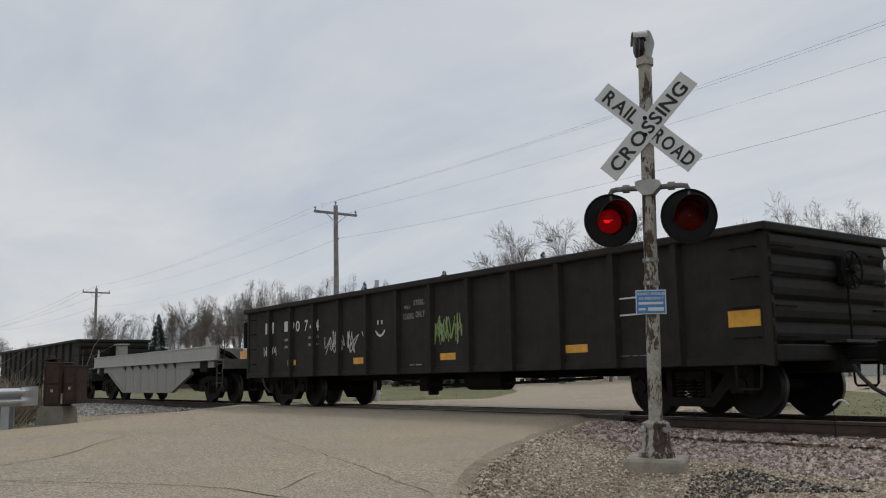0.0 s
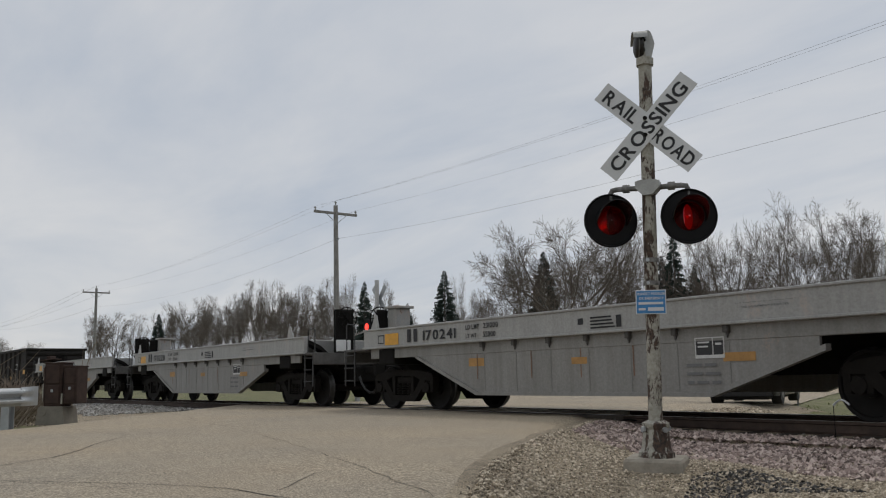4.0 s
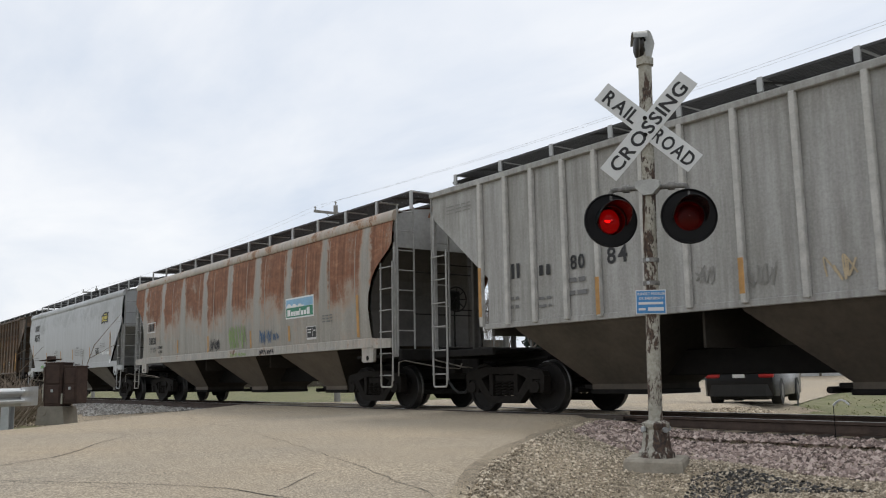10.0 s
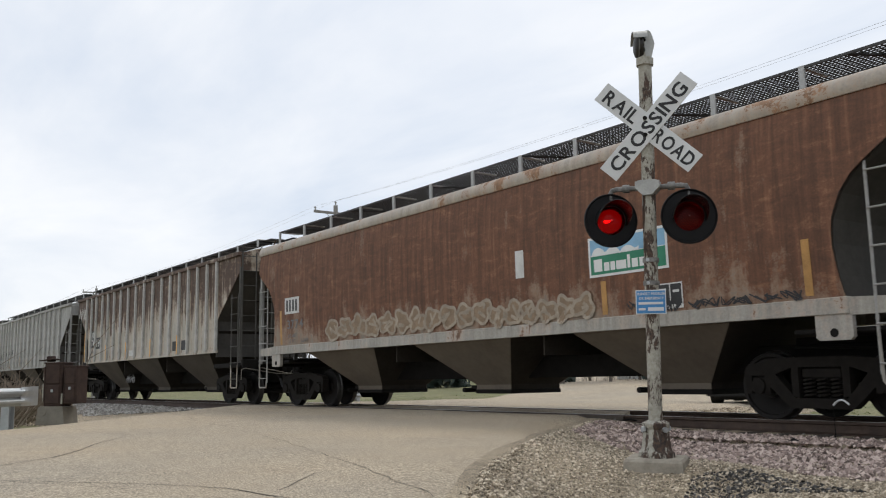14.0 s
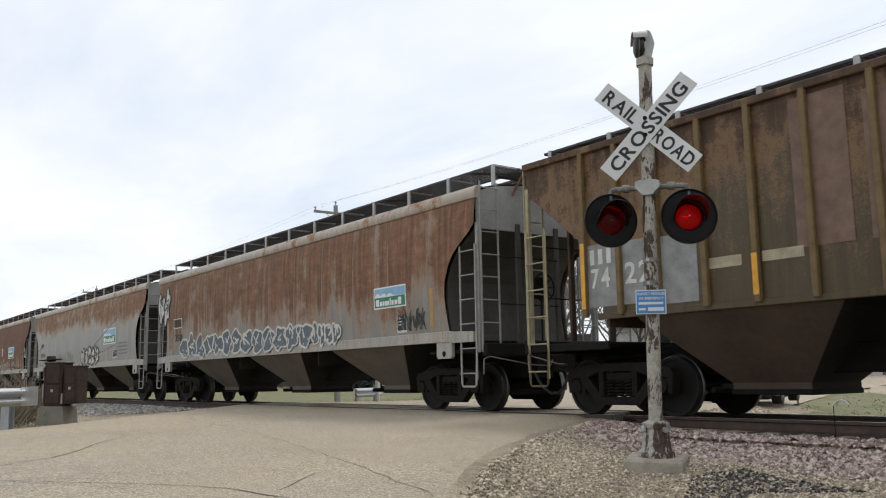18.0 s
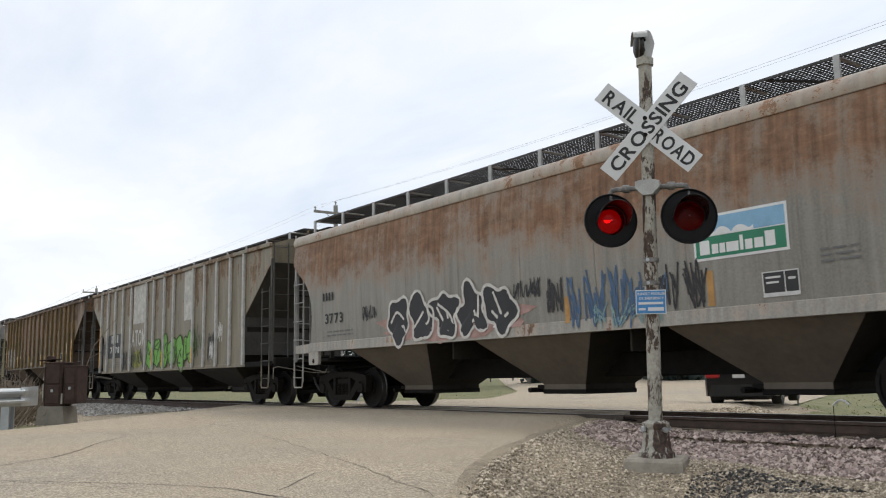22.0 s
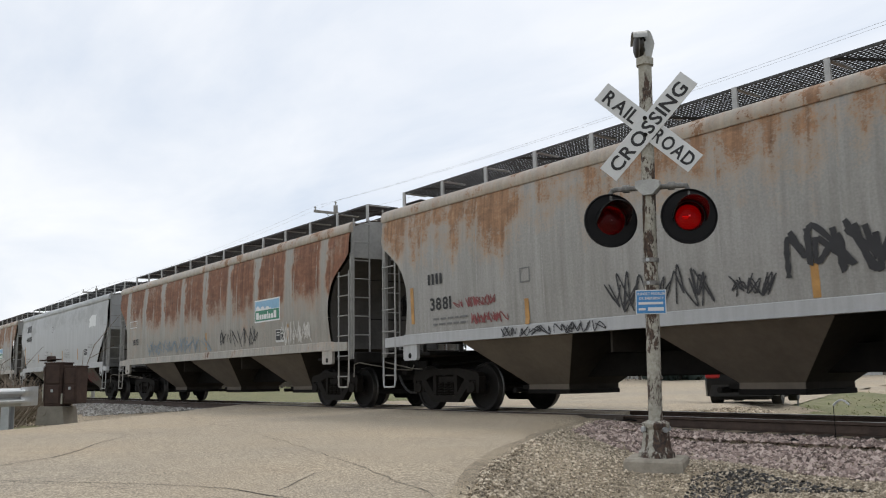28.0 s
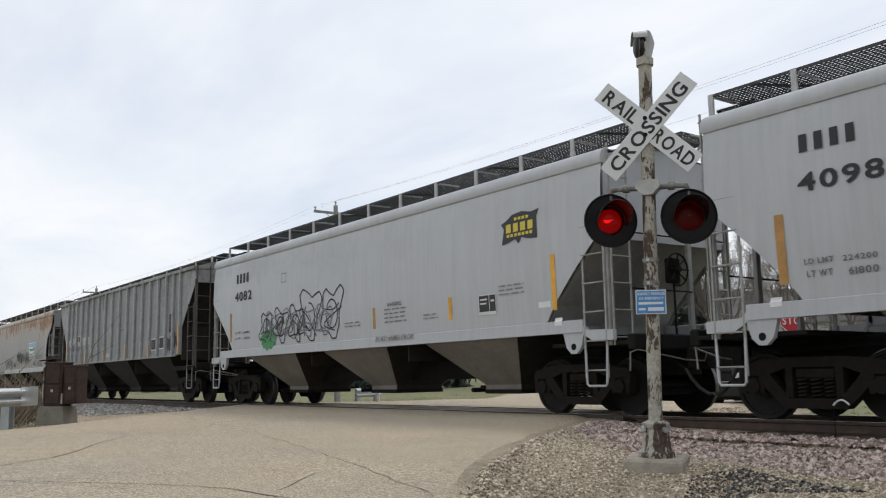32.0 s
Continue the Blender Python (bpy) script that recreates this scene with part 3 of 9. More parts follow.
def stones(name, spots, size, mat, label, seed):
    """Loose broken stones, one stuff object. spots: x, y, z of each."""
    rnd = np.random.RandomState(seed)
    base = np.array([(1, 0, 0), (-1, 0, 0), (0, 1, 0), (0, -1, 0), (0, 0, 1), (0, 0, -1)], float)
    faces = np.array([(0, 2, 4), (2, 1, 4), (1, 3, 4), (3, 0, 4), (2, 0, 5), (1, 2, 5), (3, 1, 5), (0, 3, 5)])
    n = len(spots)
    v = base[None] * (0.7 + 0.6 * rnd.rand(n, 6, 1)) + 0.25 * rnd.randn(n, 6, 3)
    v *= (size * (0.55 + 0.75 * rnd.rand(n) ** 1.7))[:, None, None] * np.array([1, 1, 0.72])
    ang = rnd.rand(n) * 6.283
    c, s_ = np.cos(ang)[:, None], np.sin(ang)[:, None]
    x, y = v[..., 0] * c - v[..., 1] * s_, v[..., 0] * s_ + v[..., 1] * c
    v = np.stack([x, y, v[..., 2]], -1) + np.array(spots)[:, None, :]
    f = (faces[None] + (np.arange(n) * 6)[:, None, None]).reshape(-1, 3)
    me = bpy.data.meshes.new(name)
    me.from_pydata(v.reshape(-1, 3).tolist(), [], f.tolist())
    me.materials.append(None)
    return tagged(part(name, me, mat), label, "gravel", kind="stuff")


def scatter(n, x0, x1, y0, y1, seed, keep=lambda x, y: True, lift=0.05):
    rnd = random.Random(seed)
    out = []
    while len(out) < n:
        x, y = rnd.uniform(x0, x1), rnd.uniform(y0, y1)
        if keep(x, y):
            out.append((x, y, bank(x, y) + lift))
    return out


off_road = lambda x, y: not (edge_x(y, -1) - 0.1 < x < edge_x(y, 1) + 0.05)
stones("track_ballast", scatter(16000, -11.5, 1.5, -3.9, -1.25, 1, lambda x, y: x > edge_x(y, 1) + 0.1 and y > -3.3 - 0.5 * noise.noise((x * .5, 1, 1)) - (x + 9) * 0.03, 0.062), 0.036, "ballast_pink",
       "loose pink granite ballast along the track", 2)
stones("shoulder_gravel", scatter(46000, -10.8, 0.5, -9.0, -1.6, 3, lambda x, y: x > edge_x(y, 1) - 0.05 and (y < -2.7 or x < edge_x(y, 1) + 0.9), 0.060), 0.016, "ballast_tan",
       "fine tan limestone gravel on the shoulder", 4)
crumbs = []
rc = random.Random(21)
for _ in range(7000):
    y = -0.9 - 8.6 * rc.random()
    x = edge_x(y, 1) + rc.gauss(0.0, 0.17)
    crumbs.append((x, y, max(bank(x, y) + 0.04, drop(y) - 0.05 if x < edge_x(y, 1) + 0.1 else -9) + 0.004))
stones("edge_crumbs", crumbs, 0.012, "ballast_dark", "dark crumbled asphalt along the edge of the road", 22)
stones("cinders", scatter(6500, -5.6, 0.5, -6.3, -3.6, 5, lambda x, y: noise.noise((x * .5, y * .8, 7)) > -0.05 and y < -3.9 - 0.12 * (x + 5) and x > -5.4 - 0.6 * (y + 5), 0.066), 0.018, "ballast_black",
       "black cinders spilled on the shoulder", 6)
stones("far_bank_ballast", scatter(7000, -48, -25.5, -5.0, -1.3, 7, lambda x, y: x < edge_x(y, -1) - 0.1), 0.050, "ballast_grey",
       "grey limestone ballast beside the track", 8)
stones("rail_ballast", scatter(7000, -60, 4, -1.5, 2.2, 9, lambda x, y: off_road(x, y) and abs(abs(y) - .75) > .1, 0.03), 0.045, "ballast_grey",
       "grey ballast between the ties", 10)
stones("far_side_gravel", scatter(6500, -45, 3, 1.6, 9.0, 11, lambda x, y: off_road(x, y) and far_gravel(x, y) > 0, 0.04), 0.035, "ballast_tan", "tan gravel beyond the track", 12)

# ---------------------------------------------------------------- track
RAIL = [(-0.07, -0.18), (0.07, -0.18), (0.07, -0.165), (0.015, -0.145), (0.01, -0.05), (0.037, -0.038), (0.037, -0.006), (0.028, 0.0),
        (-0.028, 0.0), (-0.037, -0.006), (-0.037, -0.038), (-0.01, -0.05), (-0.015, -0.145), (-0.07, -0.165)]
track = thing("railway_track", pose(0, 0, 0), "single railway track of rusty rails on dark ties", "track", kind="structure")
for y in (-0.755, 0.755):
    part("rail", Shape().prism([(a + y, b) for a, b in RAIL], "x", -400, 200), "rail", track)
    part("rail_head", Shape().box(-400, y - 0.030, -0.001, 200, y + 0.030, 0.002), "tread", track, "bright worn running surface")
tie_mesh = Shape().box(-0.115, -1.3, -0.34, 0.115, 1.3, -0.165, 0.012).mesh("tie")
for i in range(120):
    x = -62 + i * 0.535
    part("tie", tie_mesh, "tie", track, at=(x, 0.04 * noise.noise((x, 0, 0)), 0))
# timber and asphalt flangeway panels at the crossing
for k, (y0, y1) in enumerate(((-0.86, -0.80), (-0.64, 0.64), (0.80, 0.86))):
    part("crossing_panel", Shape().prism([(-25.3 - 0.8 * y0, y0), (-10.6 - 0.8 * y0, y0), (-10.6 - 0.8 * y1, y1), (-25.3 - 0.8 * y1, y1)],
         "z", -0.17, -0.012), "panel" if k != 1 else "road", track)


# ---------------------------------------------------------------- signal at the crossing
def cyl_mesh(p0, p1, r0, r1=None, n=20):
    return Shape().cyl(p0, p1, r0, r1, n).mesh("cylinder", True)


def peeling_paint(name, lo=0.52):
    """White paint that peels from a rusty pipe in flakes and runs."""
    m, nt, b = mat_new(name)
    v = coords(nt, (1, 1, 0.35))
    v2 = coords(nt)
    n1 = noise_of(nt, v, 9, 8, 0.72, 0.3)
    n2 = noise_of(nt, v2, 28, 4, 0.6)
    n3 = noise_of(nt, v2, 1.6, 3, 0.5)
    f = mathn(nt, 'ADD', n1, mathn(nt, 'MULTIPLY', mathn(nt, 'SUBTRACT', n3, 0.5), 0.45))
    mask = ramp(nt, f, lo, lo + 0.04)
    paint = ramp(nt, n2, 0.3, 0.7, (0.26, 0.245, 0.20, 1), (0.43, 0.415, 0.36, 1))
    rust_c = ramp(nt, n2, 0.35, 0.65, (0.030, 0.022, 0.018, 1), (0.095, 0.056, 0.038, 1))
    nt.links.new(mixc(nt, mask, paint, rust_c), b.inputs["Base Color"])
    b.inputs["Roughness"].default_value = 0.75
    bump(nt, b, f, 0.5, 0.006)
    return m


M["peel"] = peeling_paint("peeling_white_paint", 0.495)
M["peel_base"] = peeling_paint("rusty_peeling_paint", 0.485)

MAST = (-6.13, -4.54)
MZ = -0.16
FACE = 32.0  # the signal faces traffic along the road
mast = thing("crossing_signal", pose(MAST[0], MAST[1], MZ) @ pose(0, 0, 0, 0, 1.55, 0) @ pose(0, 0, 0, 0, 0, FACE),
             "railway crossing signal with peeling white mast, crossbuck and two flashing lamps", "crossing signal")
part("mast", cyl_mesh((0, 0, 0.18), (0, 0, 4.22), 0.072, 0.070, 24), "peel", mast, "rusty mast with peeling white paint")
part("base_collar", Shape().loft([[(math.cos(a) * r, math.sin(a) * r, z) for a in [math.pi * k / 10 for k in range(20)]]
     for z, r in ((-0.03, 0.185), (0.02, 0.18), (0.035, 0.158), (0.06, 0.150), (0.25, 0.125), (0.27, 0.140), (0.31, 0.140), (0.335, 0.092))]).mesh("collar", True), "peel_base", mast, "rust-stained cast collar")
for k in range(4):
    a = radians(45 + 90 * k)
    part("bolt", cyl_mesh((0.14 * math.cos(a), 0.14 * math.sin(a), 0.25), (0.17 * math.cos(a), 0.17 * math.sin(a), 0.25), 0.03, n=6), "galv", mast)
part("footing", Shape().loft([[(sx * r, sy * r, z) for sx, sy in ((-1, -1), (1, -1), (1, 1), (-1, 1))] for z, r in
     ((-0.47, 0.300), (-0.06, 0.288), (-0.03, 0.27))]), "concrete_pale", mast, "tapered concrete footing")


def blade(words, z, y, roll, dx):
    s = Shape().box(-0.648, y - 0.004, -0.1145, 0.648, y + 0.004, 0.1145, 0.003)
    b = part("crossbuck_blade", s, "sign_white", mast, at=pose(dx, 0, z, 0, roll, 0))
    for txt, x, wide in words:
        me = text_mesh(txt, 0.205, 0.90, 0.9)
        k = wide / max(v.co.x for v in me.vertices)
        for v in me.vertices:
            v.co.x *= k
        part("lettering", me, "black_mark", b, at=(x, y - 0.0075, -0.074))
    return b


BUCK_Z = 3.39
blade([("RAIL", -0.575, 0.435), ("ROAD", 0.115, 0.50)], BUCK_Z, -0.086, 42.5, 0.018)
blade([("CROSSING", -0.57, 1.13)], BUCK_Z - 0.005, -0.100, -48, 0.03)
for dz in (-0.09, 0.09):
    part("bolt", cyl_mesh((0, -0.12, BUCK_Z + dz), (0, -0.06, BUCK_Z + dz), 0.022, n=8), "steel_dark", mast)
# bell
ring_x = lambda x, r, z=4.30, a0=0.0, a1=360.0, n=24: [(x, math.cos(radians(a0 + (a1 - a0) * k / n)) * r, z + math.sin(radians(a0 + (a1 - a0) * k / n)) * r) for k in range(n)]
bell = part("bell", Shape().loft([ring_x(x, q) for x, q in ((-0.115, 0.02), (-0.112, 0.07), (-0.095, 0.115), (-0.07, 0.134), (-0.035, 0.140), (-0.02, 0.136))]).mesh("bell", True), "bell_bronze", mast, "dark weathered bronze gong", at=pose(0, 0, 0, 0, 0, 16))
part("gong_bead", Shape().loft([ring_x(x, q) for x, q in ((-0.075, 0.137), (-0.068, 0.142), (-0.060, 0.1385))], caps=False).mesh("bead", True), "alu_dull", bell)
part("bell_box", Shape().loft([[(x, y, z) for x, y in ((a, -0.075), (b, -0.075), (b, 0.075), (a, 0.075))] for z, a, b in ((4.14, 0.005, 0.060), (4.24, -0.005, 0.085), (4.30, -0.01, 0.098), (4.38, -0.01, 0.080), (4.43, 0.0, 0.060), (4.45, 0.01, 0.04))]).mesh("bell_box", True), "alu", bell, "cast bell mechanism case")
part("bell_hood", Shape().loft([ring_x(x, q, 4.30, 20, 168) for x, q in ((-0.13, 0.150), (0.02, 0.158), (0.02, 0.164), (-0.13, 0.157))], closed=False).mesh("hood", True), "alu", bell, "half-round rain hood")
part("striker", Shape().tube([(0.0, -0.08, 4.34), (-0.03, -0.12, 4.36), (-0.05, -0.15, 4.33)], 0.012, 6), "steel_dark", bell)
part("mast_cap", cyl_mesh((0, 0, 4.08), (0, 0, 4.16), 0.090), "peel", mast)

# cross-arm and lamps
LZ = 2.42
part("junction_box", Shape().loft([[(x, y, LZ + 0.30 + z) for x, z in ((-0.125, 0.02), (-0.125, 0.085), (-0.07, 0.10), (0.07, 0.10), (0.125, 0.085), (0.125, 0.02), (0.05, -0.06), (-0.05, -0.06))]
     for y in (-0.11, 0.06)]), "alu", mast, "cast aluminium junction box")


def lamp(sx, turn, disc_glow):
    """A flashing lamp: arm, black disc, hood, red roundel, and inside it an added carrier lit on one side, turned to
    flash.
    """
    arm = [(0.10 * sx, 0, LZ + 0.33), (0.22 * sx, 0, LZ + 0.335), (0.33 * sx, 0, LZ + 0.335), (0.385 * sx, 0, LZ + 0.325), (0.405 * sx, 0, LZ + 0.28), (0.405 * sx, 0, LZ + 0.22)]
    part("lamp_arm", Shape().tube(arm, 0.029, 10).mesh("arm", True), "arm_pitted", mast)
    part("arm_coupling", cyl_mesh((0.20 * sx, 0, LZ + 0.335), (0.27 * sx, 0, LZ + 0.335), 0.044, n=12), "arm_pitted", mast)
    m = pose(0.405 * sx, -0.02, LZ, 0, 0, turn)
    n = 32
    ring = lambda y, r: [(math.cos(2 * math.pi * k / n) * r, y, math.sin(2 * math.pi * k / n) * r) for k in range(n)]
    disc = part("background_disc", Shape().loft([ring(0.02, 0.285), ring(0.0, 0.290), ring(-0.025, 0.285), ring(-0.025, 0.277), ring(-0.006, 0.266), ring(-0.006, 0.153), ring(0.02, 0.153)],
                caps=False).mesh("disc", True), "signal_black", mast, "round black background", at=m)
    part("lamp_housing", Shape().loft([ring(0.02, 0.18), ring(0.14, 0.172), ring(0.205, 0.13), ring(0.21, 0.001)], caps=False).mesh("housing", True), "signal_black", disc)
    hood = []
    for k in range(17):
        a = radians(-18 + 216 * k / 16)
        deep = 0.32 * max(0.08, math.sin(radians(90 * max(0, min(1, math.sin(a) * 0.75 + 0.35)))))
        hood.append([(math.cos(a) * r, y, math.sin(a) * r) for y, r in ((-0.006, 0.172), (-deep, 0.178), (-deep, 0.172), (-0.006, 0.166))])
    part("hood", Shape().loft(hood).mesh("hood", True), "hood_black", disc, "half-round black visor")
    lens = part("roundel", Shape().loft([ring(-0.012, 0.150), ring(-0.030, 0.127), ring(-0.042, 0.076), ring(-0.046, 0.01), ring(-0.036, 0.01), ring(-0.032, 0.076), ring(-0.020, 0.127), ring(-0.004, 0.150)],
                caps=False).mesh("roundel", True), "red_glass", disc, "red glass roundel")
    lens.visible_shadow = False
    part("reflector", Shape().loft([ring(-0.01, 0.152), ring(0.03, 0.150), ring(0.12, 0.150), ring(0.18, 0.12), ring(0.19, 0.005)], caps=False).mesh("reflector", True), "lamp_back", disc)
    # added carrier: its glowing face turns out or away for on and off
    c = Shape().cyl((0, 0.004, 0), (0, 0.010, 0), 0.132, n=24)
    n0 = len(c.f)
    c.add([(math.cos(2 * math.pi * k / 24) * 0.130, 0.0030, math.sin(2 * math.pi * k / 24) * 0.130) for k in range(24)], [tuple(range(24))])
    c.box(-0.060, -0.002, -0.004, 0.006, 0.002, 0.009)
    c.box(-0.048, -0.002, -0.016, -0.004, 0.002, -0.011)
    c.box(-0.006, 0.011, -0.003, 0.050, 0.014, 0.003)
    me = c.mesh("flash_carrier")
    me.materials.append(None)
    me.materials.append(None)
    for i, f in enumerate(me.polygons):
        f.material_index = 0 if i < n0 or i >= len(me.polygons) - 6 else (1 if i == n0 else 2)
    bulb = part("flash_carrier", me, "lamp_dark", disc, at=(0, 0.044, 0))
    for k, key in ((1, disc_glow), (2, "glow" if sx < 0 else "glow_soft")):
        bulb.material_slots[k].link = 'OBJECT'
        bulb.material_slots[k].material = M[key]
    return disc, bulb


M["hood_black"] = simple("glossy_black_visor", (0.016, 0.016, 0.017), 0.22, 0, 0.2)
M["lamp_dark"] = simple("dark_flash_carrier", (0.06, 0.006, 0.006), 0.4)
M["glow_disc"] = glow("lit_red_disc", (1.0, 0.06, 0.08), 0.30)
M["glow_half"] = glow("lit_red_disc_seen_aslant", (1.0, 0.07, 0.11), 0.26)
M["glow_soft"] = glow("lit_streak_seen_aslant", (1.0, 0.10, 0.10), 1.6)
M["lamp_back"] = simple("dim_red_reflector", (0.20, 0.012, 0.014), 0.25, 0.6, 0.2)
lamp_left, bulb_left = lamp(-1, 26, "glow_disc")
lamp_right, bulb_right = lamp(1, 15, "glow_half")

# the emergency notice
notice = part("notice_plate", Shape().box(-0.155, -0.082, 1.415, 0.155, -0.076, 1.665, 0.004), "sign_white", mast, "blue emergency notice plate")
part("notice_face", Shape().box(-0.145, -0.086, 1.425, 0.145, -0.0825, 1.655, 0.002), "sign_blue", notice)
part("lettering", text_mesh("REPORT PROBLEM", 0.038, 0.82), "sign_white", notice, at=(-0.132, -0.090, 1.612))
part("lettering", text_mesh("OR EMERGENCY", 0.038, 0.82), "sign_white", notice, at=(-0.118, -0.090, 1.565))
part("number_bar", Shape().box(-0.125, -0.090, 1.515, 0.125, -0.087, 1.540), "sign_white", notice)
part("number_bar", Shape().box(-0.125, -0.090, 1.455, -0.055, -0.087, 1.478), "sign_white", notice)
part("number_bar", Shape().box(-0.030, -0.090, 1.448, 0.130, -0.087, 1.484), "sign_white", notice)
for z in (1.74, 1.98):
    part("band", cyl_mesh((0, 0, z - 0.022), (0, 0, z + 0.022), 0.084), "arm_pitted", mast)
    part("bolt", cyl_mesh((-0.02, -0.09, z), (-0.02, -0.06, z), 0.02, n=6), "galv", mast)

# ---------------------------------------------------------------- beside the road on the far left
guard = thing("guardrail", pose(-16.88, -8.62, -0.07), "galvanised guardrail end on a steel post beside the road", "guardrail")
WB = [(0.0, 0.0), (0.02, 0.03), (0.075, 0.055), (0.08, 0.09), (0.02, 0.125), (0.0, 0.155), (0.02, 0.185), (0.08, 0.22), (0.075, 0.255), (0.02, 0.28), (0.0, 0.31)]
dxy = Vector((0.69, -0.72, 0)).normalized()
nrm = Vector((-dxy.y, dxy.x, 0))
rings = []
for t in (0.0, 0.3, 1.0, 3.0, 7.0):
    c = Vector((0.02, 0.22, 0.36)) + dxy * t
    rings.append([tuple(c + nrm * (a + o) + Vector((0, 0, b))) for o, pl in ((0.0, WB), (-0.008, WB[::-1])) for a, b in pl])
part("beam", Shape().loft(rings).mesh("beam", True), "galv", guard)
rings = []
for t, flat in ((-0.40, 1.0), (-0.25, 1.0), (-0.05, 0.6), (0.06, 0.2)):
    c = Vector((0.02, 0.22, 0.36)) + dxy * t
    rings.append([tuple(c + nrm * (0.012 + a * (1 - flat) + 0.03 * flat + o) + Vector((0, 0, b * (1 + 0.08 * flat)))) for o, pl in ((0.0, WB), (-0.008, WB[::-1])) for a, b in pl])
part("end_shoe", Shape().loft(rings).mesh("end_shoe", True), "galv", guard, "flattened terminal shoe")
for t in (0.22, 2.1, 4.0):
    q = Vector((-0.05, 0.20, 0)) + dxy * t
    w = Shape().box(-0.075, -0.01, -0.4, 0.075, 0.0, 0.62).box(-0.075, -0.15, -0.4, 0.075, -0.14, 0.62).box(-0.006, -0.15, -0.4, 0.006, 0.0, 0.62)
    part("post", w, "galv", guard, "steel I-beam post", at=pose(q.x, q.y, 0, 0, 0, 43))

case = thing("signal_case", pose(-20.62, -6.93, -0.20, 0, 0, 42), "old rusty double signal relay case on a concrete block", "signal case")
part("block", Shape().loft([[(x, y, z) for x, y in ((-a, -0.25), (a, -0.25), (a, 0.25), (-a, 0.25))] for z, a in ((0, 0.34), (0.04, 0.34), (0.37, 0.29), (0.39, 0.27))]),
     "concrete", case, "chipped concrete block")
for k, (x0, x1, z0, z1) in enumerate(((-0.21, 0.215, 0.39, 1.33), (0.27, 0.58, 0.44, 1.25))):
    body = part("cabinet", Shape().box(x0, -0.20, z0, x1, 0.20, z1, 0.02).box(x0 - 0.015, -0.215, z1 - 0.03, x1 + 0.015, 0.215, z1, 0.01), "rust", case, "rusted steel cabinet")
    part("door", Shape().box(x0 + 0.04, -0.222, z0 + 0.06, x1 - 0.04, -0.204, (z0 + z1) / 2 - 0.02, 0.01), "rust", body)
    part("door", Shape().box(x0 + 0.04, -0.222, (z0 + z1) / 2 + 0.02, x1 - 0.04, -0.204, z1 - 0.06, 0.01), "rust", body)
    part("hinge", Shape().cyl((x0 + 0.03, -0.225, z0 + 0.1), (x0 + 0.03, -0.225, z1 - 0.1), 0.014, n=8), "rust", body)
    part("hasp", Shape().box((x0 + x1) / 2 - 0.02, -0.24, z0 + 0.30, (x0 + x1) / 2 + 0.03, -0.222, z0 + 0.36, 0.004), "galv", body)
for x0, z0, z1 in ((-0.228, 0.50, 0.86), (-0.228, 0.95, 1.22), (0.222, 0.44, 0.66)):
    part("bare_edge", Shape().box(x0, -0.224, z0, x0 + 0.035, -0.19, z1, 0.006), "peel", case, "pale strip where the paint has flaked")
part("broken_lid", Shape().box(-0.22, -0.18, 1.39, 0.10, 0.16, 1.41, 0.004).box(-0.1, -0.1, 1.36, 0.0, 0.1, 1.48, 0.01), "rust", case, "bent rusty lid scrap", at=pose(0, 0, 0.0, 0, -6, 0))

# odds and ends along the track
mx, mz = -6.05, 0.19
hoop = [(-6.15 + (0.21) * k / 10, -1.15, mz + 0.005 + 0.09 * math.sin(math.pi * (0.08 + 0.80 * k / 10))) for k in range(11)]
strap = thing("bent_stake", pose(hoop[0][0], -1.15, bank(hoop[0][0], -1.15)), "thin stake with a pale bent top beside the rail", "stake")
part("stake", Shape().cyl((0, 0, -0.1), (0, 0, mz - bank(hoop[0][0], -1.15) + 0.02), 0.005, n=6), "steel_dark", strap)
part("hoop", Shape().tube([(x - hoop[0][0], 0, z - bank(hoop[0][0], -1.15)) for x, y, z in hoop], 0.013, 6), "sign_white", strap)
rk = Shape().loft([[(-7.14 + 0.10 * w * math.cos(1.05 * k + w), -0.52 + 0.08 * w * math.sin(1.05 * k + w), bank(-7.14, -0.52) + 0.05 + z) for k in range(6)] for z, w in ((0.0, 0.9), (0.05, 1.1), (0.10, 0.8), (0.125, 0.4))])
tagged(part("loose_rock", rk, "signal_black"), "single black rock on the pink ballast", "rock")
sz = bank(-9.68, -0.97) + 0.09
tagged(part("stick", Shape().tube([(-9.79, -1.01, sz), (-9.68, -0.97, sz + 0.015), (-9.56, -0.94, sz)], 0.012, 6), "steel_dark"), "short dark stick lying on the ballast", "stick")


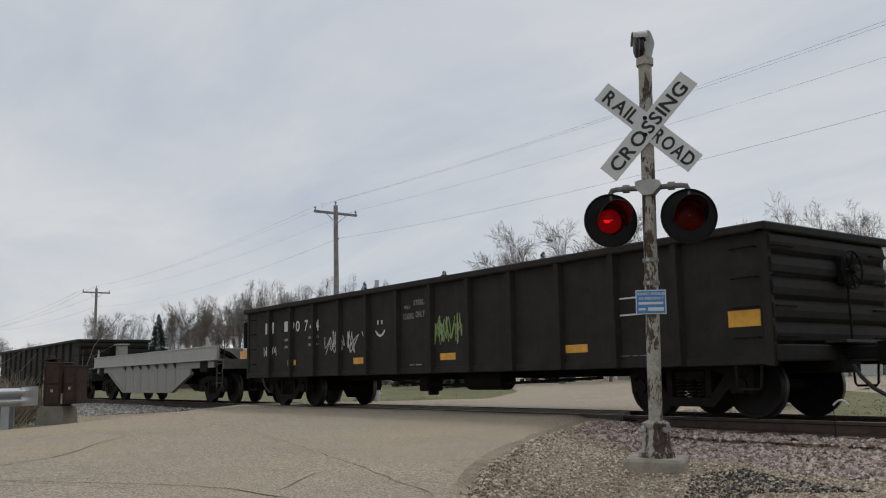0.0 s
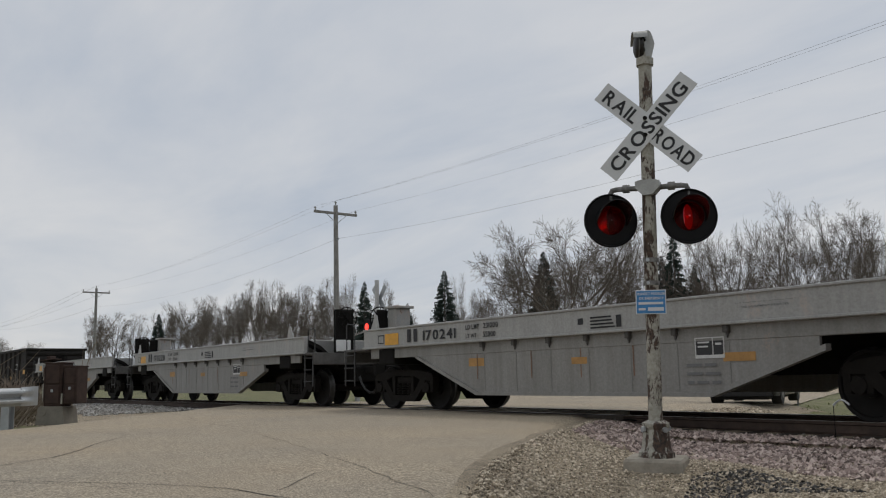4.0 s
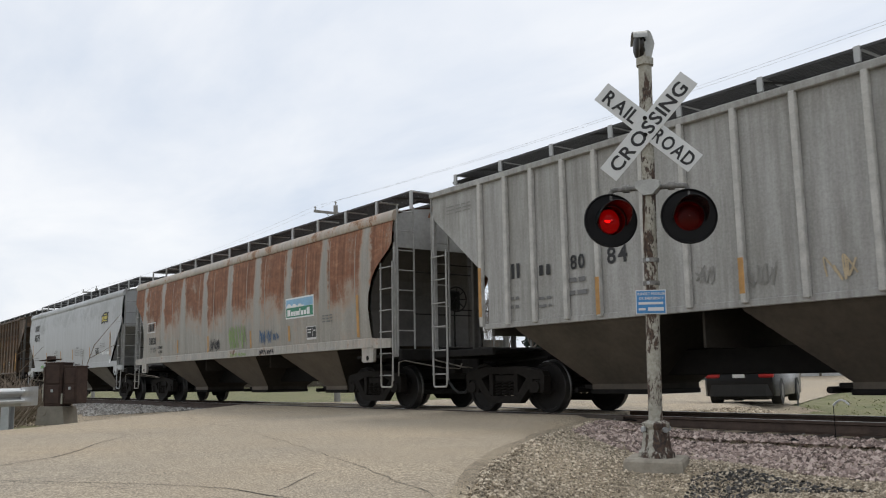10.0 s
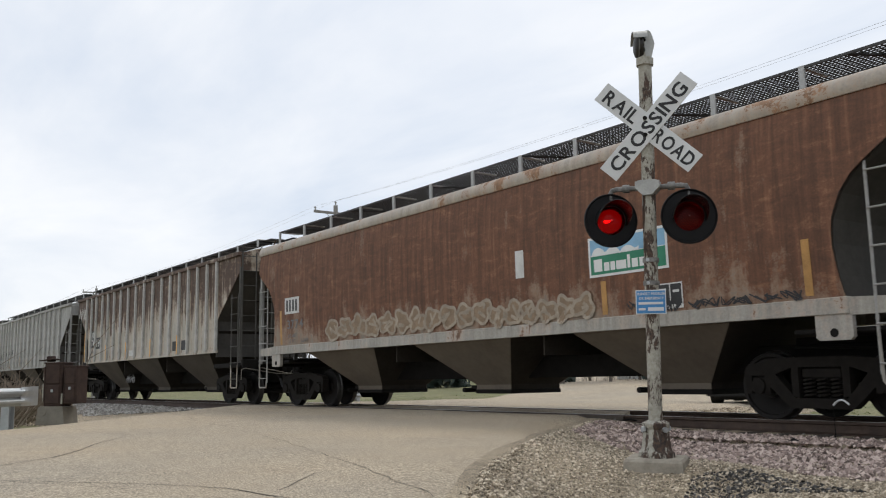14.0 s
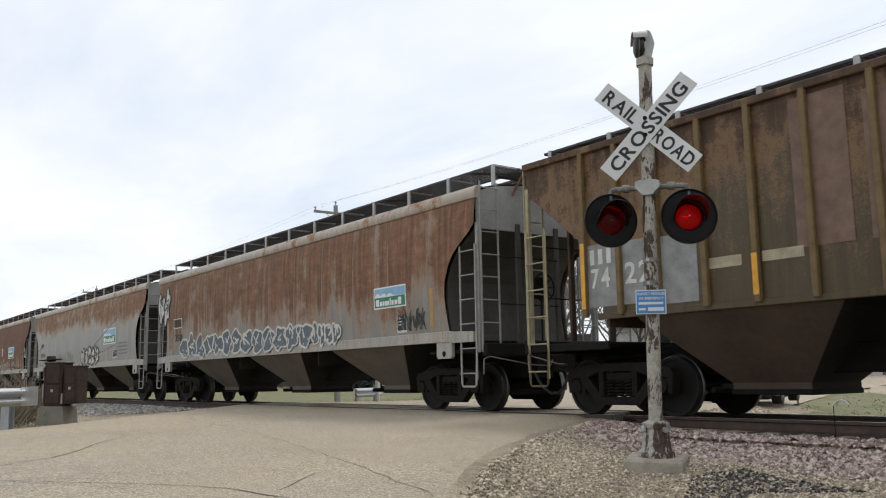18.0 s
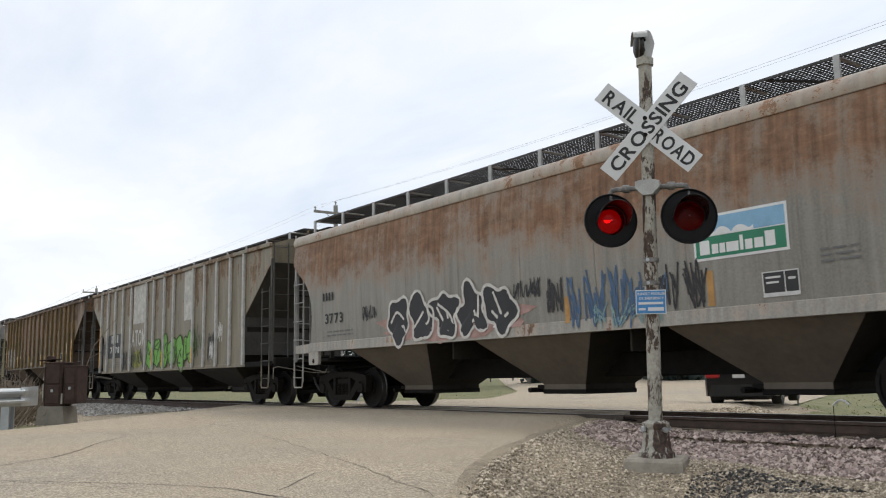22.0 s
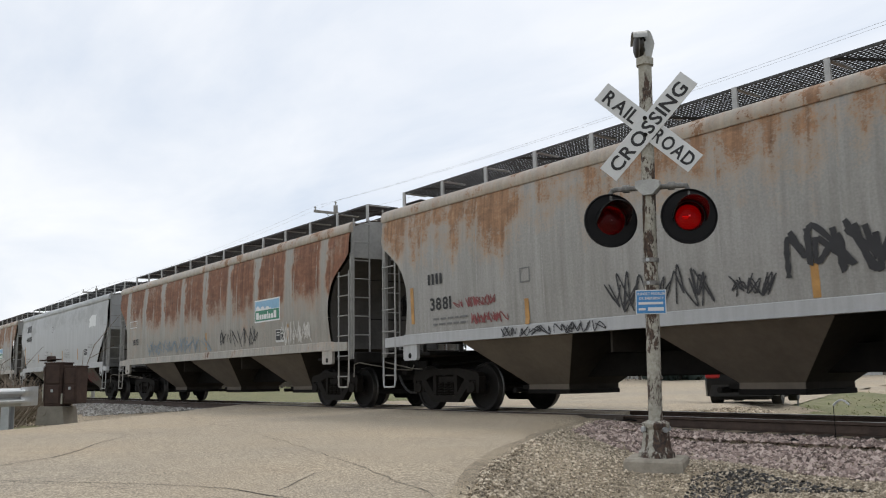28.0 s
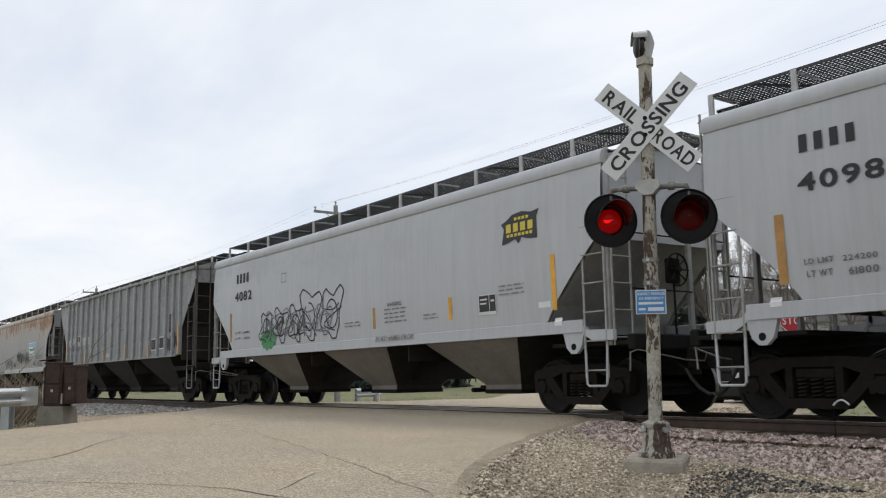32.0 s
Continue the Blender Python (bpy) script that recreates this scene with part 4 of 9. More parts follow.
# ---------------------------------------------------------------- trees and distance
def grow(seed, spread, bole, limbs, upright, fine):
    """A bare tree 14 m tall: a trunk that forks into limbs, branches and fine twigs; segments (from, to, radii, level)."""
    rnd = random.Random(seed)
    segs = []

    def branch(p, d, length, r0, level):
        n = (7, 6, 5, 3, 2)[level]
        pts, dirs = [p], []
        for k in range(n):
            wild = (0.05, 0.13, 0.20, 0.24, 0.26)[level]
            d = (d + Vector((rnd.gauss(0, wild), rnd.gauss(0, wild), rnd.gauss(0.02 + upright * (0.5 if level < 3 else 0.2), wild)))).normalized()
            pts.append(pts[-1] + d * (length / n))
            dirs.append(d)
        thin = 0.30 if level else 0.60
        rad = [max(fine, r0 * (1 - (1 - thin) * k / n)) for k in range(n + 1)]
        for k in range(n):
            segs.append((pts[k], pts[k + 1], rad[k], rad[k + 1], 0 if level < 2 else level))
        if level == 4:
            return
        kids = (limbs, 7, 8, 7)[level]
        for c in range(kids):
            f = (0.55 + 0.45 * (c + 0.5) / kids) if level == 0 else (0.22 + 0.78 * (c + rnd.random()) / kids)
            k = min(n - 1, int(f * n))
            at = pts[k].lerp(pts[k + 1], f * n - k)
            turn = rnd.uniform(0, 6.283) if level else 2.4 * c + rnd.uniform(-0.4, 0.4)
            side = dirs[k].orthogonal().normalized()
            side = Matrix.Rotation(turn, 3, dirs[k]) @ side
            lean = (spread * rnd.uniform(0.7, 1.25), 0.75, 0.85, 0.9)[level]
            e = (dirs[k] + side * lean).normalized()
            ln = (6.6, 3.0, 1.55, 0.75)[level] * rnd.uniform(0.7, 1.2) * (1.0 if level == 0 else 1.15 - 0.5 * f)
            branch(at, e, ln, rad[k] * (0.62, 0.55, 0.5, 0.5)[level], level + 1)

    branch(Vector((0, 0, -0.3)), Vector((rnd.gauss(0, 0.04), rnd.gauss(0, 0.04), 1)), bole, 0.24, 0)
    return segs


def limb_mesh(segs, sides, name):
    s = Shape()
    cs = [(math.cos(2 * math.pi * k / sides), math.sin(2 * math.pi * k / sides)) for k in range(sides)]
    for p, q, r0, r1, _ in segs:
        d = (q - p).normalized()
        a = d.orthogonal().normalized()
        b = d.cross(a)
        k0 = len(s.v)
        for c, r in ((p, r0), (q, r1)):
            s.v += [tuple(c + (x * a + y * b) * r) for x, y in cs]
        s.f += [(k0 + k, k0 + (k + 1) % sides, k0 + sides + (k + 1) % sides, k0 + sides + k) for k in range(sides)]
    return s.mesh(name, False, False)


BARE, WOOD = [], []
for out, habits in ((BARE, ((3, 1.05, 5.4, 8, 0.05, 0.011), (8, 0.85, 5.0, 8, 0.08, 0.011), (15, 1.15, 4.6, 9, 0.05, 0.011))), (WOOD, ((5, 0.55, 6.0, 7, 0.12, 0.011), (12, 0.65, 5.6, 7, 0.10, 0.011), (19, 0.50, 6.4, 7, 0.12, 0.011)))):
    for sd, *habit in habits:
        sg = grow(sd, *habit)
        top = sorted(q.z for _, q, _, _, _ in sg)[int(0.985 * len(sg))]
        half = sorted(math.hypot(q.x, q.y) for _, q, _, _, _ in sg)[int(0.92 * len(sg))]
        sg = [(p * (14.0 / top), q * (14.0 / top), r0, r1, l) for p, q, r0, r1, l in sg]
        out.append((limb_mesh([x for x in sg if x[4] == 0], 7, "trunk"), limb_mesh([x for x in sg if x[4] > 0], 3, "crown"), half * 14.0 / top))

# each tree: place, height of its top, width of its crown
NEAR_TREES = [(-55.2, 41.5, 14.0, 9.3), (-61.4, 43.2, 13.4, 7.0), (-55.5, 47.8, 14.0, 7.1), (-58.0, 54.5, 14.4, 5.4), (-63.6, 53.6, 13.6, 7.3), (-45.4, 51.4, 13.4, 6.4), (-52.3, 65.6, 13.6, 5.5),
              (-41.4, 53.5, 13.7, 5.6), (-44.3, 62.9, 14.4, 5.6), (-39.6, 59.3, 14.1, 5.5), (-38.9, 63.5, 13.9, 6.3), (-60.3, 66.6, 13.2, 4.6), (-39.5, 69.5, 14.8, 6.1)]
WOOD_EDGE = [(-83.4, 60.5, 13.0, 5.0), (-86.6, 59.5, 11.4, 4.0), (-92.4, 61.8, 11.4, 4.4), (-83.2, 52.3, 12.5, 2.2), (-100.8, 53.8, 13.7, 2.4), (-109.4, 38.8, 11.5, 4.8), (-107.8, 44.2, 11.2, 4.8),
             (-105.8, 40.3, 10.6, 4.7), (-115.1, 37.7, 10.8, 4.9), (-102.5, 44.8, 10.5, 4.7), (-96.8, 45.7, 10.8, 3.9), (-107.3, 53.3, 10.3, 5.8), (-107.0, 58.8, 10.9, 5.9), (-104.6, 62.1, 10.4, 5.9),
             (-125.9, 36.6, 10.3, 5.2), (-120.6, 37.0, 10.3, 5.0), (-162.8, 20.3, 7.4, 5.7), (-164.5, 18.0, 8.2, 5.7)]
WOOD_BACK = [(-102.4, 48.1, 14.1, 4.3), (-110.6, 50.6, 14.3, 4.2), (-117.0, 51.9, 13.9, 4.7), (-121.7, 52.4, 14.6, 4.8), (-123.0, 50.7, 14.4, 5.2), (-120.5, 47.3, 14.3, 4.7), (-121.8, 45.4, 15.1, 5.0),
             (-128.4, 46.6, 15.5, 4.5), (-129.7, 44.9, 14.0, 4.9), (-134.8, 44.7, 14.2, 5.0), (-139.8, 44.6, 14.0, 4.7), (-145.1, 44.2, 13.9, 4.4), (-146.4, 42.5, 13.7, 4.8), (-151.3, 42.5, 14.1, 4.9),
             (-156.2, 42.7, 13.5, 4.0), (-171.8, 41.8, 13.5, 5.3), (-173.9, 38.9, 14.0, 6.0), (-177.7, 37.1, 13.8, 5.4), (-182.0, 36.4, 13.1, 4.4)]
rnd_t = random.Random(5)


def bare_tree(x, y, top, wide, i, far):
    z = bank(x, y) - 0.1
    t = thing("bare_tree", pose(x, y, z, 0, 0, rnd_t.uniform(0, 360)), "leafless grey deciduous tree in early spring" if not far else "distant leafless tree in a wood edge", "tree",
              "bare trees beyond the railway")
    kinds = WOOD if far else BARE
    tr, cr, half = kinds[i % len(kinds)]
    k = (top - z) / 14.0
    grown = wide * (0.60 if far else 0.72) / half
    a = part("trunk", tr, "bark", t)
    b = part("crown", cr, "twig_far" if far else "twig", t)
    a.scale = b.scale = (grown * rnd_t.uniform(0.9, 1.1), grown * rnd_t.uniform(0.9, 1.1), k)
    return t


for i, spot in enumerate(NEAR_TREES):
    bare_tree(*spot, i, False)
for i, spot in enumerate(WOOD_EDGE + WOOD_BACK):
    bare_tree(*spot, i, True)


def undergrowth(name, spots, h, mat, label, seed, per=26, wild=0.35):
    """Brush: many thin stems that fork, one stuff object."""
    rnd = random.Random(seed)
    segs = []
    for x, y in spots:
        z = bank(x, y)
        for _ in range(per):
            p = Vector((x + rnd.gauss(0, 0.35 * h), y + rnd.gauss(0, 0.35 * h), z))
            d = Vector((rnd.gauss(0, wild), rnd.gauss(0, wild), 1)).normalized()
            q = p + d * h * rnd.uniform(0.4, 0.9)
            segs.append((p, q, 0.012 * h ** 0.5, 0.006 * h ** 0.5, 0))
            for _ in range(3):
                e = (d + Vector((rnd.gauss(0, 0.5), rnd.gauss(0, 0.5), rnd.gauss(0, 0.25)))).normalized()
                b = p.lerp(q, rnd.uniform(0.3, 1))
                segs.append((b, b + e * h * rnd.uniform(0.2, 0.45), 0.007 * h ** 0.5, 0.003 * h ** 0.5, 0))
    return tagged(part(name, limb_mesh(segs, 3, name), mat), label, "brush", kind="stuff")


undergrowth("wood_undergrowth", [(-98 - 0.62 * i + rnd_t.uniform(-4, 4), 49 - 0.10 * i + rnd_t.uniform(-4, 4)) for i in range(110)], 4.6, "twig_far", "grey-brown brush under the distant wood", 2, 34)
undergrowth("roadside_undergrowth", [(-62 + 0.42 * i + rnd_t.uniform(-3, 3), 48 + 0.30 * i + rnd_t.uniform(-2, 6)) for i in range(40)], 1.1, "twig", "bare bushes beneath the far trees", 3, 8)
undergrowth("dry_brush", [(-21.6 - 0.30 * i + rnd_t.uniform(-0.3, 0.3), -7.9 + 0.05 * i + rnd_t.uniform(-0.35, 0.35)) for i in range(34)], 1.35, "brush", "tangled dry brown brush behind the guardrail", 4, 22, 1.1)
undergrowth("tall_dry_stems", [(-22.0 - 0.5 * i, -8.0 + rnd_t.uniform(-0.2, 0.2)) for i in range(7)], 2.3, "brush", "tall dry weed stems behind the guardrail", 6, 3)


def make_spruce(seed):
    """A spruce of height 1: drooping boughs all round the stem, each a spray of hanging needle blades."""
    rnd = random.Random(seed)
    s = Shape()
    for i in range(620):
        f = 1 - (1 - i / 619) ** 1.25 * 0.95
        z = f + rnd.uniform(-0.012, 0.012)
        r = (0.20 * (1 - f) ** 0.80 + 0.008) * rnd.choice((0.7, 0.9, 1.0, 1.1, 1.25))
        a = rnd.uniform(0, 2 * math.pi)
        c, sn = math.cos(a), math.sin(a)
        m = 6
        for j in range(m):
            t0 = 0.25 + 0.75 * (j + rnd.random()) / m
            p = Vector((c * r * t0, sn * r * t0, z - 0.35 * r * t0 + 0.12 * r * t0 * t0))
            w = 0.16 * r + 0.008
            for sg in (-1, 1):
                e = Vector((-sn * sg, c * sg, 0)) * w * rnd.uniform(0.5, 1.3) + Vector((c * 0.3, sn * 0.3, -rnd.uniform(0.5, 1.3))) * w
                g = Vector((c, sn, -0.2)) * (r / m * 1.1)
                k0 = len(s.v)
                s.v += [tuple(p), tuple(p + g), tuple(p + e)]
                s.f.append((k0, k0 + 1, k0 + 2))
    return s.mesh("crown", False, False)


SPRUCE = [make_spruce(4), make_spruce(9), make_spruce(14)]
spruce_trunk = Shape().cyl((0, 0, -0.02), (0, 0, 0.96), 0.016, 0.003, 8).mesh("trunk")
for i, (x, y, top, wide) in enumerate([(-111.4, 25.9, 9.3, 2.6), (-82.3, 38.5, 11.2, 2.6), (-82.8, 44.5, 9.1, 2.1), (-67.4, 38.3, 10.8, 3.0), (-61.8, 46.0, 12.5, 3.4), (-50.5, 51.2, 13.0, 2.8), (-50.7, 54.3, 10.4, 2.4), (-56.4, 56.7, 12.1, 2.6), (-87.0, 38.8, 6.8, 1.8)]):
    h = top - bank(x, y)
    t = thing("spruce", pose(x, y, bank(x, y), 0, 0, 40 * i), "dark green spruce among bare trees", "tree", "spruces beyond the railway")
    a, b = part("trunk", spruce_trunk, "bark", t), part("crown", SPRUCE[i % 3], "needle", t)
    a.scale = b.scale = (wide / 0.28, wide / 0.28, h)

# far rise that closes the distance
rise = Shape()
nseg = 72
for k in range(nseg + 1):
    a = 2 * math.pi * k / nseg
    for r, z in ((700, -2.0), (760, 9 + 4 * noise.noise((math.cos(a) * 3, math.sin(a) * 3, 2))), (900, 6)):
        rise.v.append((math.cos(a) * r, math.sin(a) * r, z))
rise.f = [(3 * k + j, 3 * k + 3 + j, 3 * k + 4 + j, 3 * k + 1 + j) for k in range(nseg) for j in range(2)]
tagged(part("backdrop", rise.mesh("backdrop", True, False), "far_wood"), "far blue-grey wooded rise on the horizon", "backdrop", kind="structure")

# grass tufts beyond the track
gs = Shape()
rg = random.Random(8)
for _ in range(9000):
    y = 3.6 + 26 * rg.random() ** 1.8
    x = rg.uniform(-46, 2)
    if edge_x(y, -1) - 0.4 < x < edge_x(y, 1) + 0.4 or noise.noise((x * 0.3, y * 0.3, 1)) < -0.25:
        continue
    z, a, h = bank(x, y), rg.uniform(0, 6.28), rg.uniform(0.03, 0.09)
    k0 = len(gs.v)
    dx, dy = 0.03 * math.cos(a), 0.03 * math.sin(a)
    gs.v += [(x - dx, y - dy, z), (x + dx, y + dy, z), (x + rg.gauss(0, 0.06), y + rg.gauss(0, 0.06), z + h)]
    gs.f.append((k0, k0 + 1, k0 + 2))
tagged(part("grass_tufts", gs.mesh("grass_tufts", False, False), "grass_blade"), "short green spring grass beyond the track", "grass", kind="stuff")


# ---------------------------------------------------------------- poles and wires
def utility_pole(x, y, h, lean, turn):
    p = thing("utility_pole", pose(x, y, bank(x, y), 0, 0, 0) @ lean, "weathered wooden utility pole with a single crossarm", "utility pole", "utility poles along the track")
    part("pole", cyl_mesh((0, 0, -0.5), (0, 0, h), 0.16, 0.11, 14), "wood_pole", p)
    c, sn = math.cos(turn), math.sin(turn)
    arm = part("crossarm", Shape().box(-1.22, -0.055, h - 0.45, 1.22, 0.055, h - 0.33, 0.01), "wood_pole", p, at=Matrix.Rotation(turn, 4, 'Z'))
    for sx in (-1, 1):
        part("brace", Shape().tube([(sx * 0.62, -0.07, h - 0.42), (0, -0.12, h - 0.95)], 0.015, 5), "galv", arm)
    for dx, dz in ((-1.15, 0.0), (1.15, 0.0), (0.0, 0.38)):
        part("insulator", Shape().cyl((dx, 0, h - 0.34 + dz), (dx, 0, h - 0.16 + dz), 0.035, n=8).cyl((dx, 0, h - 0.24 + dz), (dx, 0, h - 0.20 + dz), 0.06, n=8), "alu", arm)
    part("cable_bracket", Shape().box(0.05, -0.03, h - 1.75, 0.26, 0.03, h - 1.68), "galv", p)
    return p


POLES = [(-83.8, 10.8, 10.0), (-38.0, 9.9, 9.9), (7.8, 9.0, 9.9)]
ARM = radians(90)
TILT = [pose(0, 0, 0, 0, -1.2, 0), pose(0, 0, 0, 0, -1.0, 0), pose(0, 0, 0)]
for (x, y, h), tl in zip(POLES, TILT):
    utility_pole(x, y, h, tl, ARM)


def wire(name, a, b, sag, r=0.012):
    a, b = Vector(a), Vector(b)
    pts = [a.lerp(b, t / 24) - Vector((0, 0, sag * 4 * (t / 24) * (1 - t / 24))) for t in range(25)]
    return tagged(part(name, Shape().tube(pts, r, 4).mesh(name, False, False), "wire"), "thin overhead wire between utility poles", "wire", "overhead wires")


tops = []
for (x, y, h), tl in zip(POLES, TILT):
    m = pose(x, y, bank(x, y)) @ tl
    tops.append([m @ Vector(v) for v in ((0, -1.15, h - 0.14), (0, 1.15, h - 0.14), (0, 0, h + 0.24), (0.2, 0, h - 1.70))])
for a, b in zip(tops, tops[1:]):
    for k, (p, q) in enumerate(zip(a, b)):
        wire("overhead_wire", p, q, 0.55 if k < 3 else 0.75, 0.0035 if k < 3 else 0.005)
far_top = Vector((-150, 12, 9.2))
for k, p in enumerate(tops[0]):
    wire("overhead_wire", p, far_top + Vector((0, (k - 1) * 1.0, 0)), 0.5, 0.008)

# ---------------------------------------------------------------- the signal beyond the track
far_sig = thing("crossing_signal", pose(-25.39, 4.25, -0.32, 0, 0, 177), "far crossing signal with white mast, crossbuck and red lamps", "crossing signal")
part("mast", cyl_mesh((0, 0, 0), (0, 0, 4.3), 0.08, 0.075), "mast_white", far_sig)
part("footing", Shape().box(-0.3, -0.3, -0.3, 0.3, 0.3, 0.18, 0.03), "concrete", far_sig)
for rl in (45, -45):
    part("crossbuck_blade", Shape().box(-0.61, -0.10, -0.11, 0.61, -0.09, 0.11, 0.003), "galv", far_sig, at=pose(0, -0.002 * rl / 45, 3.65, 0, rl, 0))
part("crossarm", Shape().tube([(-0.42, 0, 2.94), (-0.40, 0, 3.04), (0.40, 0, 3.04), (0.42, 0, 2.94)], 0.035, 8), "alu", far_sig)
for sx in (-1, 1):
    for sy in (-1, 1):
        d = part("background_disc", Shape().cyl((sx * 0.42, sy * 0.10, 2.74), (sx * 0.42, sy * 0.16, 2.74), 0.26, n=24), "signal_black", far_sig)
        part("roundel", Shape().cyl((sx * 0.42, sy * 0.16, 2.74), (sx * 0.42, sy * 0.18, 2.74), 0.12, n=20), "glow_dim" if sy > 0 and sx > 0 else "lamp_back", d)

guard2 = thing("guardrail", pose(-26.0, 3.4, -0.25), "galvanised guardrail beside the far side of the crossing", "guardrail")
rings = []
for t in (0.0, 0.5, 1.2, 2.0):
    c = Vector((0.1, 0.3, 0.30)) + Vector((-0.55, 0.83, 0)) * t
    rings.append([tuple(c + Vector((0.83, 0.55, 0)) * (a + o) + Vector((0, 0, b))) for o, pl in ((0.0, WB), (-0.008, WB[::-1])) for a, b in pl])
part("beam", Shape().loft(rings).mesh("beam", True), "galv", guard2)
for t in (0.3, 1.8):
    q = Vector((0.05, 0.25, 0)) + Vector((-0.55, 0.83, 0)) * t
    part("post", Shape().box(q.x - 0.07, q.y - 0.07, -0.3, q.x + 0.07, q.y + 0.07, 0.58, 0.01), "galv", guard2)


# ---------------------------------------------------------------- houses, parked vehicle
def house(x, y, w, d, h, ridge, turn, wall, label):
    t = thing("house", pose(x, y, bank(x, y), 0, 0, turn), label, "house", "houses beyond the trees")
    wl = part("wall", Shape().box(-w / 2, -d / 2, -0.3, w / 2, d / 2, h).prism([(-d / 2, h), (d / 2, h), (0, h + ridge)], "x", -w / 2 + 0.02, w / 2 - 0.02), wall, t)
    for sg in (-1, 1):
        part("roof", Shape().prism([(sg * (d / 2 + 0.4), h - 0.25), (0, h + ridge + 0.06), (0, h + ridge + 0.24), (sg * (d / 2 + 0.4), h - 0.07)], "x", -w / 2 - 0.4, w / 2 + 0.4), "roof_grey", t)
    for k in range(3):
        wx = -w / 2 + w * (k + 0.5) / 3
        wn = part("window", Shape().box(wx - 0.6, -d / 2 - 0.05, 1.0, wx + 0.6, -d / 2 + 0.02, 2.3, 0.02), "logo_white", t)
        part("pane", Shape().box(wx - 0.5, -d / 2 - 0.07, 1.08, wx + 0.5, -d / 2 - 0.055, 2.22), "pane", wn)
    part("door", Shape().box(w / 2 - 1.3, -d / 2 - 0.06, 0, w / 2 - 0.4, -d / 2 + 0.02, 2.05, 0.02), "roof_grey", t)
    return t


def dark_lump(x, y, size, seed, label):
    """A rounded lump of tarry rubbish, half sunk between the stones."""
    bm = bmesh.new()
    bmesh.ops.create_icosphere(bm, subdivisions=2, radius=size)
    for v in bm.verts:
        v.co *= 0.85 + 0.35 * noise.noise(v.co * (1.6 / size) + Vector((seed, 0, 0)))
        v.co.z *= 0.8
    me = bpy.data.meshes.new("dark_lump")
    bm.to_mesh(me)
    bm.free()
    me.materials.append(None)
    return tagged(part("dark_lump", me, "signal_black", at=pose(x, y, bank(x, y) + 0.055, 0, 0, seed * 40)), label, "lump", "dark lumps on the ballast")


dark_lump(-6.30, -1.82, 0.072, 1, "fist-sized black lump lying on the pink ballast")
dark_lump(-7.56, -2.10, 0.045, 2, "small black lump lying on the pink ballast")

# stop sign beside the far road
stop = thing("stop_sign", pose(-16.04, 13.88, bank(-16.04, 13.88), 0, 0, 32), "red octagonal stop sign on a steel post", "stop sign")
part("post", Shape().box(-0.03, 0.0, -0.3, 0.03, 0.03, 2.95, 0.005), "galv", stop)
octo = lambda r: [(math.cos(radians(22.5 + 45 * k)) * r, 2.66 + math.sin(radians(22.5 + 45 * k)) * r) for k in range(8)]
face = part("sign_plate", Shape().prism(octo(0.385), "y", -0.012, -0.002), "sign_white", stop, "red face with a white rim")
part("red_face", Shape().prism(octo(0.360), "y", -0.018, -0.013), "sign_red", face)
part("lettering", text_mesh("STOP", 0.33, 0.80), "sign_white", face, at=(-0.285, -0.022, 2.545))
house(-61.9, 66.1, 12, 9, 5.6, 3.4, 25, "house_white", "white-sided house with a grey shingle roof among trees")
house(-46.5, 67.0, 14, 9, 5.0, 3.2, 25, "house_white", "white house with a low grey roof behind bare trees")


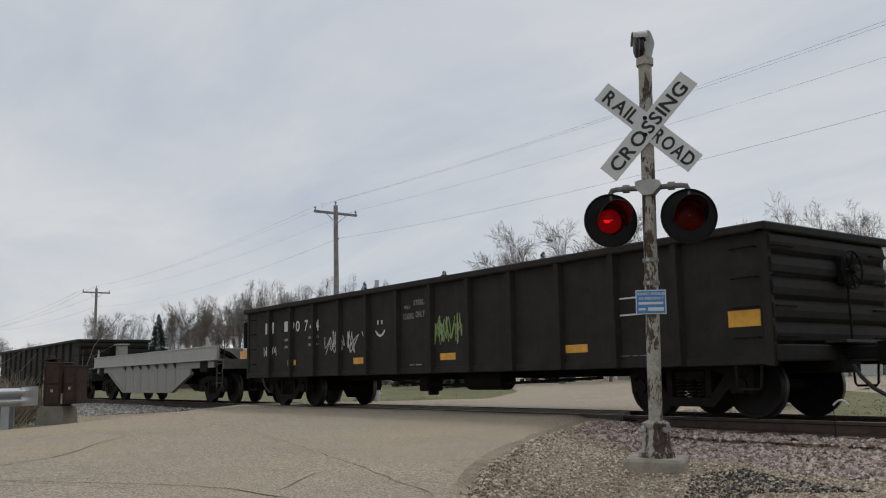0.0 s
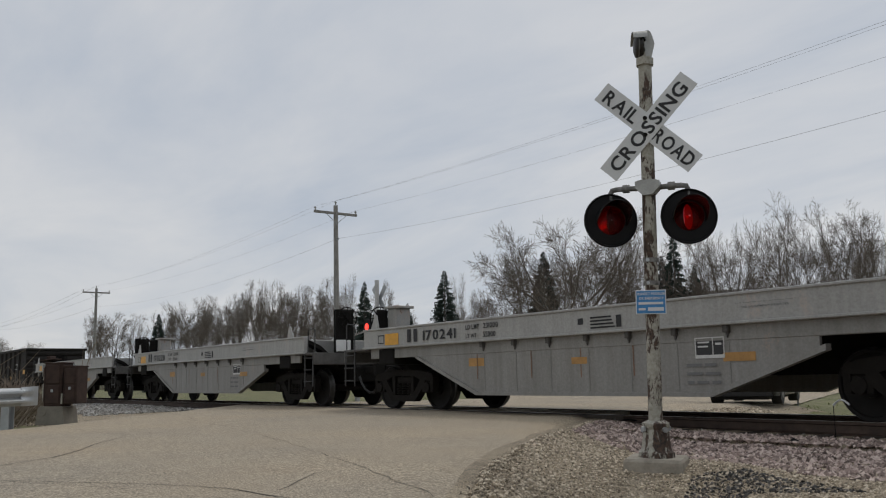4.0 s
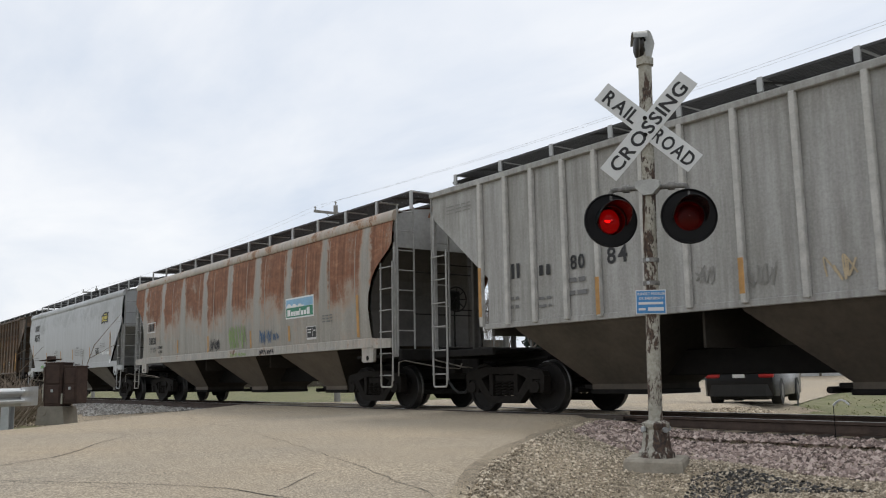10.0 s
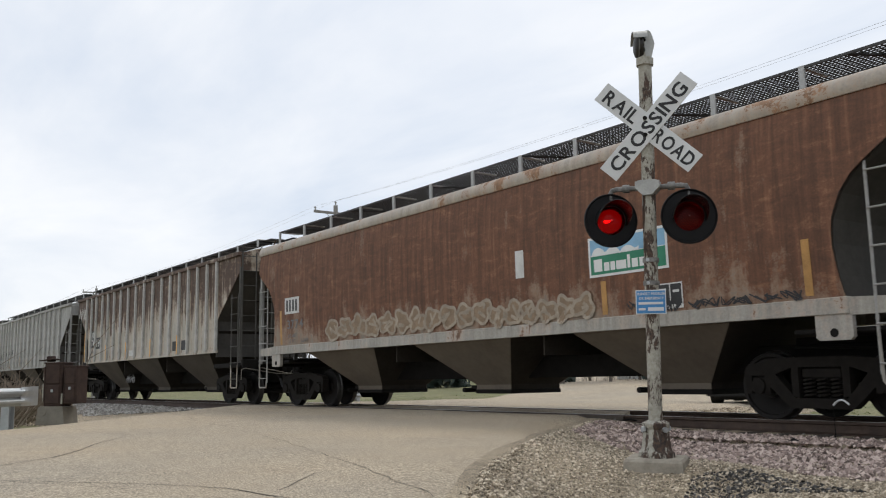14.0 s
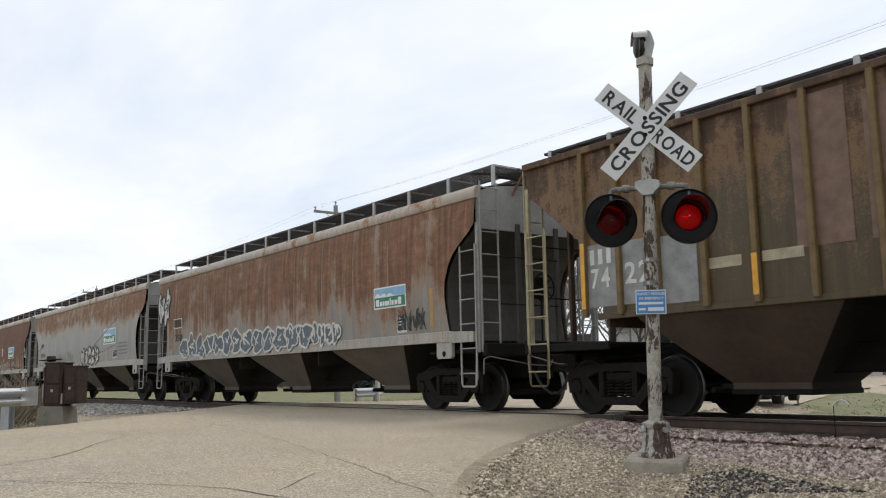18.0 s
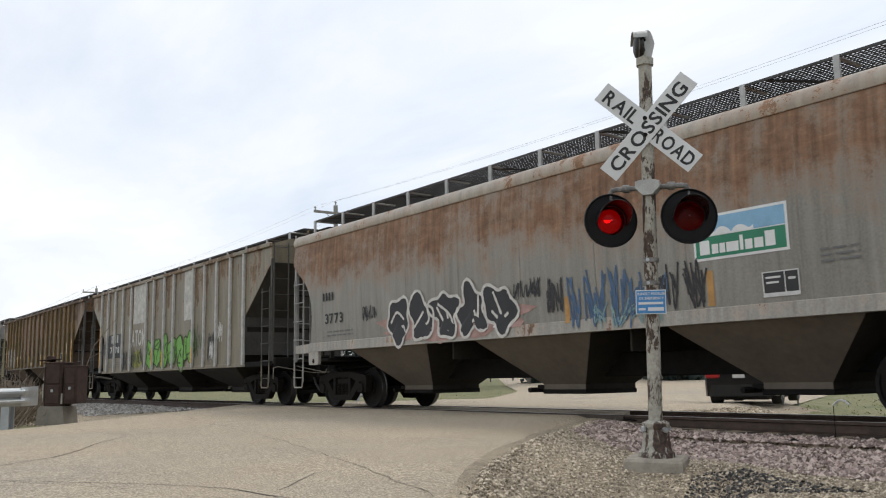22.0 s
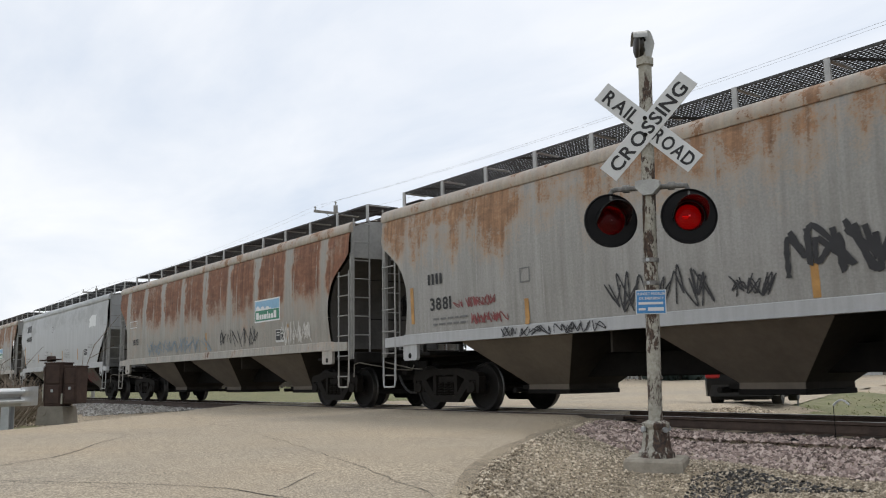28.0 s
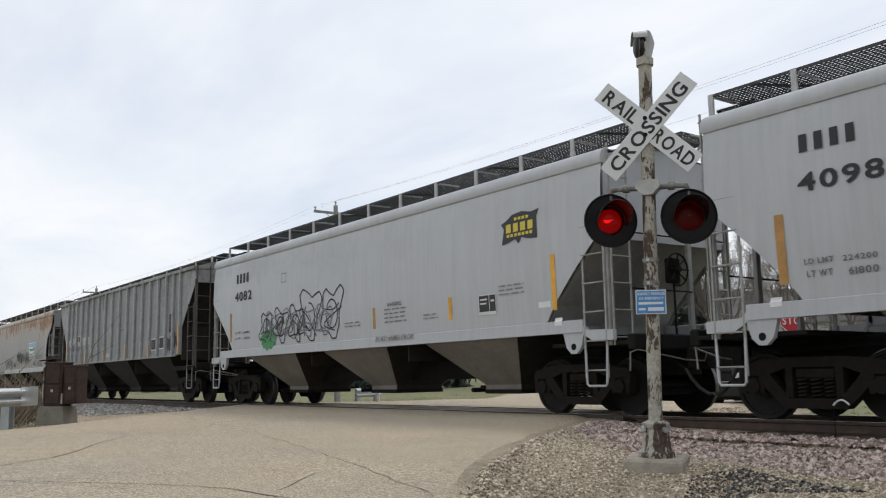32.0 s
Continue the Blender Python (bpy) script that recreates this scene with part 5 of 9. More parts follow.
def parked_suv(x, y, turn):
    """A dark sport utility vehicle; its tail looks towards -y in its own space."""
    t = thing("parked_suv", pose(x, y, drop(y) - 0.03, 0, 0, turn), "black sport utility vehicle stopped at the side of the road", "car")
    W = 0.95
    prof = [(0.0, 0.24), (-0.06, 0.55), (0.0, 1.10), (0.28, 1.62), (0.50, 1.74), (2.4, 1.78), (3.0, 1.70), (3.65, 1.14), (4.70, 1.02), (4.85, 0.55), (4.75, 0.24)]
    rings = []
    for xx, k in ((-W, 0.10), (-W * 0.93, 0.0), (W * 0.93, 0.0), (W, 0.10)):
        rings.append([(xx * (0.86 if z > 1.3 else 1.0), yy + (k if yy < 2.4 else -k), z - (k * 0.3 if z > 1.0 else 0)) for yy, z in prof])
    part("body", Shape().loft(rings).mesh("body", True), "car_black", t)
    part("rear_window", Shape().prism([(0.02, 1.13), (0.27, 1.58), (0.25, 1.59), (-0.01, 1.14)], "x", -0.72, 0.72), "pane", t)
    for sx in (-1, 1):
        part("side_glass", Shape().prism([(0.45, 1.20), (0.60, 1.62), (2.9, 1.62), (3.4, 1.2)], "x", sx * 0.90, sx * 0.915), "pane", t)
        part("tail_lamp", Shape().box(sx * 0.52, -0.075, 0.74, sx * 0.92, 0.06, 0.98, 0.03), "tail_red", t)
        part("mirror", Shape().box(sx * 0.95, 1.55, 1.18, sx * 1.12, 1.68, 1.36, 0.03), "car_black", t)
        for yy in (0.95, 3.85):
            w = part("wheel", Shape().cyl((sx * 0.70, yy, 0.36), (sx * 0.965, yy, 0.36), 0.36, n=22), "tyre", t)
            part("rim", Shape().cyl((sx * 0.955, yy, 0.36), (sx * 0.975, yy, 0.36), 0.20, n=16), "rim", w)
    part("tailgate_trim", Shape().box(-0.45, -0.075, 0.88, 0.45, -0.02, 0.95, 0.01), "steel_dark", t)
    # black underside block, also filling in the shadow between body and ground
    part("underbody_shade", Shape().box(-0.74, 0.1, 0.14, 0.74, 4.6, 0.40, 0.04), "tyre", t)
    part("bumper", Shape().loft([[(a, b, z) for a, b in ((-0.93, 0.25), (-0.90, 0.02), (-0.70, -0.09), (0.70, -0.09), (0.90, 0.02), (0.93, 0.25))] for z in (0.24, 0.30, 0.50, 0.56)]).mesh("bumper"), "tyre", t, "dark unpainted bumper")
    part("plate", Shape().box(-0.16, -0.095, 0.74, 0.16, -0.06, 0.88, 0.004), "sign_white", t)
    return t


parked_suv(-15.09, 9.59, 24)


# ---------------------------------------------------------------- the train
WHEEL_R = 0.457


def ring_y(y, r, n=28):
    return [(math.cos(2 * math.pi * k / n) * r, y, math.sin(2 * math.pi * k / n) * r) for k in range(n)]


def make_wheelset():
    s = Shape()
    for sg in (-1, 1):
        prof = [(0.68, 0.484), (0.705, 0.482), (0.718, 0.462), (0.80, 0.455), (0.818, 0.445), (0.815, 0.40), (0.79, 0.385), (0.775, 0.25), (0.79, 0.16), (0.84, 0.15),
                (0.84, 0.09), (0.68, 0.09), (0.68, 0.16), (0.715, 0.25), (0.70, 0.385), (0.68, 0.40)]
        s.loft([ring_y(sg * y, r) for y, r in prof] + [ring_y(sg * prof[0][0], prof[0][1])], caps=False)
        s.cyl((0, sg * 0.84, 0), (0, sg * 1.06, 0), 0.075, n=12)
        for k in range(3):
            a = 2 * math.pi * k / 3
            s.cyl((0.055 * math.cos(a), sg * 1.06, 0.055 * math.sin(a)), (0.055 * math.cos(a), sg * 1.085, 0.055 * math.sin(a)), 0.018, n=6)
    s.cyl((0, -0.7, 0), (0, 0.7, 0), 0.085, n=12)
    me = s.mesh("wheelset", True)
    me.materials.append(None)
    for f in me.polygons:
        if all(math.hypot(me.vertices[i].co.x, me.vertices[i].co.z) > 0.44 for i in f.vertices):
            f.material_index = 1
    return me


def make_sideframe():
    """Cast side frame, its outer face towards -y: chords, columns and pedestals, with the windows left open."""
    s = Shape()
    y0, y1 = -1.10, -0.94
    def both(poly):
        s.prism(poly, "y", y0, y1)
        s.prism([(-x, z) for x, z in poly[::-1]], "y", y0, y1)
    both([(0, 0.83), (0, 0.70), (0.40, 0.70), (0.62, 0.62), (0.74, 0.60), (1.02, 0.60), (1.10, 0.66), (1.06, 0.74), (0.70, 0.80), (0.45, 0.83)])
    both([(0.30, 0.30), (0.30, 0.72), (0.40, 0.72), (0.40, 0.34)])
    both([(0.38, 0.33), (0.30, 0.22), (0.46, 0.20), (0.80, 0.52), (0.80, 0.66), (0.68, 0.66)])
    both([(0, 0.17), (0.42, 0.17), (0.50, 0.24), (0.42, 0.30), (0, 0.30)])
    both([(0.72, 0.64), (0.72, 0.36), (0.80, 0.36), (0.80, 0.64)])
    both([(1.00, 0.68), (1.00, 0.36), (1.08, 0.36), (1.11, 0.66)])
    s.box(-0.28, -1.06, 0.55, 0.28, -0.90, 0.69, 0.02)
    return s.mesh("side_frame")


def make_springs():
    pts = [(0.068 * math.cos(2 * math.pi * k / 8), -1.02 + 0.068 * math.sin(2 * math.pi * k / 8), 0.30 + 0.25 * k / 40) for k in range(41)]
    return Shape().tube(pts, 0.018, 5).mesh("spring", True)


def truck(car, x, spin):
    frame_mesh, spring_mesh, set_mesh = shared("sideframe", make_sideframe), shared("springs", make_springs), shared("wheelset", make_wheelset)
    bol = part("truck", shared("bolster", lambda: Shape().box(-0.20, -0.98, 0.50, 0.20, 0.98, 0.70, 0.03).cyl((0, 0, 0.68), (0, 0, 0.80), 0.25, n=16)
               .box(-1.0, -0.55, 0.42, -0.72, 0.55, 0.50, 0.02).box(0.72, -0.55, 0.42, 1.0, 0.55, 0.50, 0.02).mesh("bolster")), "truck", car, at=(x, 0, 0))
    for rz in (0, 180):
        part("side_frame", frame_mesh, "truck", bol, at=pose(0, 0, 0, 0, 0, rz))
        for sx in (-0.19, 0.0, 0.19):
            part("spring", spring_mesh, "truck", bol, at=pose(sx, 0, 0, 0, 0, rz))
        for ax in (-0.889, 0.889):
            part("bearing_adapter", shared("adapter", lambda: Shape().box(-0.13, -1.08, 0.40, 0.13, -0.92, 0.60, 0.03).cyl((0, -1.13, 0.46), (0, -0.9, 0.46), 0.105, n=14).mesh("adapter")),
                 "truck", bol, at=pose(ax if rz == 0 else ax, 0, 0, 0, 0, 0) if rz == 0 else pose(ax, 0, 0, 0, 0, 180))
    for ax in (-0.889, 0.889):
        w = part("wheelset", set_mesh, "wheel", bol, at=(ax, 0, WHEEL_R))
        w.material_slots[1].link = 'OBJECT'
        w.material_slots[1].material = M["rim"]
        spin.append(w)


def coupler(car, x, sgn):
    mesh = shared("coupler", lambda: Shape().box(-0.9, -0.09, 0.80, -0.22, 0.09, 0.98, 0.02).prism([(-0.25, -0.10), (0.02, -0.19), (0.10, -0.12), (0.02, 0.02), (0.06, 0.14), (-0.04, 0.20), (-0.25, 0.12)], "z", 0.74, 1.03).mesh("coupler"))
    part("coupler", mesh, "steel_dark", car, at=pose(x, 0, 0, 0, 0, 0 if sgn > 0 else 180))
    pts = [(x - sgn * 0.45, -0.38, 0.72), (x - sgn * 0.35, -0.38, 0.56), (x - sgn * 0.22, -0.36, 0.42), (x - sgn * 0.08, -0.33, 0.33), (x, -0.32, 0.34)]
    part("air_hose", Shape().tube(pts, 0.028, 7).mesh("air_hose", True), "hose", car)


def ladder_mesh(w, z0, z1, n, r=0.019, stile=0.03):
    """A ladder in the x-z plane, its left stile at x 0."""
    s = Shape()
    for x in (0, w):
        s.box(x - stile, -0.012, z0, x + stile, 0.012, z1, 0.004)
    for i in range(n):
        z = z0 + 0.12 + (z1 - z0 - 0.24) * i / (n - 1)
        s.cyl((0, -0.03, z), (w, -0.03, z), r, n=6, cap=False)
    return s


def grab(car, x0, x1, y, z, mat="steel_dark"):
    d = 0.07 if y > 0 else -0.07
    part("grab_iron", Shape().tube([(x0, y, z), (x0, y + d, z), (x1, y + d, z), (x1, y, z)], 0.013, 5), mat, car)


def grab_y(car, x, y0, y1, z, out, mat="steel_dark"):
    part("grab_iron", Shape().tube([(x, y0, z), (x + out, y0, z), (x + out, y1, z), (x, y1, z)], 0.013, 5), mat, car)


def step(car, x0, x1, y, z0, z1, mat):
    part("sill_step", Shape().tube([(x0, y, z1), (x0 + 0.02, y - 0.01, z0 + 0.04), (x0 + 0.05, y - 0.01, z0), (x1 - 0.05, y - 0.01, z0), (x1 - 0.02, y - 0.01, z0 + 0.04), (x1, y, z1)], 0.019, 6), mat, car)


def make_brake_wheel():
    s = Shape()
    n = 20
    pts = [(0, 0.27 * math.cos(2 * math.pi * k / n), 0.27 * math.sin(2 * math.pi * k / n)) for k in range(n + 1)]
    s.tube(pts, 0.016, 6)
    for k in range(4):
        a = math.pi * k / 4
        s.tube([(0.03, 0.26 * math.cos(a), 0.26 * math.sin(a)), (-0.03, 0, 0), (0.03, -0.26 * math.cos(a), -0.26 * math.sin(a))], 0.013, 5)
    s.cyl((-0.06, 0, 0), (0.06, 0, 0), 0.05, n=10)
    return s.mesh("brake_wheel")


def brake(car, x, sgn, y, z, mat="steel_dark"):
    w = part("brake_wheel", shared("brakewheel", make_brake_wheel), mat, car, at=pose(x + sgn * 0.14, y, z))
    part("brake_housing", Shape().box(x - 0.02, y - 0.15, z - 0.22, x + sgn * 0.10, y + 0.15, z + 0.20, 0.03), mat, car)
    part("brake_rod", Shape().cyl((x + sgn * 0.06, y, z - 0.2), (x + sgn * 0.06, y, 1.05), 0.018, n=6), mat, car)


def grating_mesh(length, w):
    """An expanded-metal walkway: bars along and across, and a rim."""
    s = Shape()
    for k in range(12):
        y = -w / 2 + w * k / 11
        h = 0.030 if k in (0, 11) else 0.007
        g = 0.011 if k in (0, 11) else 0.009
        s.box(0, y - g, -h, length, y + g, 0.008)
    n = int(length / 0.068)
    for i in range(n + 1):
        x = length * i / n
        s.box(x - 0.009, -w / 2, -0.006, x + 0.009, w / 2, 0.006)
    return s.mesh("grating", False, False)


def decal(car, name, mesh, mat, x, z, y_of, lift=0.006, label=""):
    """Lays flat artwork (in x, z) on the car's near side and bends it to the side's profile."""
    me = mesh.mesh(name, False, False) if isinstance(mesh, Shape) else mesh
    for v in me.vertices:
        v.co = (v.co.x + x, -(y_of(v.co.z + z) + lift) + v.co.y * 0.0, v.co.z + z)
    me.update()
    return part(name, me, mat, car, label)


def rect(w, h, cols=1, rows=3):
    s = Shape()
    s.v = [(w * i / cols, 0, h * j / rows) for j in range(rows + 1) for i in range(cols + 1)]
    s.f = [(j * (cols + 1) + i, j * (cols + 1) + i + 1, (j + 1) * (cols + 1) + i + 1, (j + 1) * (cols + 1) + i) for j in range(rows) for i in range(cols)]
    return s


def bars(n, w, h, gap):
    """A word that cannot be given: plain upright bars, one to a letter, a shape to each."""
    out = []
    for i in range(n):
        q = rect(w, h)
        out.append(Shape().add([(a + i * (w + gap), b, c) for a, b, c in q.v], q.f))
    return out


def lines(rows, w, h, gap, seed):
    """Small stencilled lines too fine to read: rows of broken bars."""
    rnd = random.Random(seed)
    out = []
    for r in range(rows):
        x = 0
        while x < w:
            ln = rnd.uniform(0.10, 0.30)
            q = rect(min(ln, w - x), h, 1, 1)
            out.append(Shape().add([(a + x, b, c - r * (h + gap)) for a, b, c in q.v], q.f))
            x += ln + 0.05
    return out


def stroke(s, pts, w):
    """A painted stroke of width w along plan points (x, z)."""
    k0 = len(s.v)
    for i, (x, z) in enumerate(pts):
        a, b = pts[max(0, i - 1)], pts[min(len(pts) - 1, i + 1)]
        dx, dz = b[0] - a[0], b[1] - a[1]
        ln = math.hypot(dx, dz) or 1
        ww = w * (0.75 + 0.5 * abs(math.sin(i * 1.7 + x * 3)))
        s.v += [(x - dz / ln * ww / 2, 0, z + dx / ln * ww / 2), (x + dz / ln * ww / 2, 0, z - dx / ln * ww / 2)]
    s.f += [(k0 + 2 * i, k0 + 2 * i + 1, k0 + 2 * i + 3, k0 + 2 * i + 2) for i in range(len(pts) - 1)]


def smooth_line(pts, k=7):
    out = []
    n = len(pts)
    for i in range(n - 1):
        p0, p1, p2, p3 = (Vector(pts[max(0, min(n - 1, j))]) for j in (i - 1, i, i + 1, i + 2))
        for t in range(k):
            u = t / k
            q = 0.5 * (2 * p1 + (p2 - p0) * u + (2 * p0 - 5 * p1 + 4 * p2 - p3) * u * u + (3 * p1 - p0 - 3 * p2 + p3) * u ** 3)
            out.append((q.x, q.y))
    out.append(tuple(pts[-1]))
    return out


def scrawl(n, w, h, seed, thick=0.05, tangle=1.0):
    """A tag: a row of letter-like loops and slashes, a shape to each."""
    rnd = random.Random(seed)
    out = []
    cw = w / n
    for i in range(n):
        s = Shape()
        x = i * cw
        for _ in range(1 + int(rnd.random() < 0.7 * tangle)):
            k = rnd.choice((4, 5, 5, 6))
            pts = [(x + cw * rnd.uniform(-0.12, 1.12), h * (rnd.uniform(0, 0.35) if j % 2 else rnd.uniform(0.6, 1.0))) for j in range(k)]
            stroke(s, smooth_line(pts), thick)
        out.append(s)
    return out


def bubble(n, w, h, seed):
    """Fat overlapping letter shapes: the filled forms, and their outlines."""
    rnd = random.Random(seed)
    out = []
    cw = w / n
    for i in range(n):
        fill, line = Shape(), Shape()
        cx, cz = (i + 0.5) * cw, h * 0.5 + rnd.uniform(-0.06, 0.06) * h
        m = 40
        a, b, c = (rnd.uniform(0.05, 0.22) for _ in range(3))
        p1, p2, p3 = (rnd.uniform(0, 6.28) for _ in range(3))
        pts = []
        for k in range(m):
            t = 2 * math.pi * k / m
            r = 1 + a * math.cos(2 * t + p1) + b * math.cos(3 * t + p2) + c * math.cos(5 * t + p3)
            pts.append((cx + 0.52 * cw * r * math.cos(t), cz + 0.40 * h * r * math.sin(t)))
        k0 = len(fill.v)
        fill.v += [(cx, 0, cz)] + [(x, 0, z) for x, z in pts]
        fill.f += [(k0, k0 + 1 + k, k0 + 1 + (k + 1) % m) for k in range(m)]
        stroke(line, pts + pts[:1], 0.055)
        for _ in range(2):
            q = [(cx + cw * rnd.uniform(-0.35, 0.35), cz + h * rnd.uniform(-0.3, 0.3)) for _ in range(3)]
            stroke(line, smooth_line(q), 0.05)
        out.append((fill, line))
    return out


def jagged(n, w, h, seed):
    """Thin outlines of overlapping letter forms with pointed arms and a round bowl in each."""
    rnd = random.Random(seed)
    out = []
    cw = w / n
    for i in range(n):
        s = Shape()
        cx, cz = (i + 0.5) * cw, 0.45 * h
        pts = []
        for k in range(9):
            t = 2 * math.pi * (k + rnd.uniform(-0.25, 0.25)) / 9
            far = rnd.uniform(0.95, 1.25) if k % 2 else rnd.uniform(0.50, 0.75)
            for d in ((-0.14, 0.14) if k % 2 else (0.0,)):
                pts.append((cx + 0.55 * cw * far * math.cos(t + d), max(0.0, min(h, cz + 0.5 * h * far * math.sin(t + d)))))
        line = []
        for a, b in zip(pts, pts[1:] + pts[:1]):
            bow = rnd.uniform(-0.06, 0.06)
            line += [((1 - q) * a[0] + q * b[0] - 4 * q * (1 - q) * bow * (b[1] - a[1]), (1 - q) * a[1] + q * b[1] + 4 * q * (1 - q) * bow * (b[0] - a[0])) for q in (0.03, 0.3, 0.5, 0.7, 0.97)]
        stroke(s, line + line[:1], 0.034)
        out.append(s)
        s = Shape()
        rx, rz, p = 0.24 * cw, 0.26 * h, rnd.uniform(0, 6.28)
        stroke(s, [(cx + rx * math.cos(p + 0.3 * k), cz + rz * math.sin(p + 0.3 * k)) for k in range(20)], 0.034)
        out.append(s)
        for _ in range(2):
            s = Shape()
            stroke(s, smooth_line([(cx + cw * rnd.uniform(-0.45, 0.45), h * rnd.uniform(0.05, 0.75)) for _ in range(3)]), 0.030)
            out.append(s)
    return out


# side profiles: half width at a height
def curved_side(z):
    return float(np.interp(z, (1.3, 1.7, 2.3, 3.0, 3.6, 3.95, 4.12), (1.555, 1.575, 1.600, 1.610, 1.595, 1.560, 1.520)))


def flat_side(z):
    return 1.525


def make_bay(c, top, bot, wide, zt=1.37):
    """A hopper bay round the plan point c: its slopes run up inside the car, its outer sheets lean in to the outlet."""
    s = Shape()
    rings = []
    for hx, hy, z in ((wide, 1.44, 2.15), (top, 1.46, zt), (top * 0.97, 1.43, zt - 0.07), (bot, 0.62, 0.50), (bot, 0.62, 0.40)):
        rings.append([(c - hx, -hy, z), (c + hx, -hy, z), (c + hx, hy, z), (c - hx, hy, z)])
    s.loft(rings)
    return s.mesh("bay")


def make_bay_side(c, top, bot, sy, zt=1.37):
    """The outer sheet of a bay, a plate a little proud of its slopes."""
    s = Shape()
    rings = []
    for hx, hy, z in ((top, 1.46, zt), (top * 0.97, 1.43, zt - 0.07), (bot, 0.62, 0.50), (bot, 0.62, 0.405)):
        rings.append([(c - hx * 0.995, sy * (hy + 0.002), z), (c + hx * 0.995, sy * (hy + 0.002), z), (c + hx * 0.995, sy * (hy + 0.014), z), (c - hx * 0.995, sy * (hy + 0.014), z)])
    s.loft(rings)
    return s.mesh("bay_side")


def make_gate(b0, b1, z1, y1):
    s = Shape().box(b0 - 0.02, -y1 - 0.03, z1 - 0.10, b1 + 0.02, y1 + 0.03, z1 - 0.02, 0.012)
    s.box(b0 - 0.30, -0.50, z1 - 0.07, b0 + 0.05, 0.50, z1 + 0.01, 0.01)
    s.box(b0 - 0.20, -0.62, z1 - 0.02, b0 + 0.02, 0.62, z1 + 0.06, 0.01)
    s.cyl((b0 - 0.24, -y1 - 0.16, z1 - 0.03), (b0 - 0.24, y1 + 0.16, z1 - 0.03), 0.045, n=8)
    return s.mesh("gate")


def under_hopper(car, L, mat, kind, zt):
    w = (L - 4.7) / 3 if kind == "flat" else (L - 5.0) / 3
    top, bot = (0.355 * w, 0.62) if kind == "flat" else (0.335 * w, 0.52)
    for i in range(3):
        c = L / 2 + (i - 1) * w
        # slopes carry the shade under the car in their colour, outer sheets do not
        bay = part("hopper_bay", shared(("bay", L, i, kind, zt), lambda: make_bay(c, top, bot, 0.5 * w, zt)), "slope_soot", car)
        for sy in (-1, 1):
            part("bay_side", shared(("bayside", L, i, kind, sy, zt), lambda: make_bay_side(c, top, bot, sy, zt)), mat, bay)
        part("outlet_gate", shared(("gate", L, i, kind), lambda: make_gate(c - bot, c + bot, 0.43, 0.62)), "steel_dark", bay)
    for i in (-0.5, 0.5):
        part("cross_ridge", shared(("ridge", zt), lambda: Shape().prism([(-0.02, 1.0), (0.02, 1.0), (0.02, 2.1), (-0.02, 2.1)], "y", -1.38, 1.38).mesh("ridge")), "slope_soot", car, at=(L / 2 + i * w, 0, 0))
    part("center_sill", shared(("csill", L), lambda: Shape().box(0.7, -0.32, 0.62, L - 0.7, 0.32, 1.02, 0.02).mesh("center_sill")), "steel_dark", car)


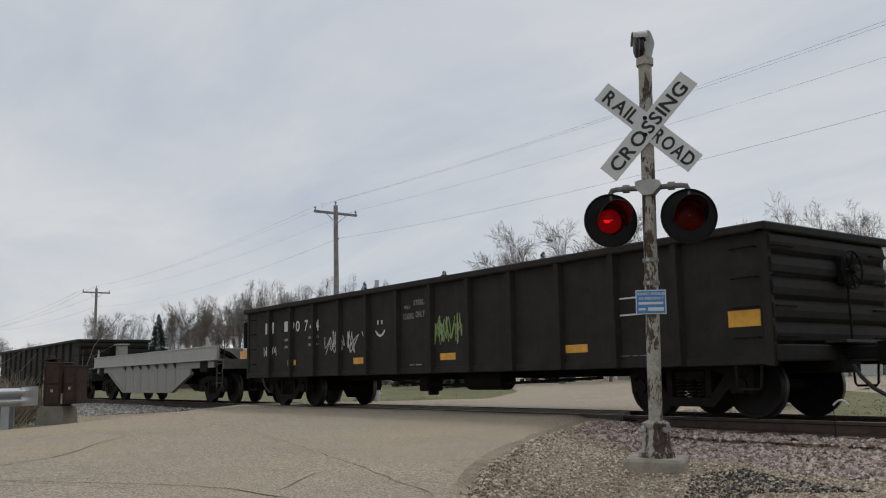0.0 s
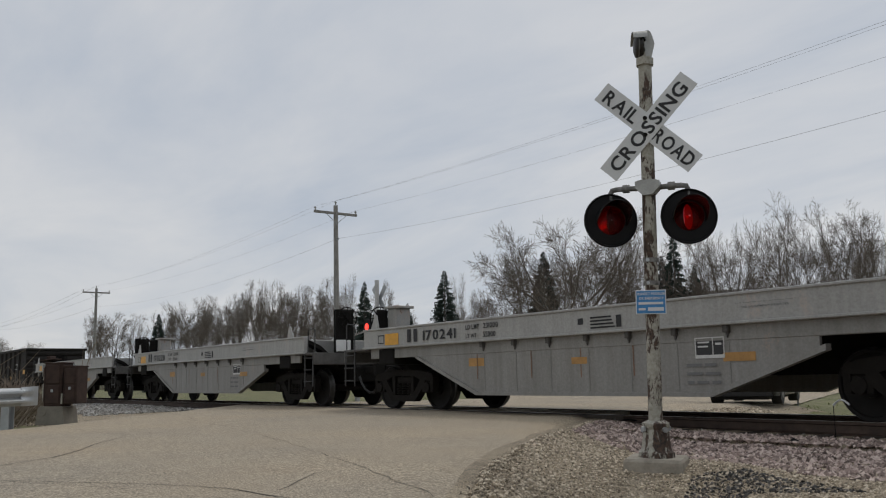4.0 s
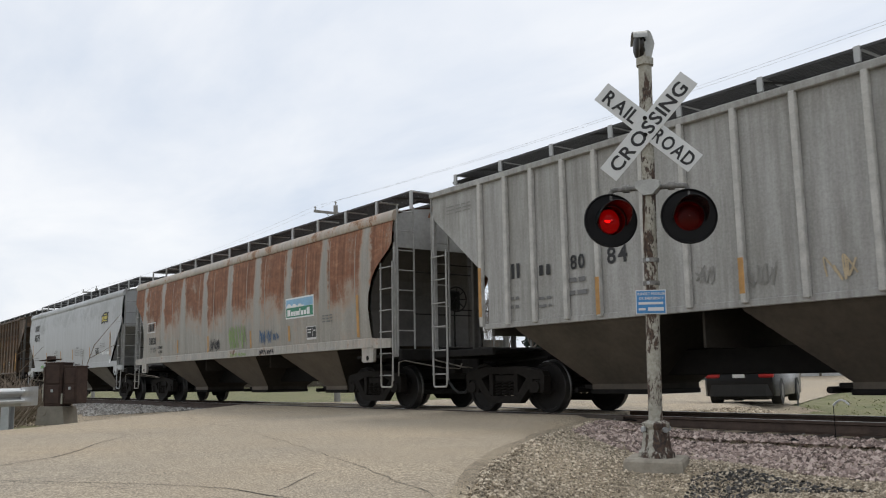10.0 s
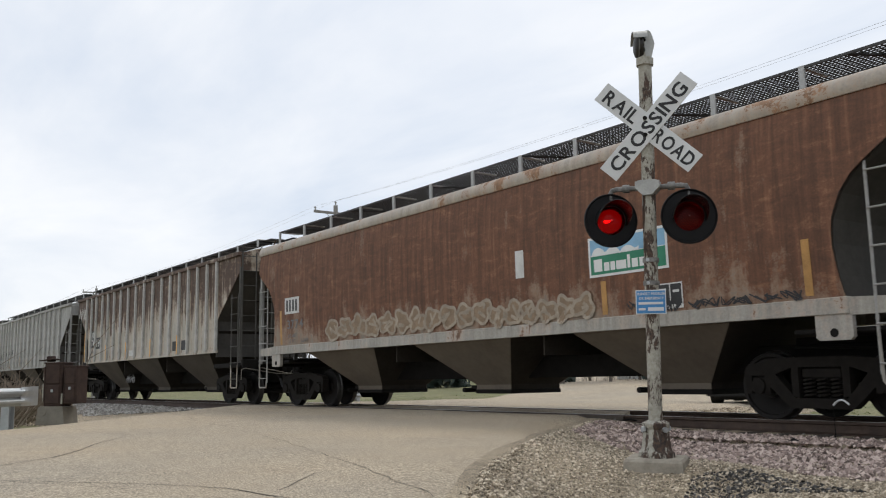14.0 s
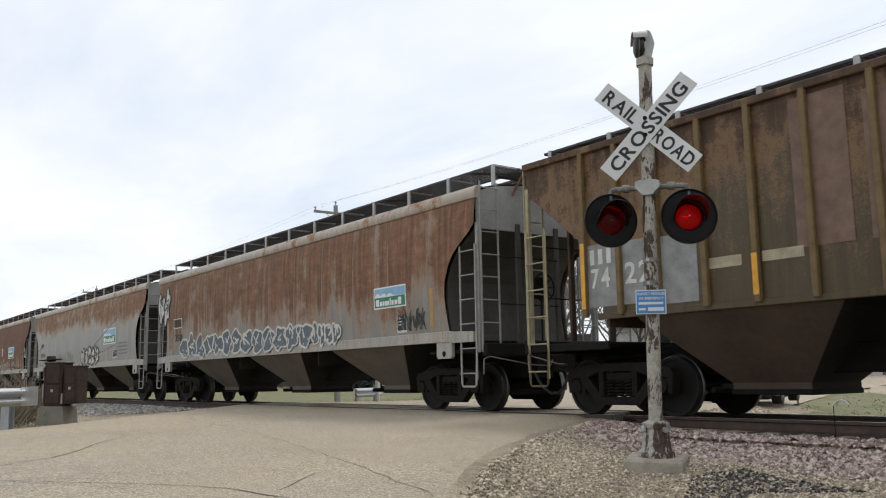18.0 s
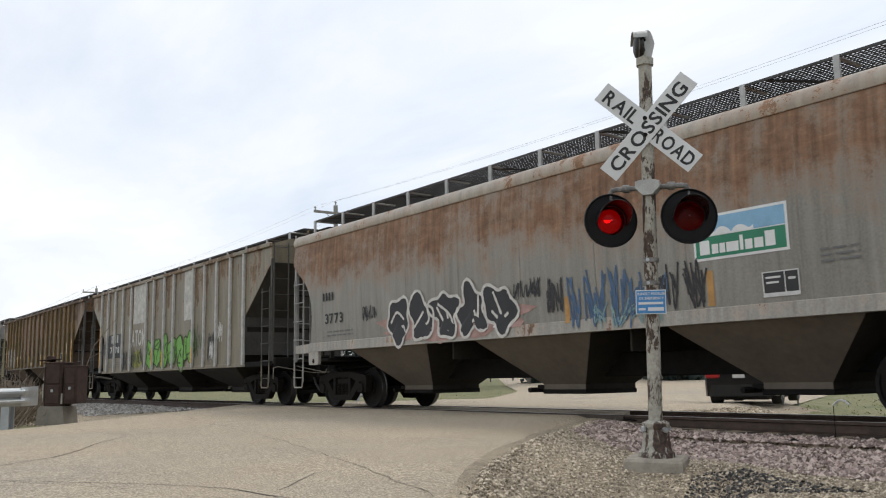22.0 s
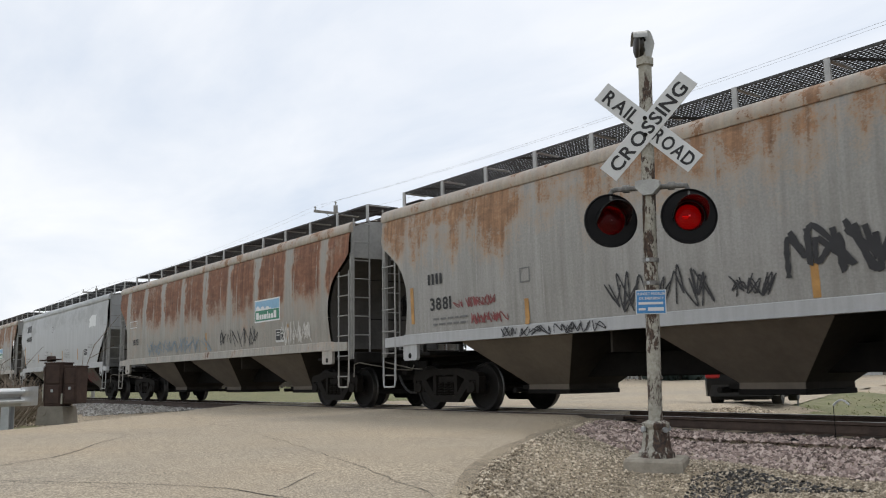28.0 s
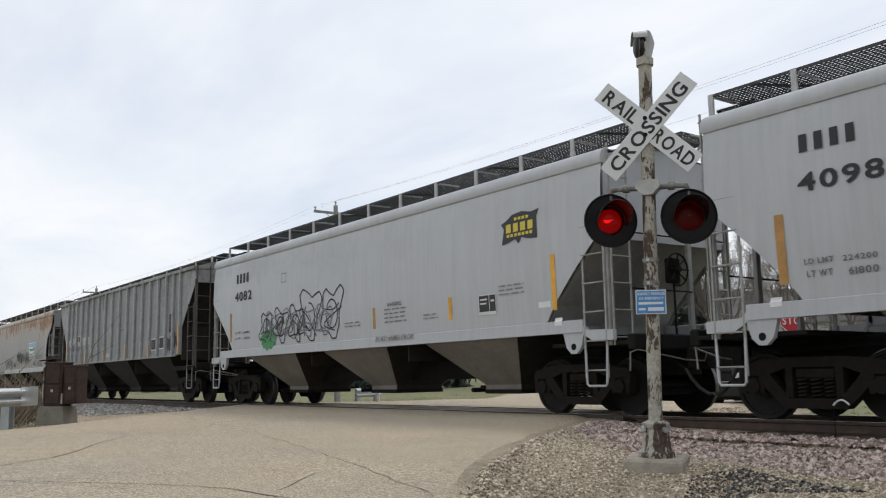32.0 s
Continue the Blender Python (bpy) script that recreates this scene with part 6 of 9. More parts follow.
def ends(car, L, body, kind, sgn, mat, dark, trim, sheet, style, deep):
    """The end of a covered hopper: end sheet, slope sheet, posts, platform, ladders."""
    x = (lambda d: L - d) if sgn > 0 else (lambda d: d)
    e = END_AT[style if kind == "curved" else "flat"]
    hw = 1.50
    ztop = 4.12 if kind == "curved" else 4.28
    zs = (2.80 if style == "b" else 3.42) if kind == "curved" else 3.78
    roof = [(-hw, zs), (-hw, ztop), (-1.0, ztop + 0.16), (0, ztop + 0.26), (1.0, ztop + 0.16), (hw, ztop), (hw, zs)]
    part("end_sheet", Shape().prism(roof, "x", min(x(e + 0.02), x(e + 0.06)), max(x(e + 0.02), x(e + 0.06))), sheet, car)
    if kind == "curved":
        line = [(a + 0.03, z) for z, a in INSET[style][::-1] if z <= zs + 0.1]
        prof = [(e + 0.06, zs + 0.12)] + [(e + a, z) for a, z in line] + [(e + a + 0.06, z) for a, z in line[::-1]] + [(e + 0.12, zs + 0.12)]
    else:
        prof = [(e + 0.06, zs + 0.05), (e + deep + 0.03, 2.43), (e + deep + 0.03, 1.38), (e + deep + 0.10, 1.38), (e + deep + 0.10, 2.48), (e + 0.14, zs + 0.05)]
    # the recess's shade is put into this darker colour, posts below included
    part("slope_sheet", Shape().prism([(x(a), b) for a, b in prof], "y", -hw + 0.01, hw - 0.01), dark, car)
    # end sill, platform, corner posts
    part("end_sill", Shape().box(x(0.50), -1.50, 1.02, x(0.66), 1.50, 1.26, 0.02), "steel_dark", car)
    part("platform", Shape().box(x(0.60), -1.50, 1.10, x(2.3), 1.50, 1.16, 0.01), "steel_dark", car)
    part("shear_plate", Shape().box(x(0.6), -0.22, 0.84, x(3.1), 0.22, 1.12, 0.02), "steel_dark", car)
    for sy in (-1, 1):
        part("corner_post", Shape().box(x(e - 0.03), sy * 1.46, 1.1, x(e + 0.05), sy * 1.54, zs + 0.1, 0.01), trim, car)
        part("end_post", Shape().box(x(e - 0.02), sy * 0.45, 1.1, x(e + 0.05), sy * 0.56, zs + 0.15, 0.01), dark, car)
        # side ladder, in the cut of the side sheet
        wl = 0.46
        lm = shared(("slad", kind), lambda: ladder_mesh(wl, 0.60, 3.12, 6, 0.013, 0.019).mesh("ladder"))
        part("side_ladder", lm, trim, car, at=pose(x(e + 0.02) - (wl if sgn > 0 else 0), sy * 1.57, 0) if sy < 0 else pose(x(e + 0.02) + (0 if sgn > 0 else wl), sy * 1.57, 0, 0, 0, 180))
        em = shared(("elad", kind), lambda: ladder_mesh(0.42, 1.10, 4.30, 8, 0.013, 0.018).mesh("ladder"))
        part("end_ladder", em, trim, car, at=pose(x(e - 0.08), sy * 1.50 if sy * sgn < 0 else sy * 1.50, 0, 0, 0, 90 * sgn) if sy * sgn < 0 else pose(x(e - 0.08), sy * 1.08, 0, 0, 0, 90 * sgn))
    for z in (2.0, 2.9):
        grab_y(car, x(e - 0.02), -1.05, 0.45, z, sgn * 0.05)
    if sgn > 0:
        brake(car, x(e), sgn, 0.0, 2.35)
    # roof end platform
    part("roof_platform", shared("endgrate", lambda: grating_mesh(1.5, 0.60)), "grate", car, at=pose(x(e - 0.02), -0.75, ztop + 0.42, 0, 0, 90))
    for sy in (-0.6, 0.6):
        part("platform_brace", Shape().tube([(x(e + 0.02), sy, ztop + 0.02), (x(e - 0.32), sy, ztop + 0.40)], 0.025, 6), mat, car)
    coupler(car, x(0.02), 1 if sgn > 0 else -1)
    # lever that lifts the coupler pin, and the brake gear hung under the platform
    lever = [(x(0.62), -1.50, 0.70), (x(0.60), -1.50, 0.98), (x(0.52), -1.42, 1.02), (x(0.46), -1.30, 0.99), (x(0.34), -0.55, 0.86), (x(0.28), -0.16, 0.84), (x(0.28), -0.10, 0.95)]
    part("uncoupling_lever", Shape().tube(lever, 0.013, 6).mesh("lever", True), "lever_pale", car)
    part("striker_casting", Shape().box(x(0.30), -0.30, 0.72, x(0.52), 0.30, 1.06, 0.03), "steel_dark", car)
    part("brake_beam", Shape().box(x(1.05), -0.62, 0.30, x(1.16), 0.62, 0.40, 0.02), "steel_dark", car)
    part("brake_line", Shape().tube([(x(2.9), -0.55, 0.98), (x(1.6), -0.60, 0.92), (x(0.7), -0.44, 0.86), (x(0.47), -0.38, 0.72)], 0.020, 6), "steel_dark", car)


SILL_TIP = {"a": [(0.80, 1.30), (1.55, 1.30), (1.55, 1.52), (0.80, 1.49)], "b": [(0.86, 1.18), (1.30, 1.18), (1.58, 1.34), (1.58, 1.50), (1.42, 1.36), (0.86, 1.34)]}
END_AT = {"a": 0.70, "b": 0.98, "flat": 0.70}  # from the coupler face to the end of the body
# how far the side sheet stands back from the corner at each height
INSET = {"a": ((1.36, 0.78), (1.5, 0.84), (1.8, 0.91), (2.2, 0.96), (2.5, 0.93), (2.8, 0.80), (3.0, 0.64), (3.2, 0.38), (3.4, 0.08), (3.48, 0.0)),
         "b": ((1.36, 1.40), (1.5, 1.36), (1.8, 1.15), (2.1, 0.86), (2.4, 0.56), (2.7, 0.24), (2.84, 0.08), (2.92, 0.0))}


def make_curved_body(L, style):
    e = END_AT[style]
    zs = [1.36, 1.50, 1.7, 1.9, 2.15, 2.3, 2.4, 2.5, 2.65, 2.8, 2.9, 3.0, 3.15, 3.35, 3.5, 3.6, 3.8, 3.95, 4.12]
    inset = lambda z: float(np.interp(z, *zip(*INSET[style])))
    s = Shape()
    cols = 30
    top = [(1.42, 4.20), (1.0, 4.30), (0.5, 4.36), (0, 4.38)]
    prof = [(-curved_side(z), z) for z in zs] + [(-y, z) for y, z in top] + [(y, z) for y, z in top[:-1][::-1]] + [(curved_side(z), z) for z in zs[::-1]]
    for y, z in prof:
        d = e + inset(z)
        for i in range(cols + 1):
            s.v.append((d + (L - 2 * d) * i / cols, y, z))
    n = len(prof)
    s.f = [(j * (cols + 1) + i, j * (cols + 1) + i + 1, (j + 1) * (cols + 1) + i + 1, (j + 1) * (cols + 1) + i) for j in range(n - 1) for i in range(cols)]
    return s.mesh("body", True)


def make_flat_body(L, low, deep):
    e = 0.70
    cut = [(e, 4.28), (e, 3.80), (e + deep, 2.43), (e + deep, low)]
    s = Shape()
    for sy in (-1, 1):
        poly = cut + [(L - a, b) for a, b in cut[::-1]]
        s.prism(poly, "y", sy * 1.505, sy * 1.525)
    s.prism([(-1.525, 4.28), (-1.0, 4.40), (0, 4.46), (1.0, 4.40), (1.525, 4.28), (1.525, 4.24), (-1.525, 4.24)], "x", e, L - e)
    return s.mesh("body")


def roof_gear(car, L, kind, mat, rail_mat, board):
    """Running boards on brackets, and the hatch covers."""
    z = 4.70 if kind == "curved" else board
    w, yc = (0.82, 0.61) if kind == "curved" else (0.56, 0.69)
    g = shared(("grate", L, w), lambda: grating_mesh(L - 1.5, w))
    n = 13
    bm = shared(("bracket", kind), lambda: Shape().box(-0.045, -0.02, 0, 0.045, 0.02, 0.44 if kind == "curved" else 0.22, 0.006)
                .box(-0.03, 0.0, 0.40 if kind == "curved" else 0.19, 0.03, 0.6, 0.43 if kind == "curved" else 0.22, 0.006).mesh("bracket"))
    for sy in (-1, 1):
        board = part("running_board", g, "grate", car, at=pose(0.75, sy * yc, z))
        for i in range(n):
            x = 0.02 + (L - 1.54) * i / (n - 1)
            y = -w / 2 + 0.0
            part("bracket", bm, rail_mat, board, at=pose(x, -w / 2 - 0.01 if sy < 0 else w / 2 + 0.01, -0.43 if kind == "curved" else -0.20, 0, 0, 0 if sy < 0 else 180))
        # diagonal strut under the board
        for i in range(6):
            x = 0.7 + (L - 3.0) * i / 5
            part("strut", shared(("strut", kind), lambda: Shape().tube([(0, -w / 2, -0.02), (0.55, w / 2, -0.05)], 0.022, 5).mesh("strut")), "grate", board, at=(x, 0, 0))
    hb = shared(("hatch", L), lambda: Shape().box(0, -0.30, -0.1, (L - 3.2) / 5 - 0.06, 0.30, 0.12, 0.04).mesh("hatch"))
    for i in range(5):
        part("hatch_cover", hb, mat, car, at=(1.6 + (L - 3.2) * i / 5, 0, 4.42))


def side_sill(car, L, mat, kind, low, style):
    for sy in (-1, 1):
        if kind == "curved":
            part("side_sill", shared(("sill", L, sy, style), lambda: Shape().box(1.5, sy * 1.50, 1.335, L - 1.5, sy * 1.585, 1.53, 0.012).box(1.5, sy * 1.46, 1.325, L - 1.5, sy * 1.60, 1.355)
                 .prism(SILL_TIP[style], "y", sy * 1.50, sy * 1.58)
                 .prism([(L - a, b) for a, b in SILL_TIP[style]], "y", sy * 1.50, sy * 1.58).mesh("sill")), mat, car)
            for x in (1.72, L - 1.72):
                part("jacking_pad", shared(("pad", sy, style), lambda: Shape().prism([(-0.24, 1.34), (0.24, 1.34), (0.16, 1.08), (0.06, 0.99), (-0.06, 0.99), (-0.16, 1.08)] if style == "b" else [(-0.24, 1.345), (0.24, 1.345), (0.24, 1.05), (0.20, 1.01), (-0.20, 1.01), (-0.24, 1.05)], "y", sy * 1.50, sy * 1.575)
                     .mesh("pad")), mat, car, at=(x, 0, 0))
                part("pad_hole", shared(("padhole", sy), lambda: Shape().cyl((0, sy * 1.574, 1.10), (0, sy * 1.579, 1.10), 0.055, n=12).mesh("pad_hole")), "steel_dark", car, at=(x, 0, 0))
        else:
            part("side_sill", shared(("sillf", L, sy, low), lambda: Shape().box(2.3, sy * 1.50, low - 0.05, L - 2.3, sy * 1.55, low + 0.05, 0.01).mesh("sill")), mat, car)
            part("end_rail", shared(("sille", L, sy), lambda: Shape().box(0.62, sy * 1.47, 1.04, 2.5, sy * 1.545, 1.17, 0.01).mesh("rail")), "steel_dark", car)
            part("end_rail", shared(("sillf", L, sy, 2), lambda: Shape().box(L - 2.5, sy * 1.47, 1.04, L - 0.62, sy * 1.545, 1.17, 0.01).mesh("rail")), "steel_dark", car)


CARS = []
RIBS = {}


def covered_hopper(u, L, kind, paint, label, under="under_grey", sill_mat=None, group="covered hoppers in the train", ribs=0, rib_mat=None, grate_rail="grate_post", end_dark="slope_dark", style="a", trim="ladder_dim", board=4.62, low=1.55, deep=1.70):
    car = thing("covered_hopper", pose(u, 0, 0), label, "freight car", group)
    spin = []
    body = part("body", shared(("body", kind, L, style, low, deep), lambda: make_curved_body(L, style) if kind == "curved" else make_flat_body(L, low, deep)), paint, car)
    side_sill(car, L, sill_mat or paint, kind, low, style)
    under_hopper(car, L, under, kind, 1.37 if kind == "curved" else low - 0.03)
    for sgn in (-1, 1):
        ends(car, L, body, kind, sgn, paint, end_dark, "ladder_grey" if kind == "curved" else ("ladder_dim" if sgn > 0 and trim == "ladder_cream" else trim), "end_pale" if "rust" in paint else paint, style, deep)
        for sy in (-1, 1):
            off = END_AT[style if kind == "curved" else "flat"] + 0.02
            xs = (off, off + 0.46) if sgn < 0 else (L - off - 0.46, L - off)
            step(car, xs[0], xs[1], sy * 1.57, 0.48, 1.1, sill_mat or paint)
    if kind == "curved":
        for sy in (-1, 1):
            part("eave", shared(("eave", L, sy), lambda: Shape().loft([[(x, sy * y, z) for y, z in ((1.50, 3.99), (1.575, 3.985), (1.598, 4.05), (1.585, 4.13), (1.54, 4.20), (1.46, 4.245), (1.40, 4.22))] for x in (END_AT[style] - 0.02, L - END_AT[style] + 0.02)]).mesh("eave", True)), "eave_pale" if "rust" in paint else paint, car)
        if ribs:
            seam = shared("seam", lambda: Shape().loft([[(dx, -(curved_side(z) + d), z) for dx, d in ((-0.03, -0.01), (-0.012, 0.005), (0.012, 0.005), (0.03, -0.01))] for z in (1.55, 1.9, 2.3, 2.7, 3.1, 3.5, 3.8, 4.05)]).mesh("seam"))
            for i in range(ribs):
                part("seam", seam, paint, car, at=(2.2 + (L - 4.4) * i / (ribs - 1), 0, 0))
    elif ribs:
        rm = shared(("rib", low), lambda: Shape().box(-0.045, -0.085, low, 0.045, 0.0, 4.22, 0.012).mesh("rib"))
        RIBS[car.name] = ribs
        for x in ribs:
            part("side_post", rm, rib_mat or paint, car, at=(x, -1.524, 0))
            part("side_post", rm, rib_mat or paint, car, at=pose(x, 1.524, 0, 0, 0, 180))
        for sy in (-1, 1):
            part("top_chord", shared(("chord", L, sy), lambda: Shape().box(0.68, sy * 1.515, 4.20, L - 0.68, sy * 1.60, 4.31, 0.012).mesh("chord")), paint, car)
    roof_gear(car, L, kind, paint, grate_rail, board)
    bogie = 2.10 if style == "b" else 2.24
    for x in (bogie, L - bogie):
        truck(car, x, spin)
    CARS.append((car, u, spin))
    return car


def gondola(u, L, label):
    car = thing("gondola_car", pose(u, 0, 0), label, "freight car", "gondolas in the train")
    spin = []
    p = M["gondola"]
    for sy in (-1, 1):
        part("side", shared(("gside", L, sy), lambda: Shape().box(0.95, sy * 1.46, 0.74, L - 0.95, sy * 1.475, 2.55).box(0.95, sy * 1.40, 0.74, L - 0.95, sy * 1.50, 0.86, 0.01).mesh("side")), p, car)
        part("top_rail", shared(("gtop", L, sy), lambda: Shape().box(0.88, sy * 1.42, 2.49, L - 0.88, sy * 1.60, 2.61, 0.02).mesh("top_rail")), p, car)
        rm = shared(("grib", sy), lambda: Shape().prism([(-0.085, 0.0), (-0.05, -0.10), (0.05, -0.10), (0.085, 0.0)], "z", 0.76, 2.50).mesh("rib"))
        for i in range(12):
            part("side_post", rm, p, car, at=pose(2.38 + (L - 4.76) * i / 11, sy * 1.475, 0, 0, 0, 0 if sy < 0 else 180))
    for sgn in (-1, 1):
        x = (lambda d: L - d) if sgn > 0 else (lambda d: d)
        s = Shape()
        prof = [(x(0.95), 0.95)]
        for k in range(5):
            z = 1.0 + 0.30 * k
            prof += [(x(0.95), z), (x(0.88), z + 0.06), (x(0.86), z + 0.15), (x(0.88), z + 0.24), (x(0.95), z + 0.30)]
        prof += [(x(1.0), 2.5), (x(1.0), 0.95)]
        s.prism(prof, "y", -1.46, 1.46)
        part("corrugated_end", s, p, car)
        part("end_cap", Shape().box(x(0.84), -1.60, 2.49, x(1.02), 1.60, 2.61, 0.02), p, car)
        for sy in (-1, 1):
            part("corner_post", Shape().box(x(0.90), sy * 1.40, 0.72, x(1.02), sy * 1.50, 2.5, 0.01), p, car)
            for z in (1.1, 1.5, 1.9, 2.3):
                grab(car, x(1.45), x(1.08), sy * 1.475, z)
                grab_y(car, x(0.90), sy * 1.44, sy * 1.0, z, sgn * 0.07)
            step(car, x(1.5), x(1.1), sy * 1.48, 0.42, 0.76, "steel_dark")
        part("end_sill", Shape().box(x(0.78), -1.45, 0.78, x(0.95), 1.45, 1.0, 0.02), p, car)
        coupler(car, x(0.02), sgn)
        truck(car, x(2.60), spin)
    brake(car, L - 0.86, 1, 0.25, 2.05)
    part("brake_step", Shape().box(L - 0.86, -0.35, 1.02, L - 0.55, 0.6, 1.06, 0.005), "grate", car)
    part("floor", Shape().box(1.0, -1.45, 0.86, L - 1.0, 1.45, 0.92), p, car)
    part("center_sill", Shape().box(0.7, -0.25, 0.62, L - 0.7, 0.25, 0.86, 0.02), "steel_dark", car)
    part("air_reservoir", Shape().cyl((L * 0.55, -0.75, 0.60), (L * 0.55 + 1.1, -0.75, 0.60), 0.20, n=14), "steel_dark", car)
    part("brake_valve", Shape().box(L * 0.46, -0.9, 0.38, L * 0.46 + 0.35, -0.5, 0.72, 0.03).box(L * 0.47, -0.8, 0.3, L * 0.47 + 0.15, -0.6, 0.5, 0.02), "steel_dark", car)
    part("brake_pipe", Shape().tube([(L * 0.40, -0.85, 0.62), (L * 0.48, -0.85, 0.50), (L * 0.60, -0.85, 0.52), (L * 0.75, -0.85, 0.60)], 0.025, 6), "steel_dark", car)
    CARS.append((car, u, spin))
    return car


def coil_car(u, L, label, boxed=True):
    """A low grey coil steel car: deep-bellied sides, a trough, end platforms with rails and brake stands."""
    car = thing("coil_car", pose(u, 0, 0), label, "freight car", "coil cars in the train")
    spin = []
    p = M["coil_grey"]
    c = L / 2
    for sy in (-1, 1):
        part("top_beam", shared(("ctop", L, sy), lambda: Shape().box(1.6, sy * 1.40, 1.30, L - 1.2, sy * 1.52, 1.71, 0.015).box(1.6, sy * 1.38, 1.29, L - 1.2, sy * 1.56, 1.33, 0.008)
             .box(1.6, sy * 1.38, 1.68, L - 1.2, sy * 1.55, 1.72, 0.008).mesh("top_beam")), p, car)
        part("side_sheet", shared(("cside", L, sy), lambda: Shape().prism([(c - 4.45, 1.10), (c - 2.5, 0.36), (c + 2.65, 0.36), (c + 4.3, 0.94), (c + 4.3, 1.10)], "y", sy * 1.36, sy * 1.42)
             .box(1.75, sy * 1.36, 1.08, L - 1.6, sy * 1.43, 1.30, 0.01)
             .prism([(c - 4.50, 1.06), (c - 2.53, 0.32), (c + 2.68, 0.32), (c + 4.4, 0.90), (c + 4.4, 0.98), (c + 2.65, 0.38), (c - 2.5, 0.38), (c - 4.45, 1.10)], "y", sy * 1.34, sy * 1.46).mesh("side_sheet")), "coil_belly", car)
        for k in range(7):
            part("plate_seam", shared(("cseam", sy), lambda: Shape().box(-0.008, sy * 1.42, 0.40, 0.008, sy * 1.427, 1.2).mesh("plate_seam")), "coil_belly", car, at=(c - 2.3 + k * 0.88, 0, 0))
            part("stiffener", shared(("cstiff", sy), lambda: Shape().box(-0.04, sy * 1.42, 1.19, 0.04, sy * 1.51, 1.30, 0.01).prism([(-0.03, 1.20), (0.03, 1.20), (0.0, 1.12)], "y", sy * 1.42, sy * 1.46).mesh("stiffener")), "coil_dark", car, at=(c - 2.3 + k * 0.88, 0, 0))
    part("trough", Shape().prism([(-1.38, 1.66), (-1.0, 1.5), (-0.3, 0.9), (0.3, 0.9), (1.0, 1.5), (1.38, 1.66), (1.38, 1.56), (1.0, 1.4), (0.3, 0.8), (-0.3, 0.8), (-1.0, 1.4), (-1.38, 1.56)], "x", 1.7, L - 1.3), "steel_dark", car)
    part("center_sill", Shape().box(0.7, -0.3, 0.60, L - 0.7, 0.3, 0.95, 0.02), "steel_dark", car)
    for sgn in (-1, 1):
        x = (lambda d: L - d) if sgn > 0 else (lambda d: d)
        part("end_sill", Shape().box(x(0.70), -1.50, 1.02, x(0.82), 1.50, 1.30, 0.015).box(x(0.70), -1.50, 1.26, x(1.75), 1.50, 1.31, 0.01), "coil_dark", car)
        part("bolster_beam", Shape().box(x(2.1), -1.45, 0.95, x(2.7), 1.45, 1.28, 0.02), "steel_dark", car)
        part("end_bulkhead", Shape().box(x(1.62), -1.40, 1.30, x(1.70), 1.40, 1.66, 0.01), p, car)
        for sy in (-1, 1):
            part("handrail", Shape().tube([(x(0.76), sy * 1.46, 1.28), (x(0.76), sy * 1.46, 1.86), (x(0.80), sy * 1.46, 1.90), (x(1.10), sy * 1.46, 1.86), (x(1.12), sy * 1.46, 1.3)], 0.014, 6), "grate", car)
            part("end_ladder", shared("clad", lambda: ladder_mesh(0.40, 0.50, 1.30, 3, 0.014, 0.02).mesh("ladder")), "grate", car, at=pose(x(0.78) - (0.4 if sgn > 0 else 0), sy * 1.50, 0) if sy < 0 else pose(x(0.78) + (0 if sgn > 0 else 0.4), sy * 1.50, 0, 0, 0, 180))
            part("gusset", Shape().prism([(x(1.85), 1.72), (x(2.02), 2.02), (x(2.08), 2.02), (x(2.16), 1.72)], "y", sy * 1.46, sy * 1.49), p, car)
        coupler(car, x(0.02), sgn)
        truck(car, x(2.50), spin)
    brake(car, L - 1.25, 1, -0.35, 2.20, "steel_dark")
    part("brake_stand", Shape().box(L - 1.35, -0.62, 1.30, L - 1.20, -0.10, 2.42, 0.02), "steel_dark", car)
    if boxed:
        part("end_box", Shape().box(1.0, -0.5, 1.30, 1.35, -0.1, 2.26, 0.02).box(0.92, -0.56, 2.26, 1.43, -0.04, 2.32, 0.01), p, car)
        brake(car, 1.0, -1, -0.62, 2.05, "steel_dark")
    part("defect_card_plate", Shape().box(L - 0.72, -0.9, 1.34, L - 0.69, -0.5, 1.62, 0.005), "logo_white", car)
    CARS.append((car, u, spin))
    return car


M["ladder_dim"] = simple("grimy_ladder_paint", (0.075, 0.070, 0.062), 0.7, 0, 0.35)
M["ladder_cream"] = simple("grimy_cream_ladder_paint", (0.36, 0.32, 0.20), 0.7, 0, 0.3)
M["under_dim"] = simple("dark_grey_hopper_paint", (0.085, 0.070, 0.053), 0.8, 0, 0.4, 1.2)
M["under_pale"] = simple("pale_grey_hopper_paint", (0.20, 0.182, 0.155), 0.75, 0, 0.3, 1.2)
# near-black so that the bay slopes look shaded
M["slope_soot"] = simple("shaded_bay_slope", (0.034, 0.029, 0.024), 0.9, 0, 0.4, 1.2, spec=0.2)
M["ladder_grey"] = simple("light_grey_ladder_paint", (0.31, 0.305, 0.29), 0.6, 0, 0.3)
# base paled for the sky's light on the eave, rust stains over it
M["eave_pale"] = car_paint("sky_bright_rusty_eave_paint", (0.60, 0.53, 0.45), (0.24, 0.13, 0.07), 0.26, 4.0, 2.0, 0.6, 31, 0.25, (0.38, 0.25, 0.16))
M["end_pale"] = simple("pale_grey_end_paint", (0.34, 0.335, 0.32), 0.7, 0, 0.3, 1.5)
M["coil_dark"] = simple("grimy_coil_car_platform", (0.10, 0.096, 0.09), 0.8, 0, 0.35)
